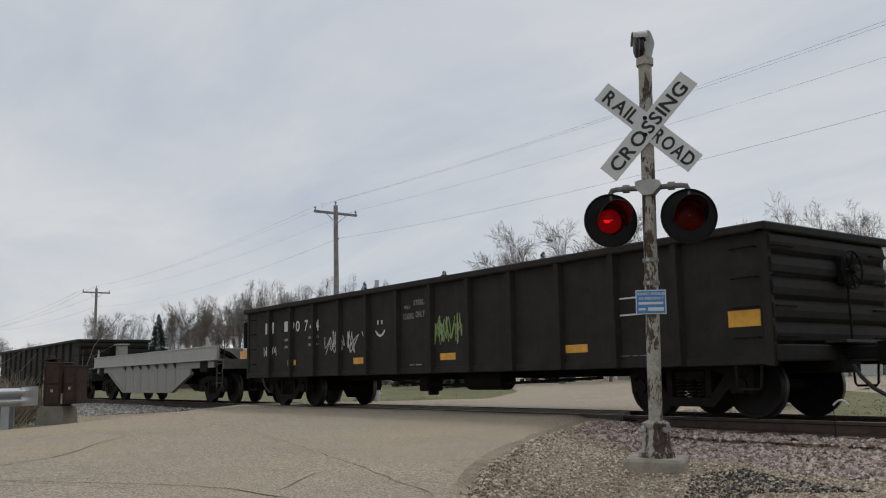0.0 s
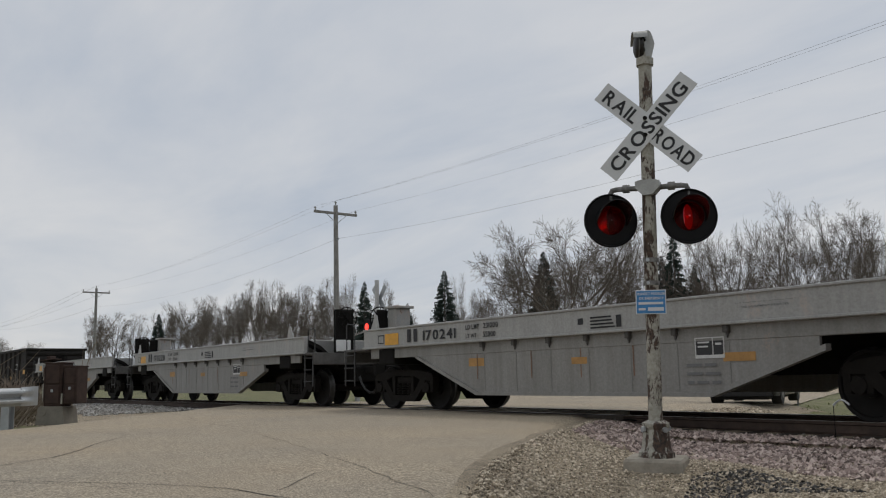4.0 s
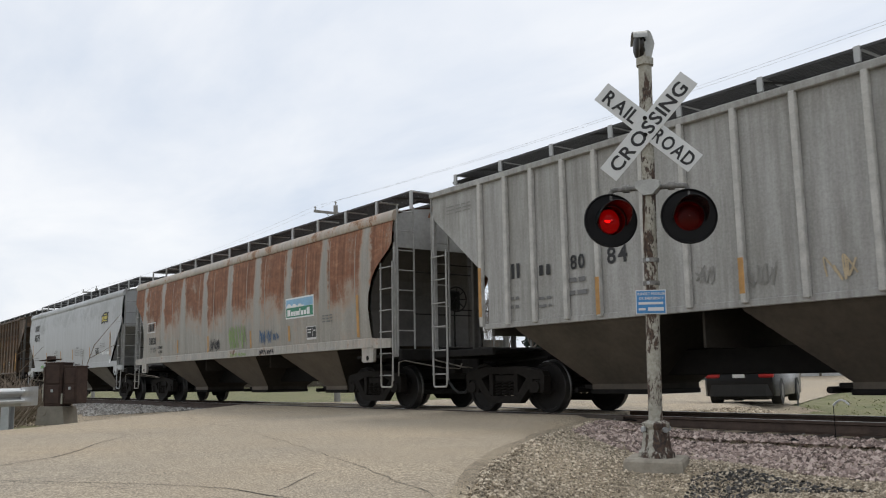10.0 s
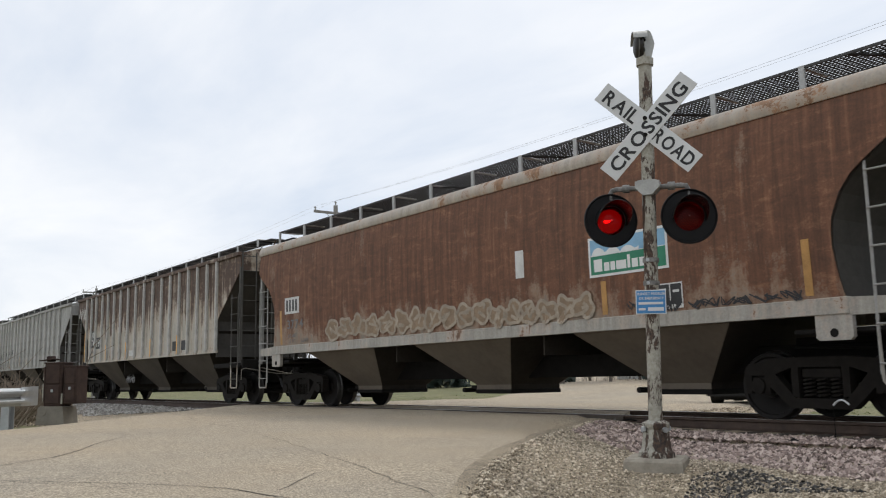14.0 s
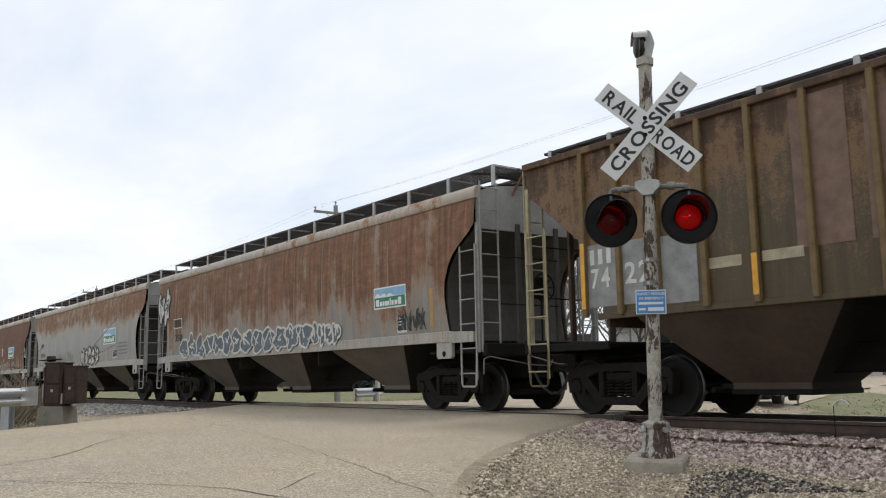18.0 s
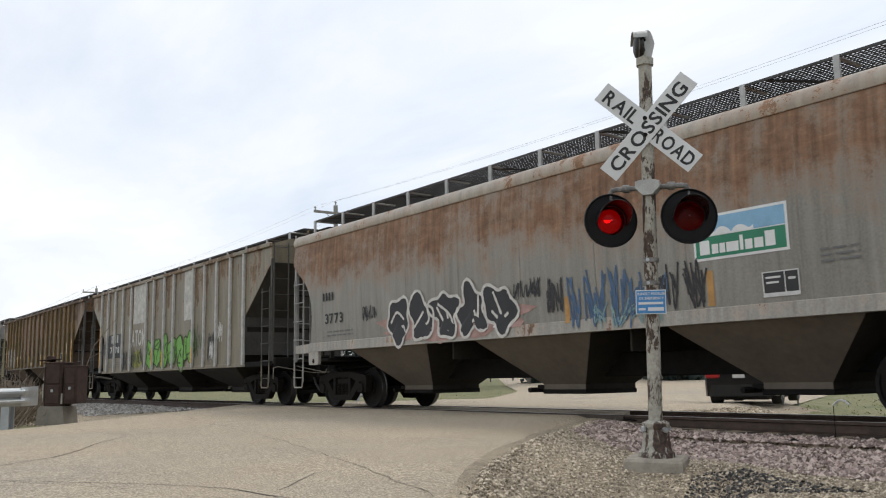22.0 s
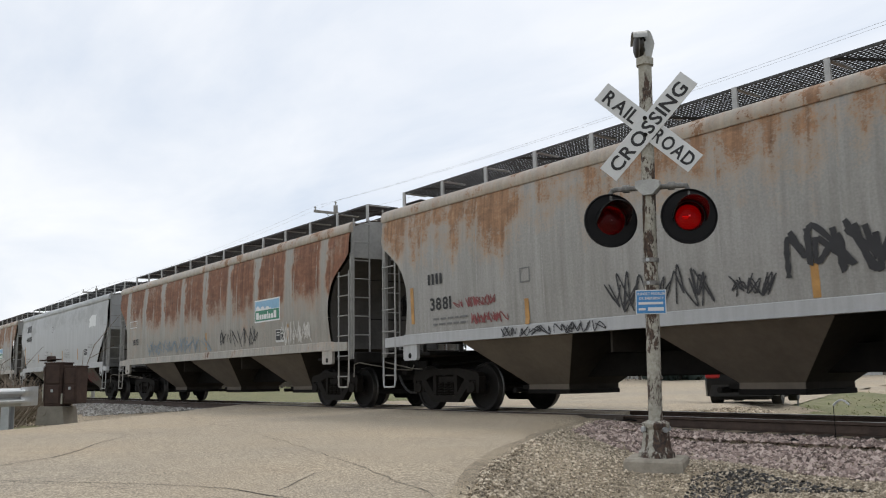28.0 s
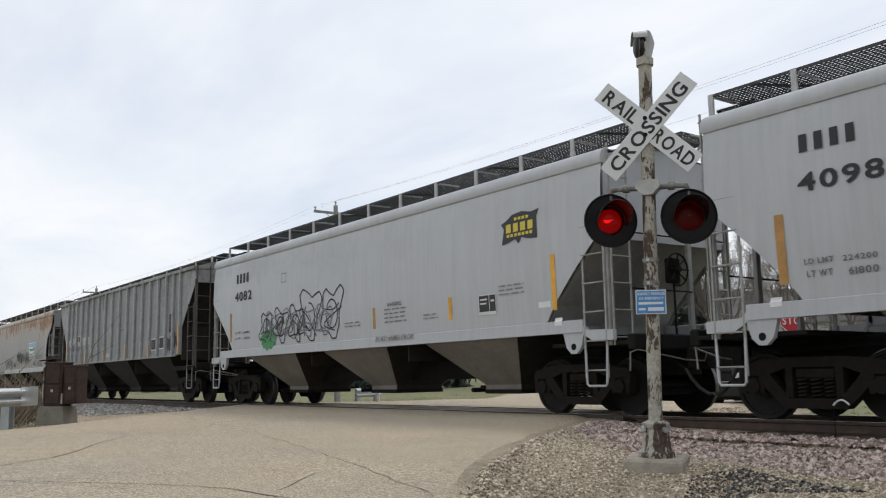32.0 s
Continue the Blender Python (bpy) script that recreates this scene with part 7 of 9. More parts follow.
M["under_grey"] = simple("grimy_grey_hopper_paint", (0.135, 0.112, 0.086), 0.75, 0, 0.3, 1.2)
M["under_brown"] = simple("dark_brown_hopper_paint", (0.078, 0.050, 0.033), 0.85, 0, 0.4, 1.2)
M["under_black"] = simple("near_black_hopper_paint", (0.022, 0.019, 0.016), 0.85, 0, 0.4, 1.2)
M["lever_pale"] = simple("rubbed_steel_rod", (0.24, 0.22, 0.19), 0.5, 0.4, 0.4)
# end slope sheets, darkened for the shade of their recess
M["slope_dark"] = simple("shaded_slope_sheet", (0.070, 0.064, 0.056), 0.8, 0, 0.35, 1.5)
M["slope_grey"] = simple("grey_slope_sheet", (0.30, 0.30, 0.29), 0.7, 0, 0.3, 1.5)
M["gondola"] = car_paint("sooty_black_gondola_paint", (0.017, 0.013, 0.010), amount=0.0, seed=3, dirt=0.45, rough=0.8)
# the coil car's grey darkened for the belly's shade, plus its rust and dirt
M["coil_belly"] = car_paint("shaded_grimy_coil_belly_paint", (0.36, 0.35, 0.33), (0.16, 0.08, 0.04), 0.22, 2.4, 2.0, 0.5, 9, 0.2)
M["coil_grey"] = car_paint("grey_coil_car_paint", (0.48, 0.475, 0.455), (0.16, 0.08, 0.04), 0.22, 2.4, 2.0, 0.5, 5, 0.15)
M["paint_brown"] = car_paint("faded_brown_paint", (0.120, 0.092, 0.064), (0.060, 0.042, 0.030), 0.55, 3.0, 2.0, 0.9, 11, 0.4)
M["paint_white"] = car_paint("clean_pale_grey_paint", (0.575, 0.59, 0.61), amount=0.0, seed=1, dirt=0.07, rough=0.34, grain=0.05)
M["paint_white_dirty"] = car_paint("dusty_pale_grey_paint", (0.555, 0.565, 0.575), amount=0.0, seed=2, dirt=0.14, rough=0.40, grain=0.07)
M["paint_rust1"] = car_paint("grey_paint_rusting_red", (0.44, 0.41, 0.36), (0.205, 0.078, 0.036), 0.58, 2.75, 0.8, 0.3, 4, 0.25, (0.36, 0.22, 0.13), bands=0.6, pitch=1.86)
M["paint_rust1b"] = car_paint("grey_paint_in_red_rust_panels", (0.44, 0.41, 0.36), (0.185, 0.072, 0.036), 0.54, 2.85, 0.8, 0.3, 24, 0.25, (0.36, 0.22, 0.13), bands=0.55, pitch=1.86)
M["paint_rust2"] = car_paint("dull_rust_red_paint", (0.40, 0.34, 0.28), (0.128, 0.052, 0.026), 0.74, 2.2, 0.9, 0.9, 6, 0.3, (0.31, 0.165, 0.085), run_scale=1.2)
M["paint_rust2b"] = car_paint("rust_brown_paint_with_pale_runs", (0.40, 0.37, 0.33), (0.175, 0.080, 0.040), 0.62, 2.5, 0.9, 0.9, 26, 0.3, (0.31, 0.175, 0.095), bands=0.15, pitch=1.86)
M["paint_rust3"] = car_paint("grey_paint_fading_to_rust_brown", (0.38, 0.36, 0.32), (0.195, 0.100, 0.052), 0.48, 3.0, 0.8, 0.4, 8, 0.28, (0.29, 0.19, 0.12))
M["paint_rust3b"] = car_paint("grey_paint_rusting_orange", (0.42, 0.41, 0.39), (0.205, 0.098, 0.048), 0.45, 2.9, 0.9, 0.6, 28, 0.25, (0.35, 0.22, 0.12), bands=0.25, pitch=1.86)
M["paint_rust4"] = car_paint("pale_grey_paint_orange_bloom", (0.45, 0.44, 0.42), (0.27, 0.145, 0.075), 0.38, 3.3, 1.0, 0.5, 10, 0.25, (0.40, 0.27, 0.16), bands=0.15, pitch=1.86)
M["paint_rust4b"] = car_paint("grey_paint_with_orange_upper_side", (0.42, 0.41, 0.38), (0.20, 0.095, 0.045), 0.50, 3.15, 0.6, 0.3, 30, 0.22, (0.35, 0.23, 0.125))
M["paint_streak"] = car_paint("grey_white_paint_in_rust_runs", (0.74, 0.69, 0.60), (0.060, 0.028, 0.018), 0.66, 3.15, 0.9, 1.1, 12, 0.30, (0.50, 0.38, 0.27), run_scale=3.2)
M["paint_grey"] = car_paint("plain_grey_paint", (0.54, 0.535, 0.52), amount=0.0, seed=14, dirt=0.36)
M["paint_dkgrey"] = car_paint("dull_blue_grey_paint", (0.43, 0.438, 0.445), (0.20, 0.19, 0.18), 0.03, 3.5, 1.6, 0.7, 16, 0.36, (0.34, 0.345, 0.345), run_scale=3.0)
M["paint_olive"] = car_paint("dirty_olive_brown_paint", (0.120, 0.078, 0.026), (0.060, 0.034, 0.020), 0.42, 3.4, 2.0, 0.6, 18, 0.4)
M["paint_cream"] = car_paint("grimy_cream_paint", (0.37, 0.315, 0.22), (0.15, 0.095, 0.055), 0.10, 3.2, 1.4, 1.0, 20, 0.42)
M["rib_ochre"] = simple("ochre_post_paint", (0.17, 0.112, 0.045), 0.7, 0, 0.35)
M["rib_pale"] = simple("pale_post_paint", (0.50, 0.49, 0.46), 0.7, 0, 0.3)
M["rib_grey"] = simple("grey_post_paint", (0.36, 0.37, 0.375), 0.7, 0, 0.3)
M["sill_pale"] = car_paint("pale_sill_paint", (0.56, 0.53, 0.48), (0.16, 0.085, 0.05), 0.30, 2.0, 2.0, 0.8, 22, 0.3)
M["board_black"] = simple("black_number_panel", (0.030, 0.030, 0.032), 0.6)

gondola(-58.6, 19, "black sooty open-top gondola car with ribbed sides")
coil_car(-39.6, 15.7, "light grey low coil steel car with deep belly sides")
gon = gondola(-23.9, 18.1, "black sooty open-top gondola car with white scrawled tags")
coil_a = coil_car(-5.8, 15.85, "light grey coil steel car with bar mark and number", False)
coil_b = coil_car(10.05, 15.95, "light grey coil steel car with rust drips and yellow tape")
coil_c = coil_car(26, 15.96, "light grey coil steel car coupled ahead of a brown hopper")
h1 = covered_hopper(41.96, 18.74, "flat", "paint_brown", "faded brown ribbed covered hopper with black number panel", "under_brown", ribs=[2.56, 3.23, 3.83, 4.65, 5.48, 6.35, 7.17, 8.01, 8.95, 9.88, 10.81, 11.72, 12.51, 13.34, 14.11, 14.94, 15.74, 16.43], end_dark="under_brown", board=4.66, low=1.38)
h2 = covered_hopper(60.7, 17.61, "curved", "paint_white_dirty", "pale grey smooth-sided covered hopper with shield emblem", "under_pale", ribs=0, end_dark="slope_grey", style="b")
h3 = covered_hopper(78.31, 18.39, "curved", "paint_rust1", "grey covered hopper with red rust over its upper side", "under_grey", sill_mat="sill_pale", ribs=13)
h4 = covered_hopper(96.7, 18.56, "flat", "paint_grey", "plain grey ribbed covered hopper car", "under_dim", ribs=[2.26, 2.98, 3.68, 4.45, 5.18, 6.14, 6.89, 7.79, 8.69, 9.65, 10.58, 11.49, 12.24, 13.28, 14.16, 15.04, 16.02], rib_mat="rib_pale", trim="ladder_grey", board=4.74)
h5 = covered_hopper(115.26, 18.64, "flat", "paint_streak", "grey-white ribbed covered hopper streaked with rust runs", "under_dim", ribs=[2.18, 2.9, 3.57, 4.45, 5.23, 6.04, 6.88, 7.8, 8.7, 9.62, 10.56, 11.48, 12.32, 13.16, 13.98, 14.76, 15.54, 16.3], rib_mat="rib_pale", board=4.70)
h6 = covered_hopper(133.9, 18.65, "curved", "paint_rust2", "rust-red covered hopper with fat white graffiti letters", "under_grey", sill_mat="sill_pale", ribs=0)
h7 = covered_hopper(152.55, 18.69, "curved", "paint_rust4b", "grey covered hopper with orange rust and tags", "under_grey", sill_mat="sill_pale", ribs=9)
h8 = covered_hopper(171.24, 18.8, "curved", "paint_rust2b", "rust-red covered hopper with a long line of white graffiti", "under_grey", sill_mat="sill_pale", ribs=11)
h9 = covered_hopper(190.04, 18.64, "flat", "paint_olive", "dirty olive-brown covered hopper with ochre side posts", "under_brown", ribs=[2.08, 2.81, 3.56, 4.39, 5.2, 6.02, 6.91, 7.8, 8.68, 9.67, 10.59, 11.5, 12.34, 13.18, 14.02, 14.82, 15.56, 16.31], rib_mat="rib_ochre", end_dark="under_brown", trim="ladder_cream")
h10 = covered_hopper(208.68, 18.37, "flat", "paint_cream", "grimy cream covered hopper with green graffiti", "under_black", ribs=[2.12, 3.01, 3.96, 4.93, 5.92, 7.63, 8.41, 9.48, 10.38, 12.13, 13.06, 14.02, 15.02, 15.96], rib_mat="rib_pale", end_dark="slope_dark", low=1.10)
h11 = covered_hopper(227.05, 18.53, "curved", "paint_rust3", "rusting grey covered hopper with pink and blue graffiti", "under_grey", sill_mat="sill_pale", ribs=9)
h12 = covered_hopper(245.58, 18.56, "curved", "paint_rust3b", "rusting grey covered hopper with big white graffiti", "under_grey", sill_mat="sill_pale", ribs=9)
h13 = covered_hopper(264.14, 17.65, "curved", "paint_white_dirty", "pale grey smooth-sided covered hopper", "under_pale", end_dark="slope_grey", style="b")
h14 = covered_hopper(281.79, 18.48, "curved", "paint_rust1b", "grey covered hopper with heavy red rust panels", "under_grey", sill_mat="sill_pale", ribs=13)
h15 = covered_hopper(300.27, 18.56, "curved", "paint_rust4", "pale grey covered hopper with light orange rust and black tags", "under_grey", sill_mat="paint_white_dirty", ribs=9)
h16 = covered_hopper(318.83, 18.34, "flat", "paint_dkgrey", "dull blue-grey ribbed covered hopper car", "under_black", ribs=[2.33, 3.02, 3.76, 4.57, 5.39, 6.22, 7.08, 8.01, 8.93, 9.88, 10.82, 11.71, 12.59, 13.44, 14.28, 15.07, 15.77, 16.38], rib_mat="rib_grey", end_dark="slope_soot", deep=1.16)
h17 = covered_hopper(337.17, 17.65, "curved", "paint_white", "clean pale grey covered hopper with outlined graffiti and emblem", "under_pale", end_dark="slope_grey", style="b")
h18 = covered_hopper(354.82, 17.65, "curved", "paint_white", "clean pale grey covered hopper with large black number", "under_pale", end_dark="slope_grey", style="b")


# ---------------------------------------------------------------- lettering, tape and graffiti on the cars
def gon_side(z):
    return 1.476


def coil_top(z):
    return 1.521


def coil_belly(z):
    return 1.421


def curved_mark(z):
    return curved_side(z) if z > 1.535 else 1.588


def bay_side(z):
    return 0.80 + 0.67 * (z - 0.46) / 0.91


EXTRA = {"g_thin": (0.20, 0.17, 0.165), "g_grey_line": (0.22, 0.22, 0.24), "g_fade": (0.28, 0.20, 0.13), "pale_brown": (0.20, 0.145, 0.10), "patch_grey": (0.27, 0.27, 0.27), "patch_cream": (0.42, 0.36, 0.25), "patch_tan": (0.30, 0.25, 0.12), "patch_pink": (0.24, 0.15, 0.12),
         "brown_panel": (0.034, 0.018, 0.017), "patch_rose": (0.185, 0.115, 0.082), "patch_white": (0.52, 0.50, 0.46), "pale_blue": (0.34, 0.36, 0.37), "g_slate": (0.12, 0.15, 0.17), "g_darkgreen": (0.05, 0.10, 0.02),
         "g_olive": (0.26, 0.27, 0.03), "g_pinkmist": (0.40, 0.25, 0.22), "g_teal": (0.22, 0.34, 0.34), "g_silver": (0.46, 0.45, 0.43), "g_steel": (0.20, 0.27, 0.33), "g_leaf": (0.06, 0.26, 0.09), "rust_run": (0.22, 0.12, 0.07)}
for key, rgb in EXTRA.items():
    M[key] = simple("worn_" + key, rgb, 0.65, 0, 0.35, 5.0, 0.05)
LIFT = [0]


def mark(car, side, kind, x, z, w, h, mat, *more):
    """One piece of artwork on the near side of a car, its lower left corner at x, z."""
    LIFT[0] = (LIFT[0] + 1) % 4
    lift = 0.005 + 0.0015 * LIFT[0] + (0.008 if kind in ("text", "bars", "lines", "scrawl", "scrawlb", "scrawlt", "bubble") else 0.0)
    if kind == "rect" and w == 0.11 and RIBS.get(car.name):
        near = min(RIBS[car.name], key=lambda r: abs(r - x - 0.055))
        if abs(near - x - 0.055) < 0.4:
            x, w, lift = near - 0.043, 0.086, 0.0885

    def lay(name, mesh, m, dx=0.0, dz=0.0, up=0.0, label=""):
        if isinstance(mesh, list):
            for one in mesh:
                lay(name, one, m, dx, dz, up, label)
            return None
        return decal(car, name, mesh, m, x + dx, z + dz, side, lift + up, label)

    def fitted(words, ww, hh):
        """The letters of a line, each a shape of its own, stretched to a width and a height."""
        put, at = [], 0.0
        for ch in words:
            if ch == " ":
                at += 0.32
                continue
            vs, fs, wide = GLYPHS[ch]
            put.append(([(a + at, b) for a, b in vs], fs))
            at += wide + 0.11
        sx = ww / (at - 0.11)
        low = min(b for vs, _ in put for _, b in vs)
        sz = hh / (max(b for vs, _ in put for _, b in vs) - low)
        return [Shape().add([(a * sx, 0, (b - low) * sz) for a, b in vs], fs).mesh("lettering", False, False) for vs, fs in put]

    if kind == "rect":
        lay("reflector_tape" if mat.startswith("yellow") else "painted_patch", rect(w, h, 1, 4), mat)
    elif kind == "text":
        lay("letter", fitted(more[0], w, h), mat)
    elif kind == "bars":
        n = more[0]
        bw = w / (n + (n - 1) * 0.5)
        lay("mark_bar", bars(n, bw * 0.8, h, bw * 0.7), mat)
    elif kind == "lines":
        n = more[0]
        lay("stencil_line", lines(n, w, h / n * 0.36, h / n * 0.64, int(x * 100)), mat, dz=h - h / n * 0.36)
    elif kind == "frame":
        b = min(w, h) * 0.07 + 0.006
        s = Shape()
        for a0, c0, a1, c1 in ((0, 0, w, b), (0, h - b, w, h), (0, b, b, h - b), (w - b, b, w, h - b)):
            q = rect(a1 - a0, c1 - c0, 1, 2)
            s.add([(p[0] + a0, 0, p[2] + c0) for p in q.v], q.f)
        lay("stencil_frame", s, mat)
    elif kind == "plate":
        lay("data_panel", rect(w, h), mat)
        lay("panel_border", Shape().add([(0, 0, 0), (w, 0, 0), (w, 0, h * 0.16), (0, 0, h * 0.16)], [(0, 1, 2, 3)]), "white_mark", up=0.003)
        s = Shape()
        for a0, a1, c0, c1 in ((0, 1, 0.95, 1.0), (0, 0.035, 0, 1), (0.965, 1, 0, 1), (0.60, 0.63, 0.16, 1), (0.1, 0.5, 0.72, 0.80), (0.1, 0.45, 0.52, 0.60), (0.70, 0.9, 0.62, 0.72)):
            s.add([(a0 * w, 0, c0 * h), (a1 * w, 0, c0 * h), (a1 * w, 0, c1 * h), (a0 * w, 0, c1 * h)], [(0, 1, 2, 3)])
        lay("panel_line", s, "white_mark", up=0.003)
    elif kind == "stripes":
        s = Shape()
        for k in range(4):
            s.add([(0, 0, h * (0.1 + 0.24 * k)), (w * (0.80 - 0.04 * k), 0, h * (0.1 + 0.24 * k)), (w * (0.80 - 0.04 * k), 0, h * (0.22 + 0.24 * k)), (0, 0, h * (0.22 + 0.24 * k))], [(0, 1, 2, 3)])
        s.add([(w * 0.84, 0, 0.1 * h), (w, 0, 0.1 * h), (w, 0, 0.94 * h), (w * 0.84, 0, 0.94 * h)], [(0, 1, 2, 3)])
        lay("bar_emblem", s, mat, label="black striped emblem")
    elif kind == "logo":
        lay("emblem", rect(w, h), mat, label="green, white and blue farm emblem")
        e = 0.025 * w
        lay("emblem_field", rect(w - 2 * e, h * 0.46), "logo_green", e, e, 0.003)
        lay("emblem_sky", rect(w - 2 * e, h * 0.46 - e), "logo_blue", e, h * 0.54, 0.003)
        cl = Shape()
        n = 24
        pts = [(0.04 * w + 0.62 * w * k / n, h * (0.54 + 0.20 * abs(math.sin(k * 0.42)) ** 0.6 * (1 - 0.4 * k / n))) for k in range(n + 1)]
        cl.v = [(a, 0, h * 0.53) for a, b in pts] + [(a, 0, b) for a, b in pts]
        cl.f = [(k, k + 1, n + 2 + k, n + 1 + k) for k in range(n)]
        lay("emblem_cloud", cl, "logo_white", up=0.005)
        for k, (a, b, c) in enumerate(((0.07, 0.11, 0.34), (0.205, 0.07, 0.24), (0.29, 0.06, 0.24), (0.365, 0.13, 0.24), (0.51, 0.035, 0.35), (0.565, 0.075, 0.24), (0.66, 0.09, 0.24), (0.77, 0.10, 0.35))):
            lay("emblem_bar", Shape().add([(a * w, 0, 0.13 * h), ((a + b) * w, 0, 0.13 * h), ((a + b) * w, 0, (0.10 + c) * h), (a * w, 0, (0.10 + c) * h)], [(0, 1, 2, 3)]), "logo_white", up=0.006)
    elif kind in ("shield", "shield_plain"):
        pts = [(0.02, 0.08), (0.08, 0.55), (0.0, 0.72), (0.14, 0.80), (0.30, 0.95), (0.55, 1.0), (0.80, 0.92), (1.0, 0.98), (0.93, 0.75), (0.95, 0.12), (0.72, 0.15), (0.55, 0.22), (0.47, 0.04), (0.38, 0.2), (0.2, 0.12)]
        s = Shape()
        s.v = [(0.5 * w, 0, 0.55 * h)] + [(a * w, 0, b * h) for a, b in pts]
        s.f = [(0, 1 + k, 1 + (k + 1) % len(pts)) for k in range(len(pts))]
        lay("shield_emblem", s, mat, label="shield-shaped railway emblem")
        if kind == "shield":
            lay("shield_bar", bars(4, 0.13 * w, 0.26 * h, 0.06 * w), "logo_gold", 0.14 * w, 0.42 * h, 0.003)
            lay("shield_bar", bars(7, 0.07 * w, 0.09 * h, 0.03 * w), "logo_gold", 0.16 * w, 0.28 * h, 0.003)
            lay("shield_bar", bars(4, 0.07 * w, 0.09 * h, 0.03 * w), "logo_gold", 0.36 * w, 0.76 * h, 0.003)
    elif kind in ("scrawl", "scrawlb", "scrawlt"):
        th = {"scrawl": 0.026, "scrawlb": 0.075, "scrawlt": 0.016}[kind] * (0.6 + 0.5 * min(1.0, h))
        lay("graffiti", scrawl(more[0], w, h, more[1], th), mat, label="spray-painted tag")
    elif kind == "bubble":
        for k, (f, l) in enumerate(bubble(more[0], w, h, more[1])):
            lay("graffiti", f, mat, up=0.0004 * k, label="fat spray-painted letter form")
            lay("graffiti_outline", l, more[2], up=0.006 + 0.0004 * k)
    elif kind == "outline":
        for k, (f, l) in enumerate(bubble(more[0], w, h, more[1])):
            lay("graffiti_outline", l, mat, up=0.003 + 0.0004 * k, label="outlined spray-painted letter form")
    elif kind == "jagged":
        for k, l in enumerate(jagged(more[0], w, h, more[1])):
            lay("graffiti_outline", l, mat, up=0.003 + 0.0004 * k, label="thin jagged spray-painted letter form")
    elif kind == "blob":
        s = Shape()
        n = 30
        s.v = [(w / 2, 0, h / 2)] + [(w / 2 * (1 + math.cos(2 * math.pi * k / n) * (0.9 + 0.1 * math.sin(k * 1.9))), 0, h / 2 * (1 + math.sin(2 * math.pi * k / n) * (0.85 + 0.15 * math.cos(k * 2.3)))) for k in range(n)]
        s.f = [(0, 1 + k, 1 + (k + 1) % n) for k in range(n)]
        lay("graffiti_fill", s, mat)
    elif kind == "ring":
        s = Shape()
        stroke(s, [(w / 2 + w * 0.42 * math.cos(k * 0.314), h / 2 + h * 0.45 * math.sin(k * 0.314)) for k in range(21)], 0.14 * w)
        lay("faded_mark", s, mat)
    elif kind == "smile":
        s = Shape()
        stroke(s, [(w * (0.1 + 0.8 * k / 8), h * (0.08 + 0.30 * (abs(k - 4) / 4) ** 2)) for k in range(9)], 0.045)
        for a in (0.3, 0.65):
            stroke(s, [(w * a, h * 0.72), (w * a, h * 0.95)], 0.05)
        lay("graffiti", s, mat)


for args in (
    ("bars", 2.047, 1.88, 0.55, 0.29, "white_mark", 2),
    ("text", 3.171, 1.89, 0.19, 0.26, "white_mark", "1"),
    ("text", 3.482, 1.87, 0.25, 0.26, "white_mark", "9"),
    ("text", 3.794, 1.86, 0.22, 0.27, "white_mark", "0"),
    ("text", 4.271, 1.85, 0.18, 0.27, "white_mark", "7"),
    ("text", 4.534, 1.83, 0.2, 0.26, "white_mark", "4"),
    ("text", 4.816, 1.83, 0.2, 0.26, "white_mark", "4"),
    ("scrawl", 1.987, 1.27, 0.72, 0.31, "g_white", 4, 1),
    ("scrawl", 5.303, 1.23, 0.88, 0.57, "g_white", 3, 2),
    ("scrawl", 6.414, 1.23, 0.79, 0.53, "g_white", 2, 3),
    ("smile", 7.509, 1.54, 0.46, 0.38, "g_white"),
    ("text", 8.68, 2.07, 0.23, 0.07, "pale_mark", "MILL"),
    ("text", 9.019, 2.12, 0.38, 0.11, "pale_mark", "STEEL"),
    ("text", 8.649, 1.85, 0.37, 0.13, "pale_mark", "LOADING"),
    ("text", 9.097, 1.87, 0.32, 0.13, "pale_mark", "ONLY"),
    ("scrawl", 9.733, 1.28, 0.86, 0.61, "g_lime", 5, 4),
    ("rect", 0.404, 1.27, 0.46, 0.22, "yellow"),
    ("rect", 3.343, 1.03, 0.47, 0.13, "yellow"),
    ("rect", 6.612, 0.99, 0.54, 0.14, "yellow"),
    ("rect", 9.903, 0.99, 0.49, 0.13, "yellow"),
    ("rect", 13.373, 1.01, 0.5, 0.13, "yellow"),
    ("rect", 16.531, 1.25, 0.5, 0.22, "yellow"),
    ("frame", 14.534, 1.53, 0.53, 0.28, "white_mark"),
    ("lines", 3.178, 1.35, 0.38, 0.36, "pale_mark", 2),
    ("lines", 4.471, 1.37, 0.52, 0.34, "pale_mark", 2),
    ("lines", 8.852, 0.87, 0.44, 0.06, "pale_mark", 1),
    ("lines", 14.553, 0.9, 0.53, 0.03, "pale_mark", 1),
):
    mark(gon, gon_side, *args)

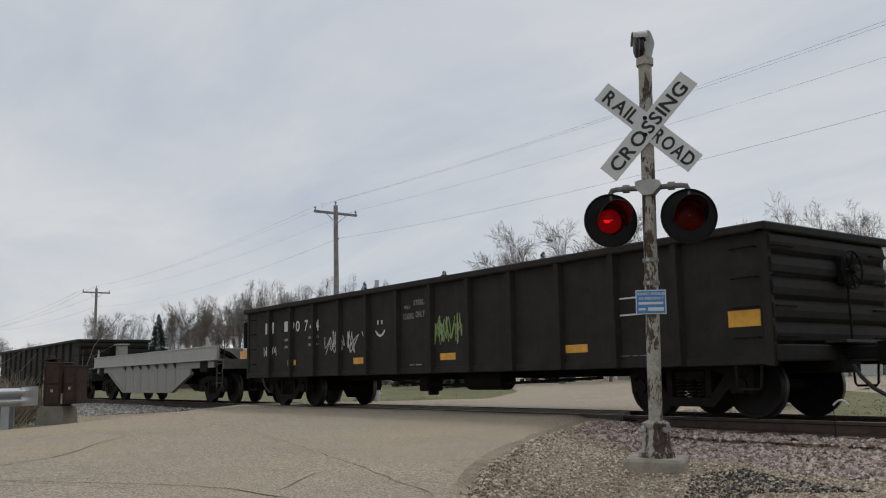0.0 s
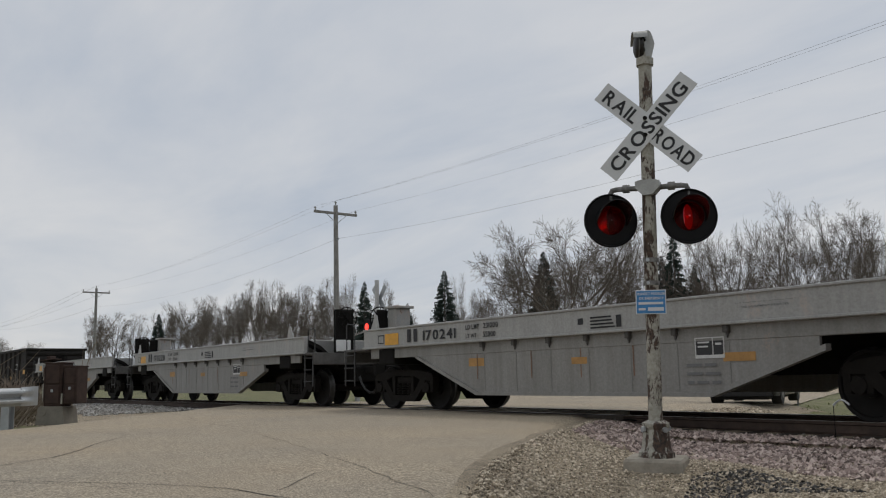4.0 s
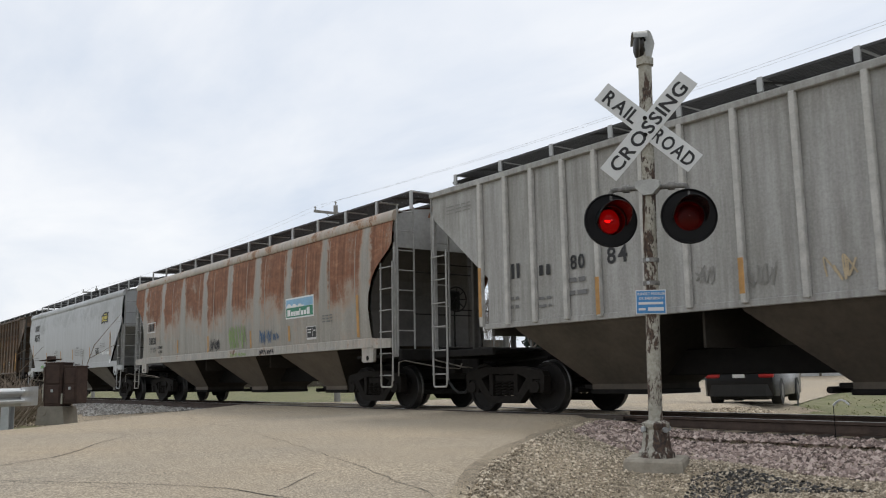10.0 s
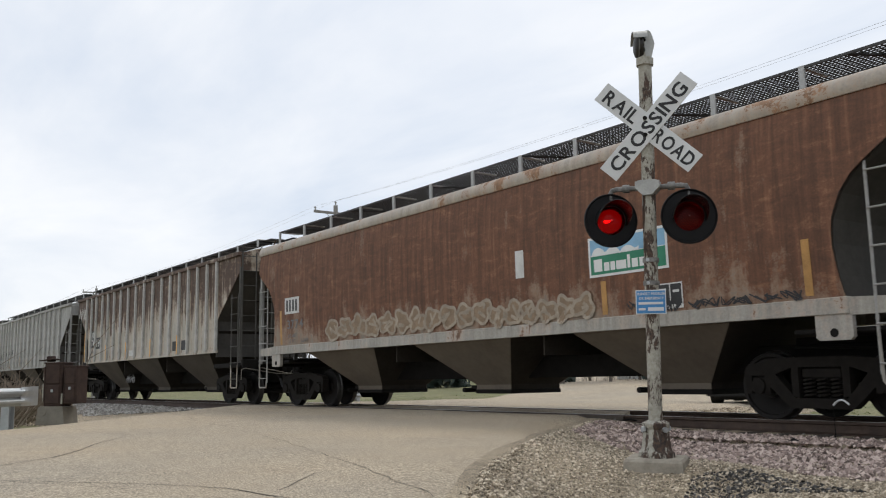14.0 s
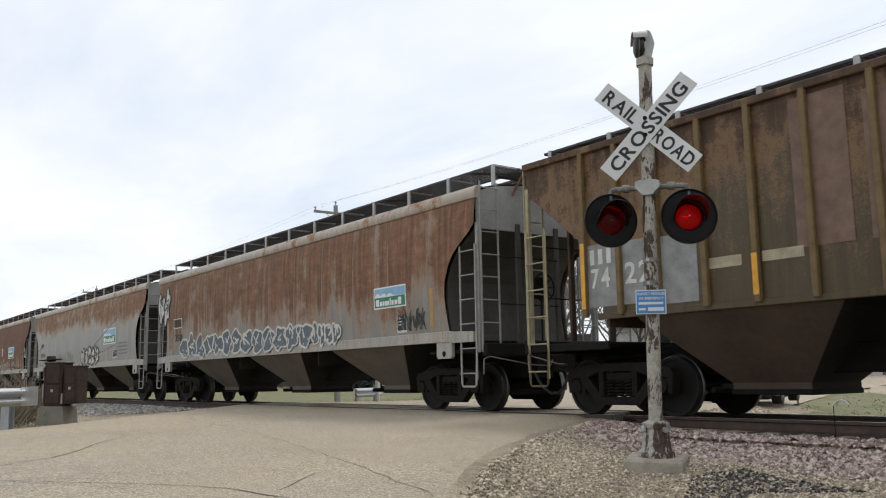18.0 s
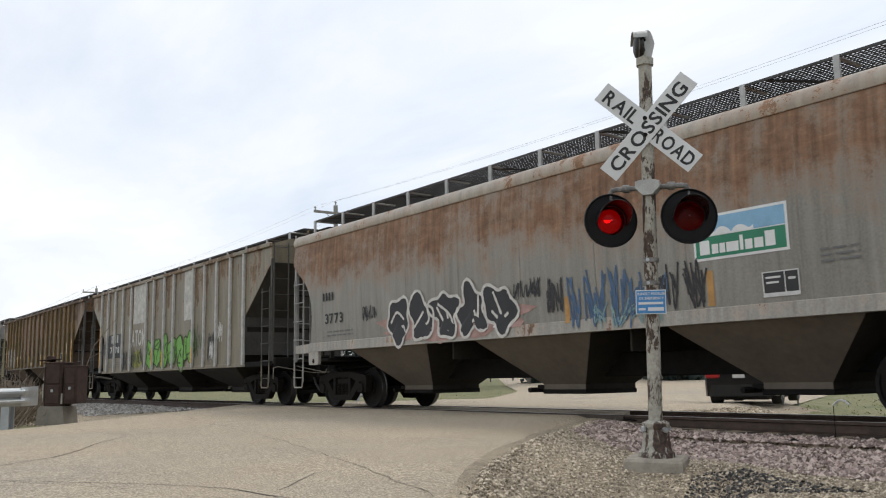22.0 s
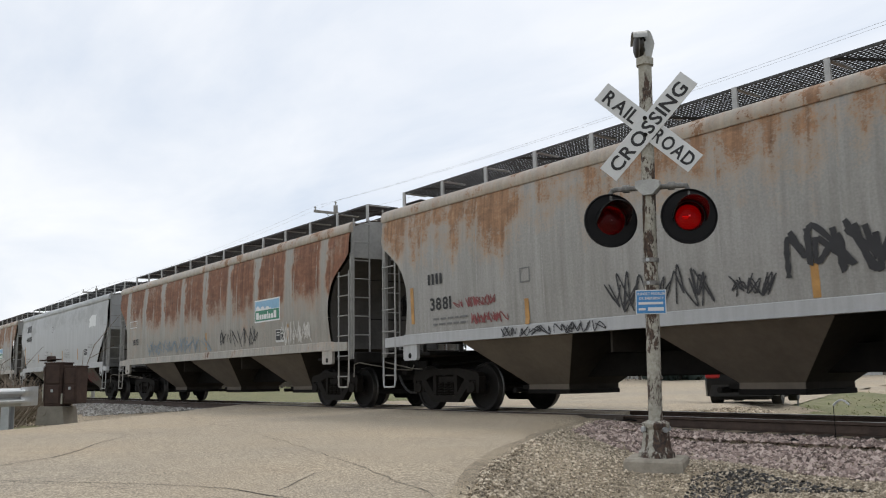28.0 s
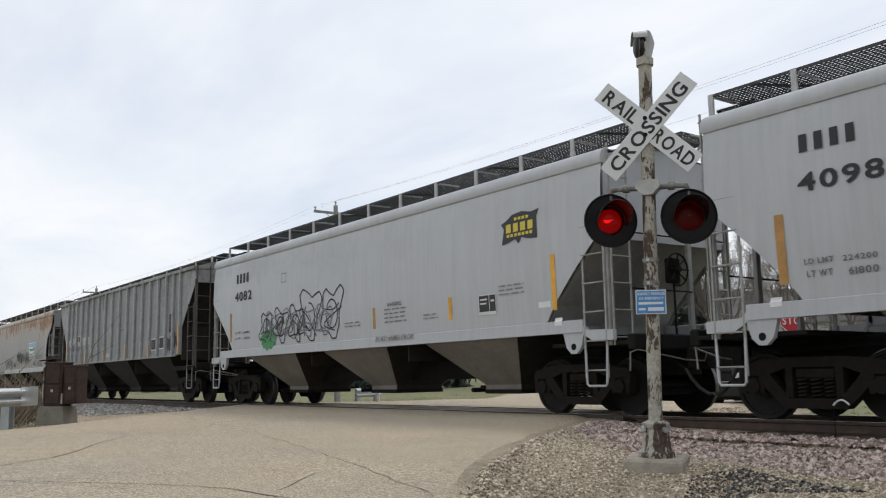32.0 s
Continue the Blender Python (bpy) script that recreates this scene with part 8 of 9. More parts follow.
for args in (
    ("rect", 2.487, 1.35, 0.52, 0.24, "yellow"),
    ("frame", 2.217, 1.39, 0.24, 0.18, "black_mark"),
    ("bars", 3.336, 1.38, 0.38, 0.26, "black_mark", 2),
    ("text", 3.892, 1.39, 1.08, 0.2, "black_mark", "170388"),
    ("text", 5.284, 1.53, 0.41, 0.09, "black_mark", "LD LMT"),
    ("text", 5.811, 1.53, 0.42, 0.1, "black_mark", "231000"),
    ("text", 5.285, 1.37, 0.32, 0.08, "black_mark", "LT WT"),
    ("text", 5.801, 1.37, 0.35, 0.1, "black_mark", "55000"),
    ("rect", 8.211, 1.45, 0.12, 0.1, "black_mark"),
    ("stripes", 8.487, 1.35, 0.65, 0.22, "black_mark"),
    ("text", 11.174, 1.56, 0.91, 0.01, "grey_mark", "FOR RESTRICTED LOADING ONLY"),
    ("text", 11.274, 1.49, 0.7, 0.03, "grey_mark", "SEE EQUIPMENT REGISTER"),
):
    mark(coil_a, coil_top, *args)

for args in (
    ("plate", 10.399, 0.85, 0.49, 0.29, "board_black"),
    ("rect", 10.857, 0.8, 0.51, 0.12, "yellow_faded"),
    ("rect", 5.225, 0.85, 0.46, 0.15, "yellow_faded"),
    ("rect", 7.935, 0.83, 0.35, 0.11, "yellow_faded"),
    ("lines", 10.242, 0.42, 0.56, 0.36, "grey_mark", 3),
    ("rect", 5.473, 0.62, 0.022, 0.46, "rust_run"),
    ("rect", 8.134, 0.62, 0.022, 0.46, "rust_run"),
    ("rect", 9.245, 0.62, 0.022, 0.46, "rust_run"),
    ("rect", 6.955, 0.62, 0.022, 0.46, "rust_run"),
):
    mark(coil_a, coil_belly, *args)

for args in (
    ("rect", 2.328, 1.35, 0.52, 0.24, "yellow"),
    ("frame", 2.058, 1.39, 0.24, 0.18, "black_mark"),
    ("bars", 3.178, 1.38, 0.38, 0.26, "black_mark", 2),
    ("text", 3.735, 1.39, 1.08, 0.2, "black_mark", "170228"),
    ("text", 5.128, 1.53, 0.41, 0.09, "black_mark", "LD LMT"),
    ("text", 5.655, 1.53, 0.42, 0.1, "black_mark", "231000"),
    ("text", 5.129, 1.37, 0.32, 0.08, "black_mark", "LT WT"),
    ("text", 5.646, 1.37, 0.35, 0.1, "black_mark", "55000"),
    ("rect", 8.057, 1.45, 0.12, 0.1, "black_mark"),
    ("stripes", 8.334, 1.35, 0.65, 0.22, "black_mark"),
    ("text", 11.023, 1.56, 0.91, 0.01, "grey_mark", "FOR RESTRICTED LOADING ONLY"),
    ("text", 11.123, 1.49, 0.7, 0.03, "grey_mark", "SEE EQUIPMENT REGISTER"),
):
    mark(coil_b, coil_top, *args)

for args in (
    ("plate", 10.247, 0.85, 0.49, 0.29, "board_black"),
    ("rect", 10.706, 0.8, 0.51, 0.12, "yellow_faded"),
    ("rect", 5.069, 0.85, 0.46, 0.15, "yellow_faded"),
    ("rect", 7.781, 0.83, 0.35, 0.11, "yellow_faded"),
    ("lines", 10.091, 0.42, 0.56, 0.36, "grey_mark", 3),
    ("rect", 5.317, 0.62, 0.022, 0.46, "rust_run"),
    ("rect", 7.98, 0.62, 0.022, 0.46, "rust_run"),
    ("rect", 9.092, 0.62, 0.022, 0.46, "rust_run"),
    ("rect", 6.8, 0.62, 0.022, 0.46, "rust_run"),
):
    mark(coil_b, coil_belly, *args)

for args in (
    ("rect", 2.474, 1.35, 0.52, 0.24, "yellow"),
    ("frame", 2.204, 1.39, 0.24, 0.18, "black_mark"),
    ("bars", 3.324, 1.38, 0.38, 0.26, "black_mark", 2),
    ("text", 3.882, 1.39, 1.08, 0.2, "black_mark", "170241"),
    ("text", 5.276, 1.53, 0.41, 0.09, "black_mark", "LD LMT"),
    ("text", 5.804, 1.53, 0.42, 0.1, "black_mark", "231000"),
    ("text", 5.277, 1.37, 0.32, 0.08, "black_mark", "LT WT"),
    ("text", 5.794, 1.37, 0.35, 0.1, "black_mark", "55000"),
    ("rect", 8.208, 1.45, 0.12, 0.1, "black_mark"),
    ("stripes", 8.485, 1.35, 0.65, 0.22, "black_mark"),
    ("text", 11.176, 1.56, 0.91, 0.01, "grey_mark", "FOR RESTRICTED LOADING ONLY"),
    ("text", 11.276, 1.49, 0.7, 0.03, "grey_mark", "SEE EQUIPMENT REGISTER"),
):
    mark(coil_c, coil_top, *args)

for args in (
    ("plate", 10.4, 0.85, 0.49, 0.29, "board_black"),
    ("rect", 10.859, 0.8, 0.51, 0.12, "yellow_faded"),
    ("rect", 5.217, 0.85, 0.46, 0.15, "yellow_faded"),
    ("rect", 7.932, 0.83, 0.35, 0.11, "yellow_faded"),
    ("lines", 10.243, 0.42, 0.56, 0.36, "grey_mark", 3),
    ("rect", 5.465, 0.62, 0.022, 0.46, "rust_run"),
    ("rect", 8.13, 0.62, 0.022, 0.46, "rust_run"),
    ("rect", 9.244, 0.62, 0.022, 0.46, "rust_run"),
    ("rect", 6.949, 0.62, 0.022, 0.46, "rust_run"),
):
    mark(coil_c, coil_belly, *args)

for args in (
    ("rect", 3.071, 2.34, 0.68, 0.72, "board_black"),
    ("rect", 3.873, 2.32, 0.55, 0.7, "board_black"),
    ("rect", 4.567, 2.3, 0.59, 0.7, "pale_brown"),
    ("bars", 3.201, 2.74, 0.41, 0.26, "white_mark", 2),
    ("bars", 3.993, 2.73, 0.32, 0.25, "white_mark", 2),
    ("text", 3.181, 2.39, 0.48, 0.25, "white_mark", "74"),
    ("text", 3.943, 2.36, 0.42, 0.28, "white_mark", "50"),
    ("rect", 2.023, 1.42, 0.11, 1.01, "yellow"),
    ("rect", 5.1, 1.48, 0.11, 0.46, "yellow"),
    ("rect", 7.757, 1.47, 0.11, 0.48, "yellow"),
    ("rect", 10.552, 1.45, 0.11, 0.51, "yellow"),
    ("rect", 13.102, 1.46, 0.11, 0.51, "yellow"),
    ("rect", 16.269, 1.47, 0.11, 0.96, "yellow"),
    ("frame", 14.232, 1.68, 0.47, 0.31, "white_mark"),
    ("lines", 14.282, 1.73, 0.38, 0.23, "white_mark", 2),
):
    mark(h1, flat_side, *args)

for args in (
    ("bars", 2.253, 3.32, 0.81, 0.29, "black_mark", 4),
    ("text", 2.202, 2.8, 1.07, 0.36, "black_mark", "4075"),
    ("frame", 3.903, 3.14, 0.23, 0.22, "pale_mark"),
    ("rect", 1.841, 1.99, 0.11, 0.66, "yellow_faded"),
    ("rect", 4.764, 1.73, 0.11, 0.45, "yellow_faded"),
    ("rect", 7.473, 1.73, 0.11, 0.44, "yellow_faded"),
    ("rect", 9.557, 1.72, 0.11, 0.46, "yellow_faded"),
    ("rect", 12.266, 1.73, 0.11, 0.45, "yellow_faded"),
    ("rect", 15.163, 1.74, 0.11, 0.93, "yellow_faded"),
    ("text", 6.492, 2.16, 0.45, 0.09, "grey_mark", "WARNING"),
    ("lines", 6.323, 1.82, 0.62, 0.32, "pale_mark", 3),
    ("text", 10.169, 2.17, 0.48, 0.09, "grey_mark", "WARNING"),
    ("lines", 10.01, 1.85, 0.73, 0.26, "pale_mark", 4),
    ("text", 6.051, 1.48, 1.37, 0.07, "black_mark", "DO NOT HAMMER ON CAR"),
    ("text", 9.631, 1.49, 1.33, 0.05, "black_mark", "DO NOT HAMMER ON CAR"),
    ("lines", 10.893, 1.79, 0.46, 0.34, "pale_mark", 4),
    ("shield", 13.94, 2.99, 0.99, 0.51, "board_black"),
    ("plate", 13.212, 1.82, 0.47, 0.31, "board_black"),
    ("lines", 13.825, 2.07, 0.74, 0.2, "pale_mark", 3),
    ("scrawl", 14.002, 1.78, 0.7, 0.21, "logo_white", 5, 6),
    ("lines", 2.271, 1.79, 1.0, 0.22, "pale_mark", 2),
    ("scrawl", 3.645, 1.45, 0.57, 0.18, "g_green", 3, 61),
    ("scrawl", 7.936, 1.44, 1.65, 0.12, "g_red", 9, 7),
    ("lines", 5.345, 1.73, 0.67, 0.18, "pale_mark", 2),
    ("rect", 14.759, 1.81, 0.3, 0.11, "logo_white"),
    ("rect", 15.132, 1.46, 0.18, 0.14, "logo_white"),
):
    mark(h2, curved_mark, *args)

for args in (
    ("frame", 2.086, 2.37, 0.81, 0.35, "white_mark"),
    ("bars", 2.206, 2.42, 0.57, 0.25, "black_mark", 4),
    ("text", 2.243, 1.96, 0.71, 0.24, "black_mark", "3831"),
    ("text", 2.361, 1.79, 0.68, 0.08, "grey_mark", "LD LMT"),
    ("text", 2.362, 1.68, 0.62, 0.08, "grey_mark", "LT WT"),
    ("text", 3.13, 1.79, 0.46, 0.09, "black_mark", "223800"),
    ("text", 3.21, 1.65, 0.38, 0.09, "black_mark", "62200"),
    ("rect", 4.971, 1.6, 0.11, 0.41, "yellow_faded"),
    ("rect", 7.536, 1.53, 0.11, 0.49, "yellow_faded"),
    ("rect", 10.571, 1.55, 0.11, 0.47, "yellow_faded"),
    ("rect", 12.882, 1.63, 0.11, 0.38, "yellow_faded"),
    ("rect", 16.241, 1.57, 0.11, 0.94, "yellow_faded"),
    ("scrawl", 7.763, 1.54, 0.78, 0.39, "g_black", 4, 8),
    ("scrawl", 9.14, 1.55, 1.2, 0.69, "g_lime", 7, 9),
    ("scrawl", 11.25, 1.6, 0.71, 0.4, "g_blue", 4, 10),
    ("scrawl", 12.067, 1.68, 0.29, 0.2, "g_blue", 2, 11),
    ("scrawl", 11.189, 1.34, 0.92, 0.15, "g_black", 6, 12),
    ("logo", 12.779, 2.18, 1.49, 0.52, "logo_white"),
    ("plate", 13.887, 1.62, 0.48, 0.32, "board_black"),
    ("lines", 14.69, 1.95, 0.48, 0.21, "grey_mark", 3),
    ("scrawl", 9.288, 1.34, 1.09, 0.12, "g_lime", 6, 62),
):
    mark(h3, curved_mark, *args)

for args in (
    ("bars", 3.061, 2.35, 0.24, 0.26, "black_mark", 2),
    ("bars", 3.786, 2.33, 0.29, 0.18, "black_mark", 2),
    ("text", 4.54, 2.35, 0.32, 0.24, "black_mark", "80"),
    ("text", 5.342, 2.35, 0.42, 0.27, "black_mark", "84"),
    ("lines", 2.903, 1.73, 0.34, 0.3, "grey_mark", 2),
    ("lines", 3.756, 1.71, 0.31, 0.26, "grey_mark", 2),
    ("lines", 4.45, 1.8, 0.44, 0.42, "grey_mark", 2),
    ("lines", 1.185, 3.75, 0.76, 0.2, "pale_mark", 3),
    ("rect", 2.141, 1.73, 0.11, 0.9, "yellow_faded"),
    ("rect", 5.12, 1.58, 0.11, 0.59, "yellow_faded"),
    ("rect", 7.501, 1.68, 0.11, 0.48, "yellow_faded"),
    ("scrawl", 7.009, 1.84, 0.28, 0.31, "pale_mark", 2, 13),
    ("scrawl", 7.791, 1.73, 0.49, 0.33, "pale_mark", 3, 14),
    ("scrawl", 8.939, 1.7, 0.41, 0.36, "g_tan", 2, 15),
):
    mark(h4, flat_side, *args)

for args in (
    ("rect", 2.886, 2.13, 0.62, 0.7, "board_black"),
    ("rect", 3.612, 2.08, 0.59, 0.45, "board_black"),
    ("bars", 2.986, 2.53, 0.46, 0.25, "white_mark", 4),
    ("text", 2.958, 2.16, 0.36, 0.33, "white_mark", "74"),
    ("text", 3.682, 2.14, 0.45, 0.32, "white_mark", "19"),
    ("rect", 1.989, 1.58, 0.11, 1.24, "yellow"),
    ("rect", 5.039, 1.56, 0.11, 0.61, "yellow"),
    ("rect", 7.668, 1.56, 0.11, 0.62, "yellow"),
    ("rect", 10.464, 1.56, 0.11, 0.61, "yellow"),
    ("rect", 13.044, 1.56, 0.11, 0.61, "yellow"),
    ("rect", 12.55, 1.68, 0.47, 0.31, "board_black"),
    ("rect", 13.375, 1.68, 0.38, 0.31, "board_black"),
    ("scrawl", 0.861, 3.36, 1.12, 0.55, "g_white", 5, 16),
    ("rect", 7.978, 1.65, 0.56, 0.21, "white_mark"),
    ("lines", 2.956, 1.59, 0.55, 0.41, "pale_mark", 2),
    ("scrawl", 7.747, 0.64, 1.03, 0.35, "grey_mark", 5, 17),
):
    mark(h5, flat_side, *args)

for args in (
    ("rect", 2.27, 2.31, 0.78, 0.41, "white_mark"),
    ("bars", 2.36, 2.37, 0.60, 0.29, "black_mark", 4),
    ("rect", 11.18, 2.33, 0.22, 0.48, "white_mark"),
    ("logo", 12.946, 2.16, 1.57, 0.63, "logo_white"),
    ("plate", 14.143, 1.57, 0.58, 0.37, "board_black"),
    ("bubble", 4.39, 1.55, 2.95, 0.51, "g_fade", 5, 18, "g_pale"),
    ("bubble", 7.354, 1.56, 3.12, 0.48, "g_fade", 6, 19, "g_pale"),
    ("scrawl", 13.677, 1.53, 1.05, 0.24, "g_black", 5, 20),
    ("scrawl", 14.831, 1.53, 1.7, 0.15, "g_black", 7, 21),
    ("text", 2.40, 1.93, 0.84, 0.23, "grey_mark", "3774"),
    ("text", 2.45, 1.72, 0.42, 0.09, "grey_mark", "LD LMT"),
    ("text", 2.46, 1.58, 0.36, 0.09, "grey_mark", "LT WT"),
    ("text", 3.14, 1.58, 0.36, 0.09, "grey_mark", "62400"),
    ("rect", 1.97, 1.56, 0.11, 0.86, "yellow_faded"),
    ("rect", 13.165, 1.57, 0.11, 0.52, "yellow_faded"),
    ("rect", 16.593, 1.57, 0.11, 0.71, "yellow_faded"),
    ("bubble", 10.423, 1.51, 2.57, 0.43, "g_fade", 6, 63, "g_pale"),
):
    mark(h6, curved_mark, *args)

for args in (
    ("bars", 2.411, 2.45, 0.44, 0.19, "black_mark", 4),
    ("text", 2.378, 2.0, 0.81, 0.18, "black_mark", "3768"),
    ("text", 2.432, 1.54, 0.34, 0.1, "grey_mark", "LT WT"),
    ("text", 3.13, 1.56, 0.21, 0.09, "grey_mark", "626"),
    ("scrawl", 1.9, 1.74, 1.58, 0.14, "g_white", 8, 22),
    ("scrawl", 3.854, 1.6, 0.6, 0.24, "pale_mark", 3, 23),
    ("scrawl", 3.608, 1.31, 0.67, 0.09, "g_black", 8, 24),
    ("rect", 1.746, 1.51, 0.11, 0.91, "yellow_faded"),
):
    mark(h7, curved_mark, *args)

for args in (
    ("logo", 13.027, 2.2, 1.59, 0.61, "logo_white"),
    ("plate", 14.255, 1.64, 0.55, 0.31, "board_black"),
    ("bubble", 9.804, 1.38, 2.52, 0.86, "g_white", 5, 25, "g_black"),
    ("scrawl", 5.378, 1.52, 2.8, 0.57, "pale_mark", 6, 26),
    ("rect", 13.531, 1.6, 0.11, 0.43, "yellow_faded"),
    ("rect", 8.261, 1.62, 0.11, 0.37, "yellow_faded"),
    ("lines", 15.037, 1.68, 1.03, 0.52, "grey_mark", 4),
):
    mark(h7, curved_mark, *args)

for args in (
    ("frame", 2.31, 2.38, 0.72, 0.32, "white_mark"),
    ("bars", 2.4, 2.44, 0.55, 0.23, "black_mark", 4),
    ("text", 2.438, 1.97, 0.63, 0.21, "black_mark", "3511"),
    ("text", 2.479, 1.76, 0.46, 0.09, "grey_mark", "LD LMT"),
    ("text", 2.48, 1.63, 0.39, 0.11, "grey_mark", "LT WT"),
    ("bubble", 0.841, 2.49, 1.08, 1.26, "g_white", 2, 27, "g_black"),
    ("bubble", 2.912, 1.38, 8.85, 0.74, "g_slate", 13, 28, "g_white"),
    ("bubble", 11.76, 1.45, 1.34, 0.58, "g_slate", 4, 29, "g_white"),
    ("rect", 5.226, 1.55, 0.11, 0.46, "yellow"),
    ("rect", 7.765, 1.53, 0.11, 0.47, "yellow"),
    ("rect", 10.48, 1.52, 0.11, 0.47, "yellow"),
):
    mark(h8, curved_mark, *args)

for args in (
    ("logo", 14.605, 2.12, 1.23, 0.46, "logo_white"),
    ("plate", 15.478, 1.58, 0.35, 0.3, "board_black"),
    ("scrawl", 15.562, 1.59, 0.94, 0.47, "g_black", 4, 30),
    ("rect", 16.661, 1.63, 0.11, 0.77, "yellow_faded"),
):
    mark(h8, curved_mark, *args)

for args in (
    ("rect", 2.12, 1.7, 0.6, 0.99, "patch_grey"),
    ("rect", 2.808, 1.7, 0.66, 0.97, "patch_grey"),
    ("rect", 3.576, 1.65, 0.66, 0.99, "patch_grey"),
    ("bars", 2.18, 2.37, 0.47, 0.24, "white_mark", 3),
    ("text", 2.19, 1.99, 0.4, 0.32, "white_mark", "74"),
    ("text", 2.898, 2.01, 0.5, 0.33, "white_mark", "22"),
    ("rect", 4.979, 1.65, 0.11, 0.55, "yellow"),
    ("rect", 7.608, 1.65, 0.11, 0.51, "yellow"),
    ("rect", 10.425, 1.62, 0.11, 0.52, "yellow"),
    ("rect", 13.026, 1.64, 0.11, 0.51, "yellow"),
    ("rect", 16.159, 1.65, 0.11, 0.99, "yellow"),
    ("rect", 1.868, 1.68, 0.11, 1.05, "yellow"),
    ("rect", 4.395, 2.07, 0.56, 0.15, "patch_cream"),
    ("rect", 5.271, 2.08, 0.6, 0.14, "patch_cream"),
    ("rect", 7.83, 1.67, 0.73, 0.15, "patch_cream"),
    ("rect", 10.846, 1.73, 0.51, 0.32, "patch_tan"),
    ("rect", 11.614, 1.73, 0.56, 0.31, "patch_pink"),
    ("rect", 15.084, 2.05, 0.26, 0.46, "patch_cream"),
    ("frame", 14.127, 1.73, 0.43, 0.38, "white_mark"),
    ("rect", 14.206, 1.78, 0.29, 0.29, "board_black"),
    ("rect", 5.791, 2.19, 0.76, 1.94, "patch_rose"),
    ("rect", 6.765, 2.18, 0.92, 1.82, "patch_rose"),
    ("rect", 7.899, 2.21, 0.74, 1.78, "patch_rose"),
    ("rect", 8.835, 2.99, 0.64, 1.03, "patch_rose"),
    ("rect", 9.781, 2.99, 0.66, 1.1, "patch_rose"),
):
    mark(h9, flat_side, *args)

for args in (
    ("rect", 2.955, 1.63, 1.89, 0.9, "board_black"),
    ("bars", 3.475, 2.2, 0.88, 0.3, "white_mark", 4),
    ("text", 3.355, 1.81, 1.16, 0.25, "white_mark", "7478"),
    ("lines", 3.065, 1.22, 1.64, 0.25, "grey_mark", 3),
    ("bubble", 7.728, 1.05, 4.39, 1.25, "g_green", 6, 31, "g_darkgreen"),
    ("scrawl", 12.21, 1.4, 0.77, 1.04, "g_darkgreen", 2, 32),
    ("text", 5.984, 1.98, 1.5, 0.6, "g_white", "ATOM"),
    ("blob", 5.985, 1.15, 1.32, 0.73, "g_olive"),
    ("scrawl", 6.015, 1.17, 1.35, 0.76, "g_black", 4, 64),
    ("scrawl", 13.345, 1.26, 0.65, 0.9, "g_black", 5, 34),
    ("scrawl", 13.484, 1.25, 0.5, 0.64, "g_white", 5, 35),
    ("scrawl", 14.106, 1.81, 0.33, 0.62, "g_white", 3, 36),
    ("scrawl", 2.196, 1.55, 0.54, 0.82, "g_black", 3, 37),
    ("scrawl", 4.896, 1.09, 0.58, 0.78, "g_black", 3, 38),
    ("rect", 1.963, 1.29, 0.11, 1.58, "yellow"),
    ("rect", 8.251, 1.28, 0.11, 0.58, "yellow"),
    ("rect", 9.612, 1.2, 0.11, 0.51, "yellow"),
    ("rect", 12.195, 1.25, 0.11, 0.49, "yellow"),
    ("rect", 6.083, 2.8, 1.44, 1.41, "patch_white"),
    ("rect", 11.263, 2.62, 0.8, 1.6, "patch_white"),
):
    mark(h10, flat_side, *args)

for args in (
    ("bars", 2.254, 2.48, 0.52, 0.19, "black_mark", 4),
    ("text", 2.341, 1.94, 0.82, 0.24, "black_mark", "3773"),
    ("lines", 2.418, 1.6, 1.17, 0.17, "grey_mark", 2),
    ("blob", 4.482, 1.29, 5.26, 0.92, "g_pinkmist"),
    ("bubble", 5.042, 1.34, 4.06, 1.08, "g_black", 5, 39, "g_white"),
    ("scrawl", 10.434, 1.32, 1.99, 0.99, "g_blue", 7, 40),
    ("scrawl", 10.981, 1.34, 1.33, 0.46, "g_teal", 5, 41),
    ("scrawl", 9.091, 1.96, 0.68, 0.36, "g_black", 4, 42),
    ("scrawl", 9.931, 1.66, 0.4, 0.6, "g_black", 3, 43),
    ("scrawl", 12.317, 1.53, 0.8, 0.75, "g_black", 4, 44),
    ("scrawl", 4.06, 1.88, 0.54, 0.37, "g_black", 3, 45),
    ("rect", 5.158, 1.4, 0.11, 0.48, "yellow_faded"),
    ("rect", 7.713, 1.44, 0.11, 0.46, "yellow_faded"),
    ("rect", 10.318, 1.49, 0.11, 0.43, "yellow_faded"),
    ("rect", 13.121, 1.55, 0.11, 0.49, "yellow_faded"),
    ("logo", 12.954, 2.18, 1.47, 0.63, "logo_white"),
    ("plate", 13.987, 1.6, 0.53, 0.33, "board_black"),
    ("lines", 14.826, 1.92, 0.51, 0.22, "grey_mark", 3),
):
    mark(h11, curved_mark, *args)

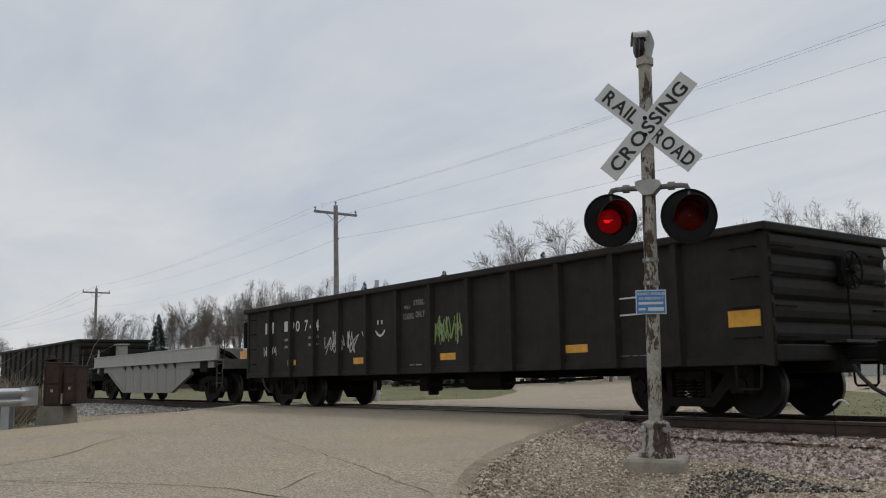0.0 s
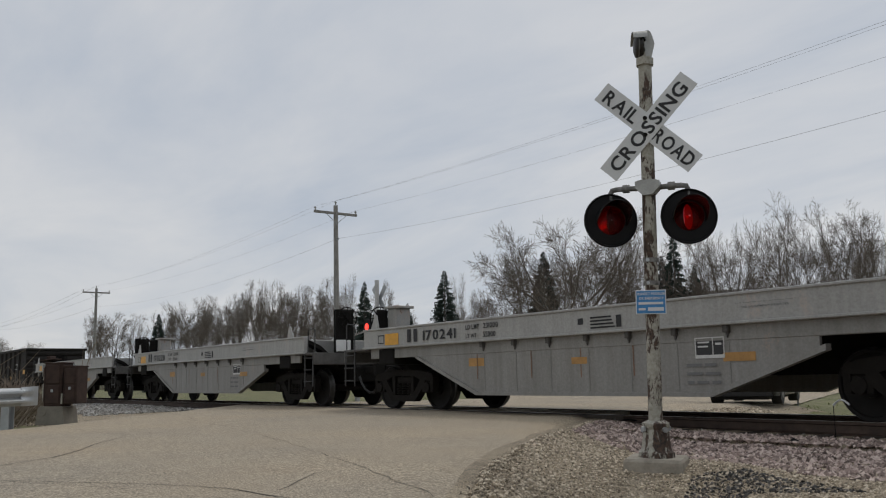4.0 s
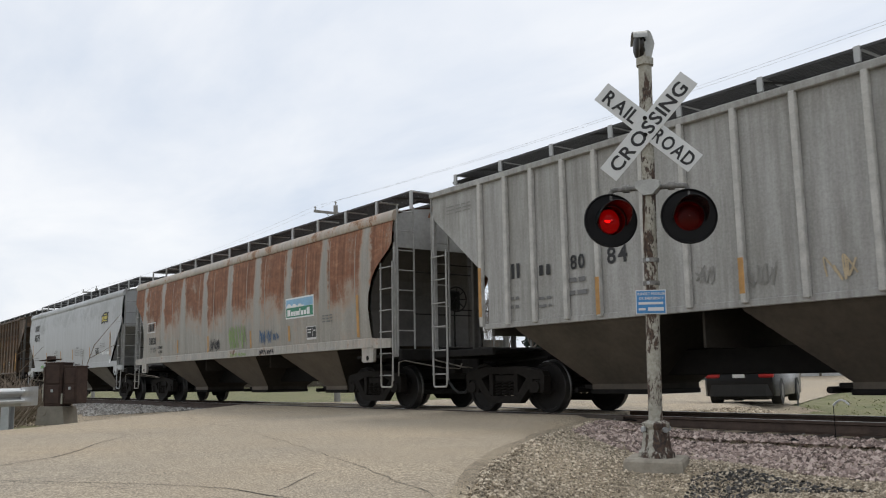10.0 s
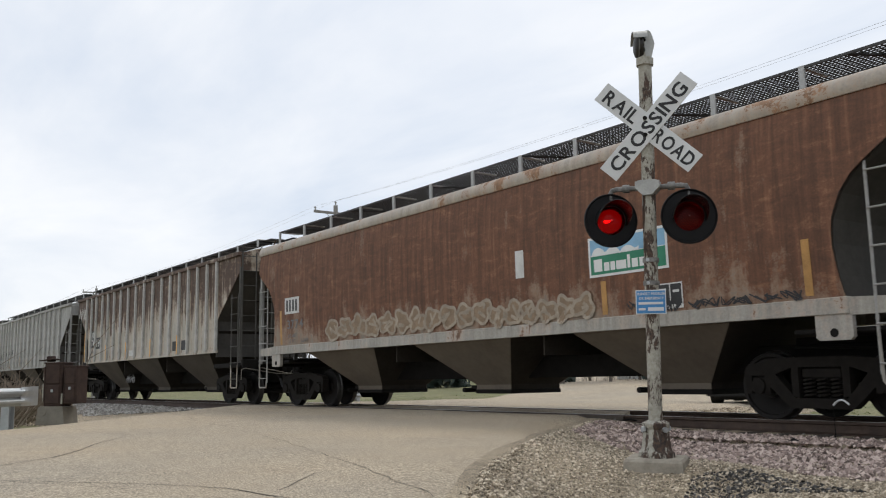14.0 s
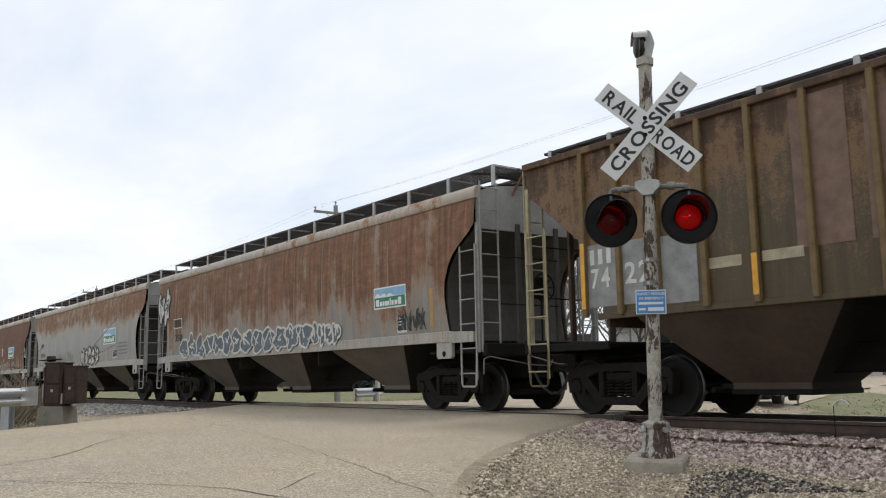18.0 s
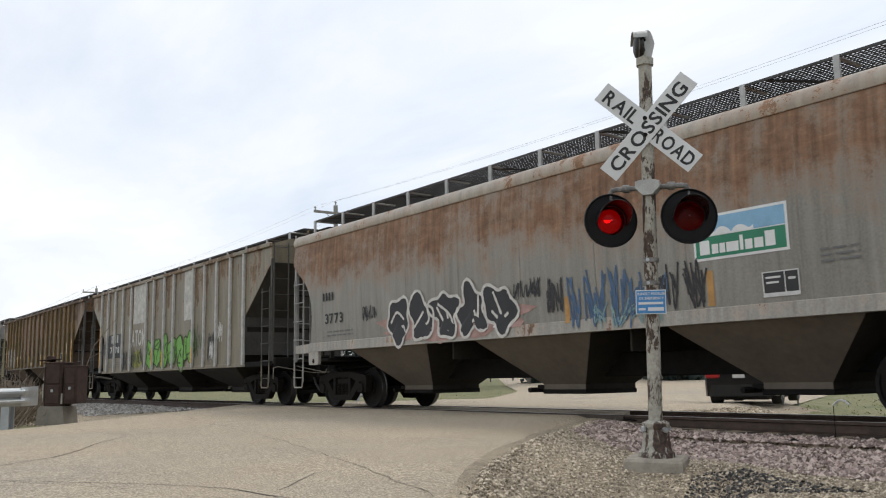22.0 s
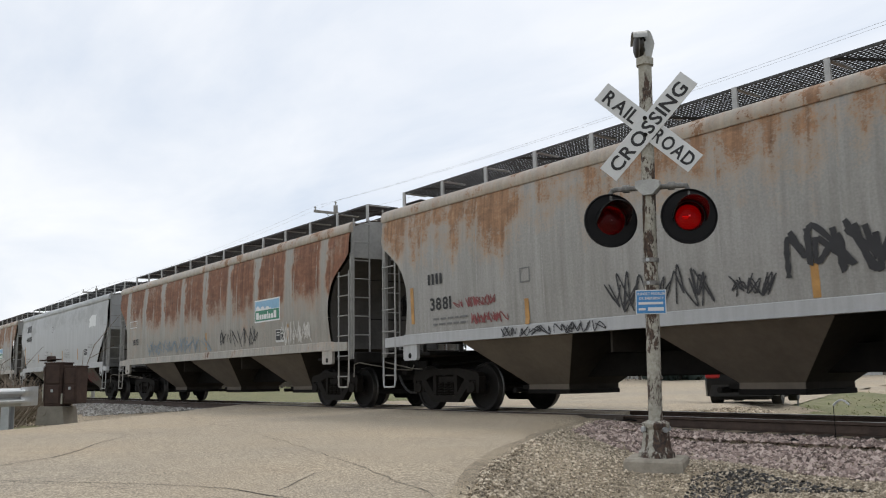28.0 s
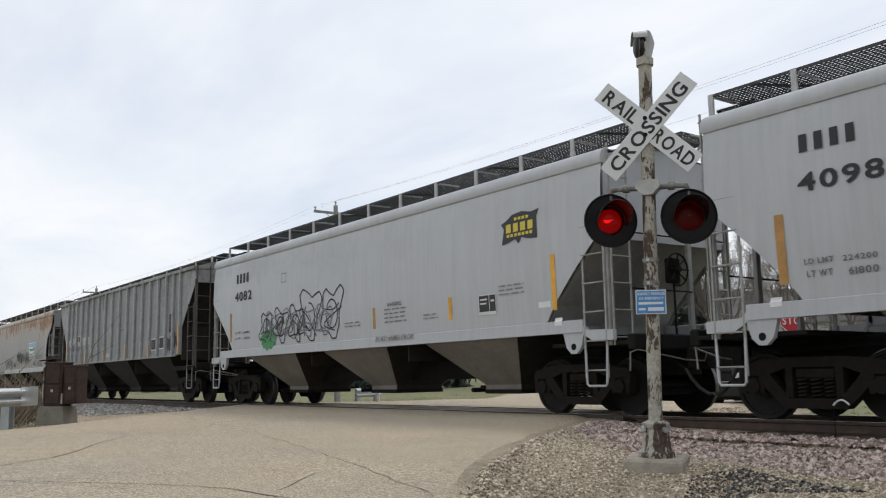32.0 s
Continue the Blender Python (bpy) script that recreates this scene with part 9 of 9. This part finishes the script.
for args in (
    ("frame", 2.307, 2.39, 0.71, 0.33, "white_mark"),
    ("bars", 2.417, 2.46, 0.5, 0.21, "black_mark", 4),
    ("text", 2.524, 1.95, 0.78, 0.25, "black_mark", "3829"),
    ("lines", 2.651, 1.56, 1.01, 0.28, "grey_mark", 2),
    ("frame", 5.174, 2.26, 0.25, 0.26, "grey_mark"),
    ("bubble", 4.411, 1.43, 8.56, 0.53, "g_silver", 12, 46, "g_black"),
    ("logo", 13.068, 2.18, 1.48, 0.63, "logo_white"),
    ("plate", 14.111, 1.59, 0.56, 0.36, "board_black"),
    ("scrawl", 14.505, 1.59, 0.82, 0.68, "g_white", 4, 47),
    ("rect", 10.538, 1.53, 0.11, 0.4, "yellow_faded"),
    ("rect", 13.205, 1.63, 0.11, 0.37, "yellow_faded"),
    ("rect", 7.96, 1.49, 0.11, 0.41, "yellow_faded"),
):
    mark(h12, curved_mark, *args)

for args in (
    ("bars", 2.368, 3.36, 0.86, 0.33, "black_mark", 4),
    ("text", 2.317, 2.87, 1.16, 0.26, "black_mark", "4005"),
    ("frame", 7.65, 3.11, 0.3, 0.28, "grey_mark"),
    ("rect", 1.977, 1.74, 0.11, 0.91, "yellow_faded"),
    ("rect", 5.001, 1.75, 0.11, 0.42, "yellow_faded"),
    ("rect", 7.601, 1.72, 0.11, 0.47, "yellow_faded"),
    ("rect", 9.707, 1.71, 0.11, 0.47, "yellow_faded"),
    ("rect", 12.337, 1.72, 0.11, 0.47, "yellow_faded"),
    ("text", 6.601, 2.16, 0.47, 0.09, "grey_mark", "WARNING"),
    ("lines", 6.441, 1.79, 0.74, 0.3, "pale_mark", 4),
    ("text", 10.328, 2.18, 0.51, 0.04, "grey_mark", "WARNING"),
    ("lines", 10.168, 1.79, 0.86, 0.29, "pale_mark", 4),
    ("text", 6.161, 1.48, 1.37, 0.09, "black_mark", "DO NOT HAMMER ON CAR"),
    ("text", 9.799, 1.48, 1.35, 0.09, "black_mark", "DO NOT HAMMER ON CAR"),
    ("shield_plain", 14.092, 2.93, 1.06, 0.58, "logo_white"),
    ("plate", 13.393, 1.81, 0.49, 0.33, "board_black"),
    ("lines", 14.035, 2.12, 0.72, 0.17, "pale_mark", 3),
    ("lines", 5.424, 1.76, 0.46, 0.18, "pale_mark", 2),
    ("lines", 2.368, 1.76, 0.77, 0.26, "pale_mark", 2),
    ("lines", 3.694, 1.76, 0.51, 0.16, "pale_mark", 2),
):
    mark(h13, curved_mark, *args)

for args in (
    ("scrawl", 12.199, 0.69, 1.83, 0.61, "g_red", 4, 48),
):
    mark(h13, bay_side, *args)

for args in (
    ("logo", 12.823, 2.2, 1.52, 0.6, "logo_white"),
    ("text", 2.349, 2.01, 0.65, 0.21, "black_mark", "3875"),
    ("scrawl", 4.024, 1.56, 5.66, 0.54, "g_steel", 8, 49),
    ("scrawl", 10.403, 1.6, 2.61, 0.56, "g_black", 6, 50),
    ("scrawl", 14.437, 1.54, 1.59, 0.58, "g_white", 6, 51),
    ("plate", 14.086, 1.63, 0.46, 0.33, "board_black"),
    ("rect", 14.701, 1.7, 0.11, 0.36, "yellow_faded"),
    ("rect", 9.288, 1.61, 0.11, 0.51, "yellow_faded"),
    ("frame", 2.012, 2.64, 0.8, 0.25, "white_mark"),
):
    mark(h14, curved_mark, *args)

for args in (
    ("bars", 2.437, 2.46, 0.48, 0.21, "black_mark", 4),
    ("text", 2.485, 1.95, 0.68, 0.25, "black_mark", "3881"),
    ("scrawl", 3.245, 1.93, 1.24, 0.2, "g_red", 7, 52),
    ("scrawl", 3.761, 1.61, 1.02, 0.21, "g_red", 7, 53),
    ("scrawl", 7.073, 1.55, 2.1, 0.66, "g_black", 6, 54),
    ("scrawl", 9.368, 1.62, 0.77, 0.35, "g_black", 3, 55),
    ("scrawlb", 10.097, 1.8, 1.55, 0.74, "g_black", 3, 56),
    ("scrawl", 11.732, 1.75, 1.47, 0.65, "g_black", 6, 57),
    ("scrawl", 4.635, 1.33, 2.48, 0.18, "g_black", 10, 58),
    ("logo", 13.118, 2.18, 1.51, 0.64, "logo_white"),
    ("plate", 14.173, 1.6, 0.51, 0.31, "board_black"),
    ("frame", 5.161, 2.25, 0.26, 0.26, "grey_mark"),
    ("rect", 5.251, 1.53, 0.11, 0.44, "yellow_faded"),
    ("rect", 10.569, 1.54, 0.11, 0.48, "yellow_faded"),
    ("rect", 13.214, 1.57, 0.11, 0.45, "yellow_faded"),
    ("rect", 1.805, 1.73, 0.11, 0.73, "yellow_faded"),
    ("lines", 2.562, 1.59, 1.1, 0.21, "grey_mark", 2),
):
    mark(h15, curved_mark, *args)

for args in (
    ("text", 14.763, 1.96, 1.42, 0.24, "g_thin", "BE ALWAYS"),
    ("text", 15.083, 1.61, 0.99, 0.22, "g_thin", "FREE"),
):
    mark(h15, curved_mark, *args)

for args in (
    ("rect", 3.768, 2.3, 0.57, 0.45, "patch_white"),
    ("bars", 3.848, 2.48, 0.41, 0.22, "black_mark", 2),
    ("bars", 3.035, 2.41, 0.46, 0.24, "white_mark", 2),
    ("text", 3.075, 2.1, 0.44, 0.21, "grey_mark", "83"),
    ("text", 3.838, 2.08, 0.41, 0.21, "grey_mark", "30"),
    ("rect", 4.611, 2.32, 0.6, 0.3, "patch_white"),
    ("rect", 5.405, 2.32, 0.34, 0.3, "patch_white"),
    ("rect", 2.371, 2.34, 0.49, 0.27, "patch_white"),
    ("rect", 8.13, 1.69, 0.55, 0.16, "patch_white"),
    ("rect", 2.105, 1.56, 0.11, 1.06, "yellow"),
    ("rect", 5.168, 1.57, 0.11, 0.47, "yellow"),
    ("rect", 7.775, 1.57, 0.11, 0.52, "yellow"),
    ("rect", 10.63, 1.58, 0.11, 0.52, "yellow"),
    ("rect", 13.248, 1.57, 0.11, 0.55, "yellow"),
    ("rect", 16.33, 1.57, 0.11, 1.02, "yellow"),
    ("ring", 13.70, 3.08, 0.42, 0.46, "pale_blue"),
    ("ring", 14.48, 3.08, 0.44, 0.46, "pale_blue"),
    ("ring", 9.30, 3.08, 0.44, 0.46, "pale_blue"),
    ("bars", 11.948, 3.10, 0.42, 0.44, "pale_blue", 2),
    ("rect", 13.54, 1.76, 0.60, 0.42, "white_mark"),
    ("rect", 13.58, 1.80, 0.52, 0.34, "board_black"),
    ("lines", 13.66, 1.86, 0.30, 0.20, "grey_mark", 3),
    ("rect", 14.36, 1.79, 0.62, 0.42, "white_mark"),
    ("rect", 14.40, 1.83, 0.54, 0.34, "board_black"),
    ("rect", 15.34, 2.31, 0.34, 0.60, "brown_panel"),
    ("lines", 15.42, 2.38, 0.20, 0.46, "pale_brown", 7),
    ("scrawlb", 15.20, 1.70, 0.52, 0.52, "g_black", 3, 61),
    ("scrawlb", 15.86, 1.80, 0.42, 0.54, "g_black", 2, 62),
    ("lines", 10.02, 2.62, 0.42, 0.05, "black_mark", 1),
    ("lines", 7.06, 1.78, 0.34, 0.16, "grey_mark", 2),
):
    mark(h16, flat_side, *args)

for args in (
    ("bars", 2.66, 3.38, 0.80, 0.26, "black_mark", 4),
    ("text", 2.58, 2.87, 1.10, 0.27, "black_mark", "4082"),
    ("frame", 5.47, 3.14, 0.29, 0.25, "pale_mark"),
    ("jagged", 4.20, 1.60, 2.50, 0.95, "g_black", 3, 59),
    ("jagged", 6.45, 1.60, 2.20, 1.28, "g_black", 2, 64),
    ("jagged", 4.60, 1.70, 3.60, 0.80, "g_grey_line", 4, 60),
    ("blob", 4.20, 1.42, 1.00, 0.62, "g_leaf"),
    ("rect", 2.22, 1.76, 0.11, 0.81, "yellow_faded"),
    ("rect", 9.876, 1.72, 0.11, 0.45, "yellow_faded"),
    ("rect", 12.615, 1.74, 0.11, 0.43, "yellow"),
    ("rect", 15.484, 1.72, 0.11, 0.93, "yellow"),
    ("text", 10.47, 2.15, 0.54, 0.09, "grey_mark", "WARNING"),
    ("lines", 10.35, 1.76, 0.83, 0.35, "pale_mark", 4),
    ("lines", 11.78, 1.76, 0.48, 0.14, "pale_mark", 2),
    ("shield", 14.25, 2.91, 1.0, 0.59, "board_black"),
    ("plate", 13.547, 1.76, 0.5, 0.37, "board_black"),
    ("lines", 14.132, 2.03, 0.68, 0.22, "pale_mark", 3),
    ("rect", 15.146, 1.78, 0.29, 0.1, "logo_white"),
    ("text", 9.99, 1.43, 1.45, 0.12, "pale_mark", "DO NOT HAMMER ON CAR"),
    ("lines", 8.683, 1.77, 0.69, 0.15, "pale_mark", 2),
    ("text", 2.61, 1.96, 0.38, 0.07, "grey_mark", "LD LMT"),
    ("text", 3.08, 1.96, 0.46, 0.07, "grey_mark", "224600"),
    ("text", 2.61, 1.80, 0.33, 0.07, "grey_mark", "LT WT"),
    ("text", 3.18, 1.80, 0.38, 0.07, "grey_mark", "61400"),
    ("rect", 15.523, 1.46, 0.17, 0.13, "logo_white"),
):
    mark(h17, curved_mark, *args)

for args in (
    ("bars", 2.45, 3.38, 0.76, 0.23, "black_mark", 4),
    ("text", 2.40, 2.87, 1.11, 0.24, "black_mark", "4098"),
    ("text", 2.40, 1.96, 0.39, 0.07, "grey_mark", "LD LMT"),
    ("text", 2.90, 1.95, 0.43, 0.07, "grey_mark", "224200"),
    ("text", 2.42, 1.80, 0.34, 0.08, "grey_mark", "LT WT"),
    ("text", 2.96, 1.78, 0.37, 0.09, "grey_mark", "61800"),
    ("rect", 2.03, 1.74, 0.13, 0.90, "yellow_faded"),
    ("rect", 1.874, 1.47, 0.17, 0.12, "logo_white"),
):
    mark(h18, curved_mark, *args)


# ---------------------------------------------------------------- what moves
def run(t):
    """How far the train has gone by t."""
    return 11.06 * t + 0.0092 * t * t


FLASH = 1.0976  # seconds from one flash of a lamp to its next


def flash_rows(first):
    """The added carrier turns its lit side out and away again in place of switching, half the time each: rows of time
    and degrees.
    """
    half = FLASH / 4
    turns = sorted(t for k in range(-1, 32) for t in (first + k * FLASH - half, first + k * FLASH + half) if 0.1 < t < 31.8)
    angle = 0.0 if first < 0.3 else 180.0
    rows = [(0.0, angle)]
    for t in turns:
        rows += [(t - 0.10 + 0.20 * j / 3, angle + 60.0 * j) for j in range(4)]
        angle += 180.0
    return rows + [(32.0, angle)]


def motions():
    times = [k * 2.0 for k in range(17)]
    for car, u, spin in CARS:
        walk(car, [(t, pose(u - run(t), 0, 0)) for t in times])
    for bulb, first in ((bulb_left, -0.07), (bulb_right, FLASH / 2 - 0.07)):
        last, rows = -1, []
        for t, a in flash_rows(first):
            if frame(t) > last:
                rows.append((t, pose(0, 0.044, 0, 0, 0, a)))
                last = frame(t)
        walk(bulb, rows)
    # wheels turn while their car is near the crossing
    for car, u, spin in CARS:
        for w in spin:
            c = w.matrix_basis.translation.copy()
            t0, t1 = max(0.0, (u - 4) / 11.30), min(32.0, (u + 74) / 11.30)
            if t0 >= 32.0 or t1 <= 0.0:
                continue
            f0, f1 = frame(t0), frame(t1)
            step_a = -math.degrees(11.36 / FPS / WHEEL_R)
            rows = [(0.0, 0.0)] if f0 > 1 else []
            rows += [((f - 1) / FPS, step_a * (f - f0)) for f in range(f0, f1 + 1)]
            if f1 < frame(32.0):
                rows.append((32.0, step_a * (f1 - f0)))
            walk(w, [(t, Matrix.Translation(c) @ pose(0, 0, 0, 0, a, 0)) for t, a in rows])


motions()
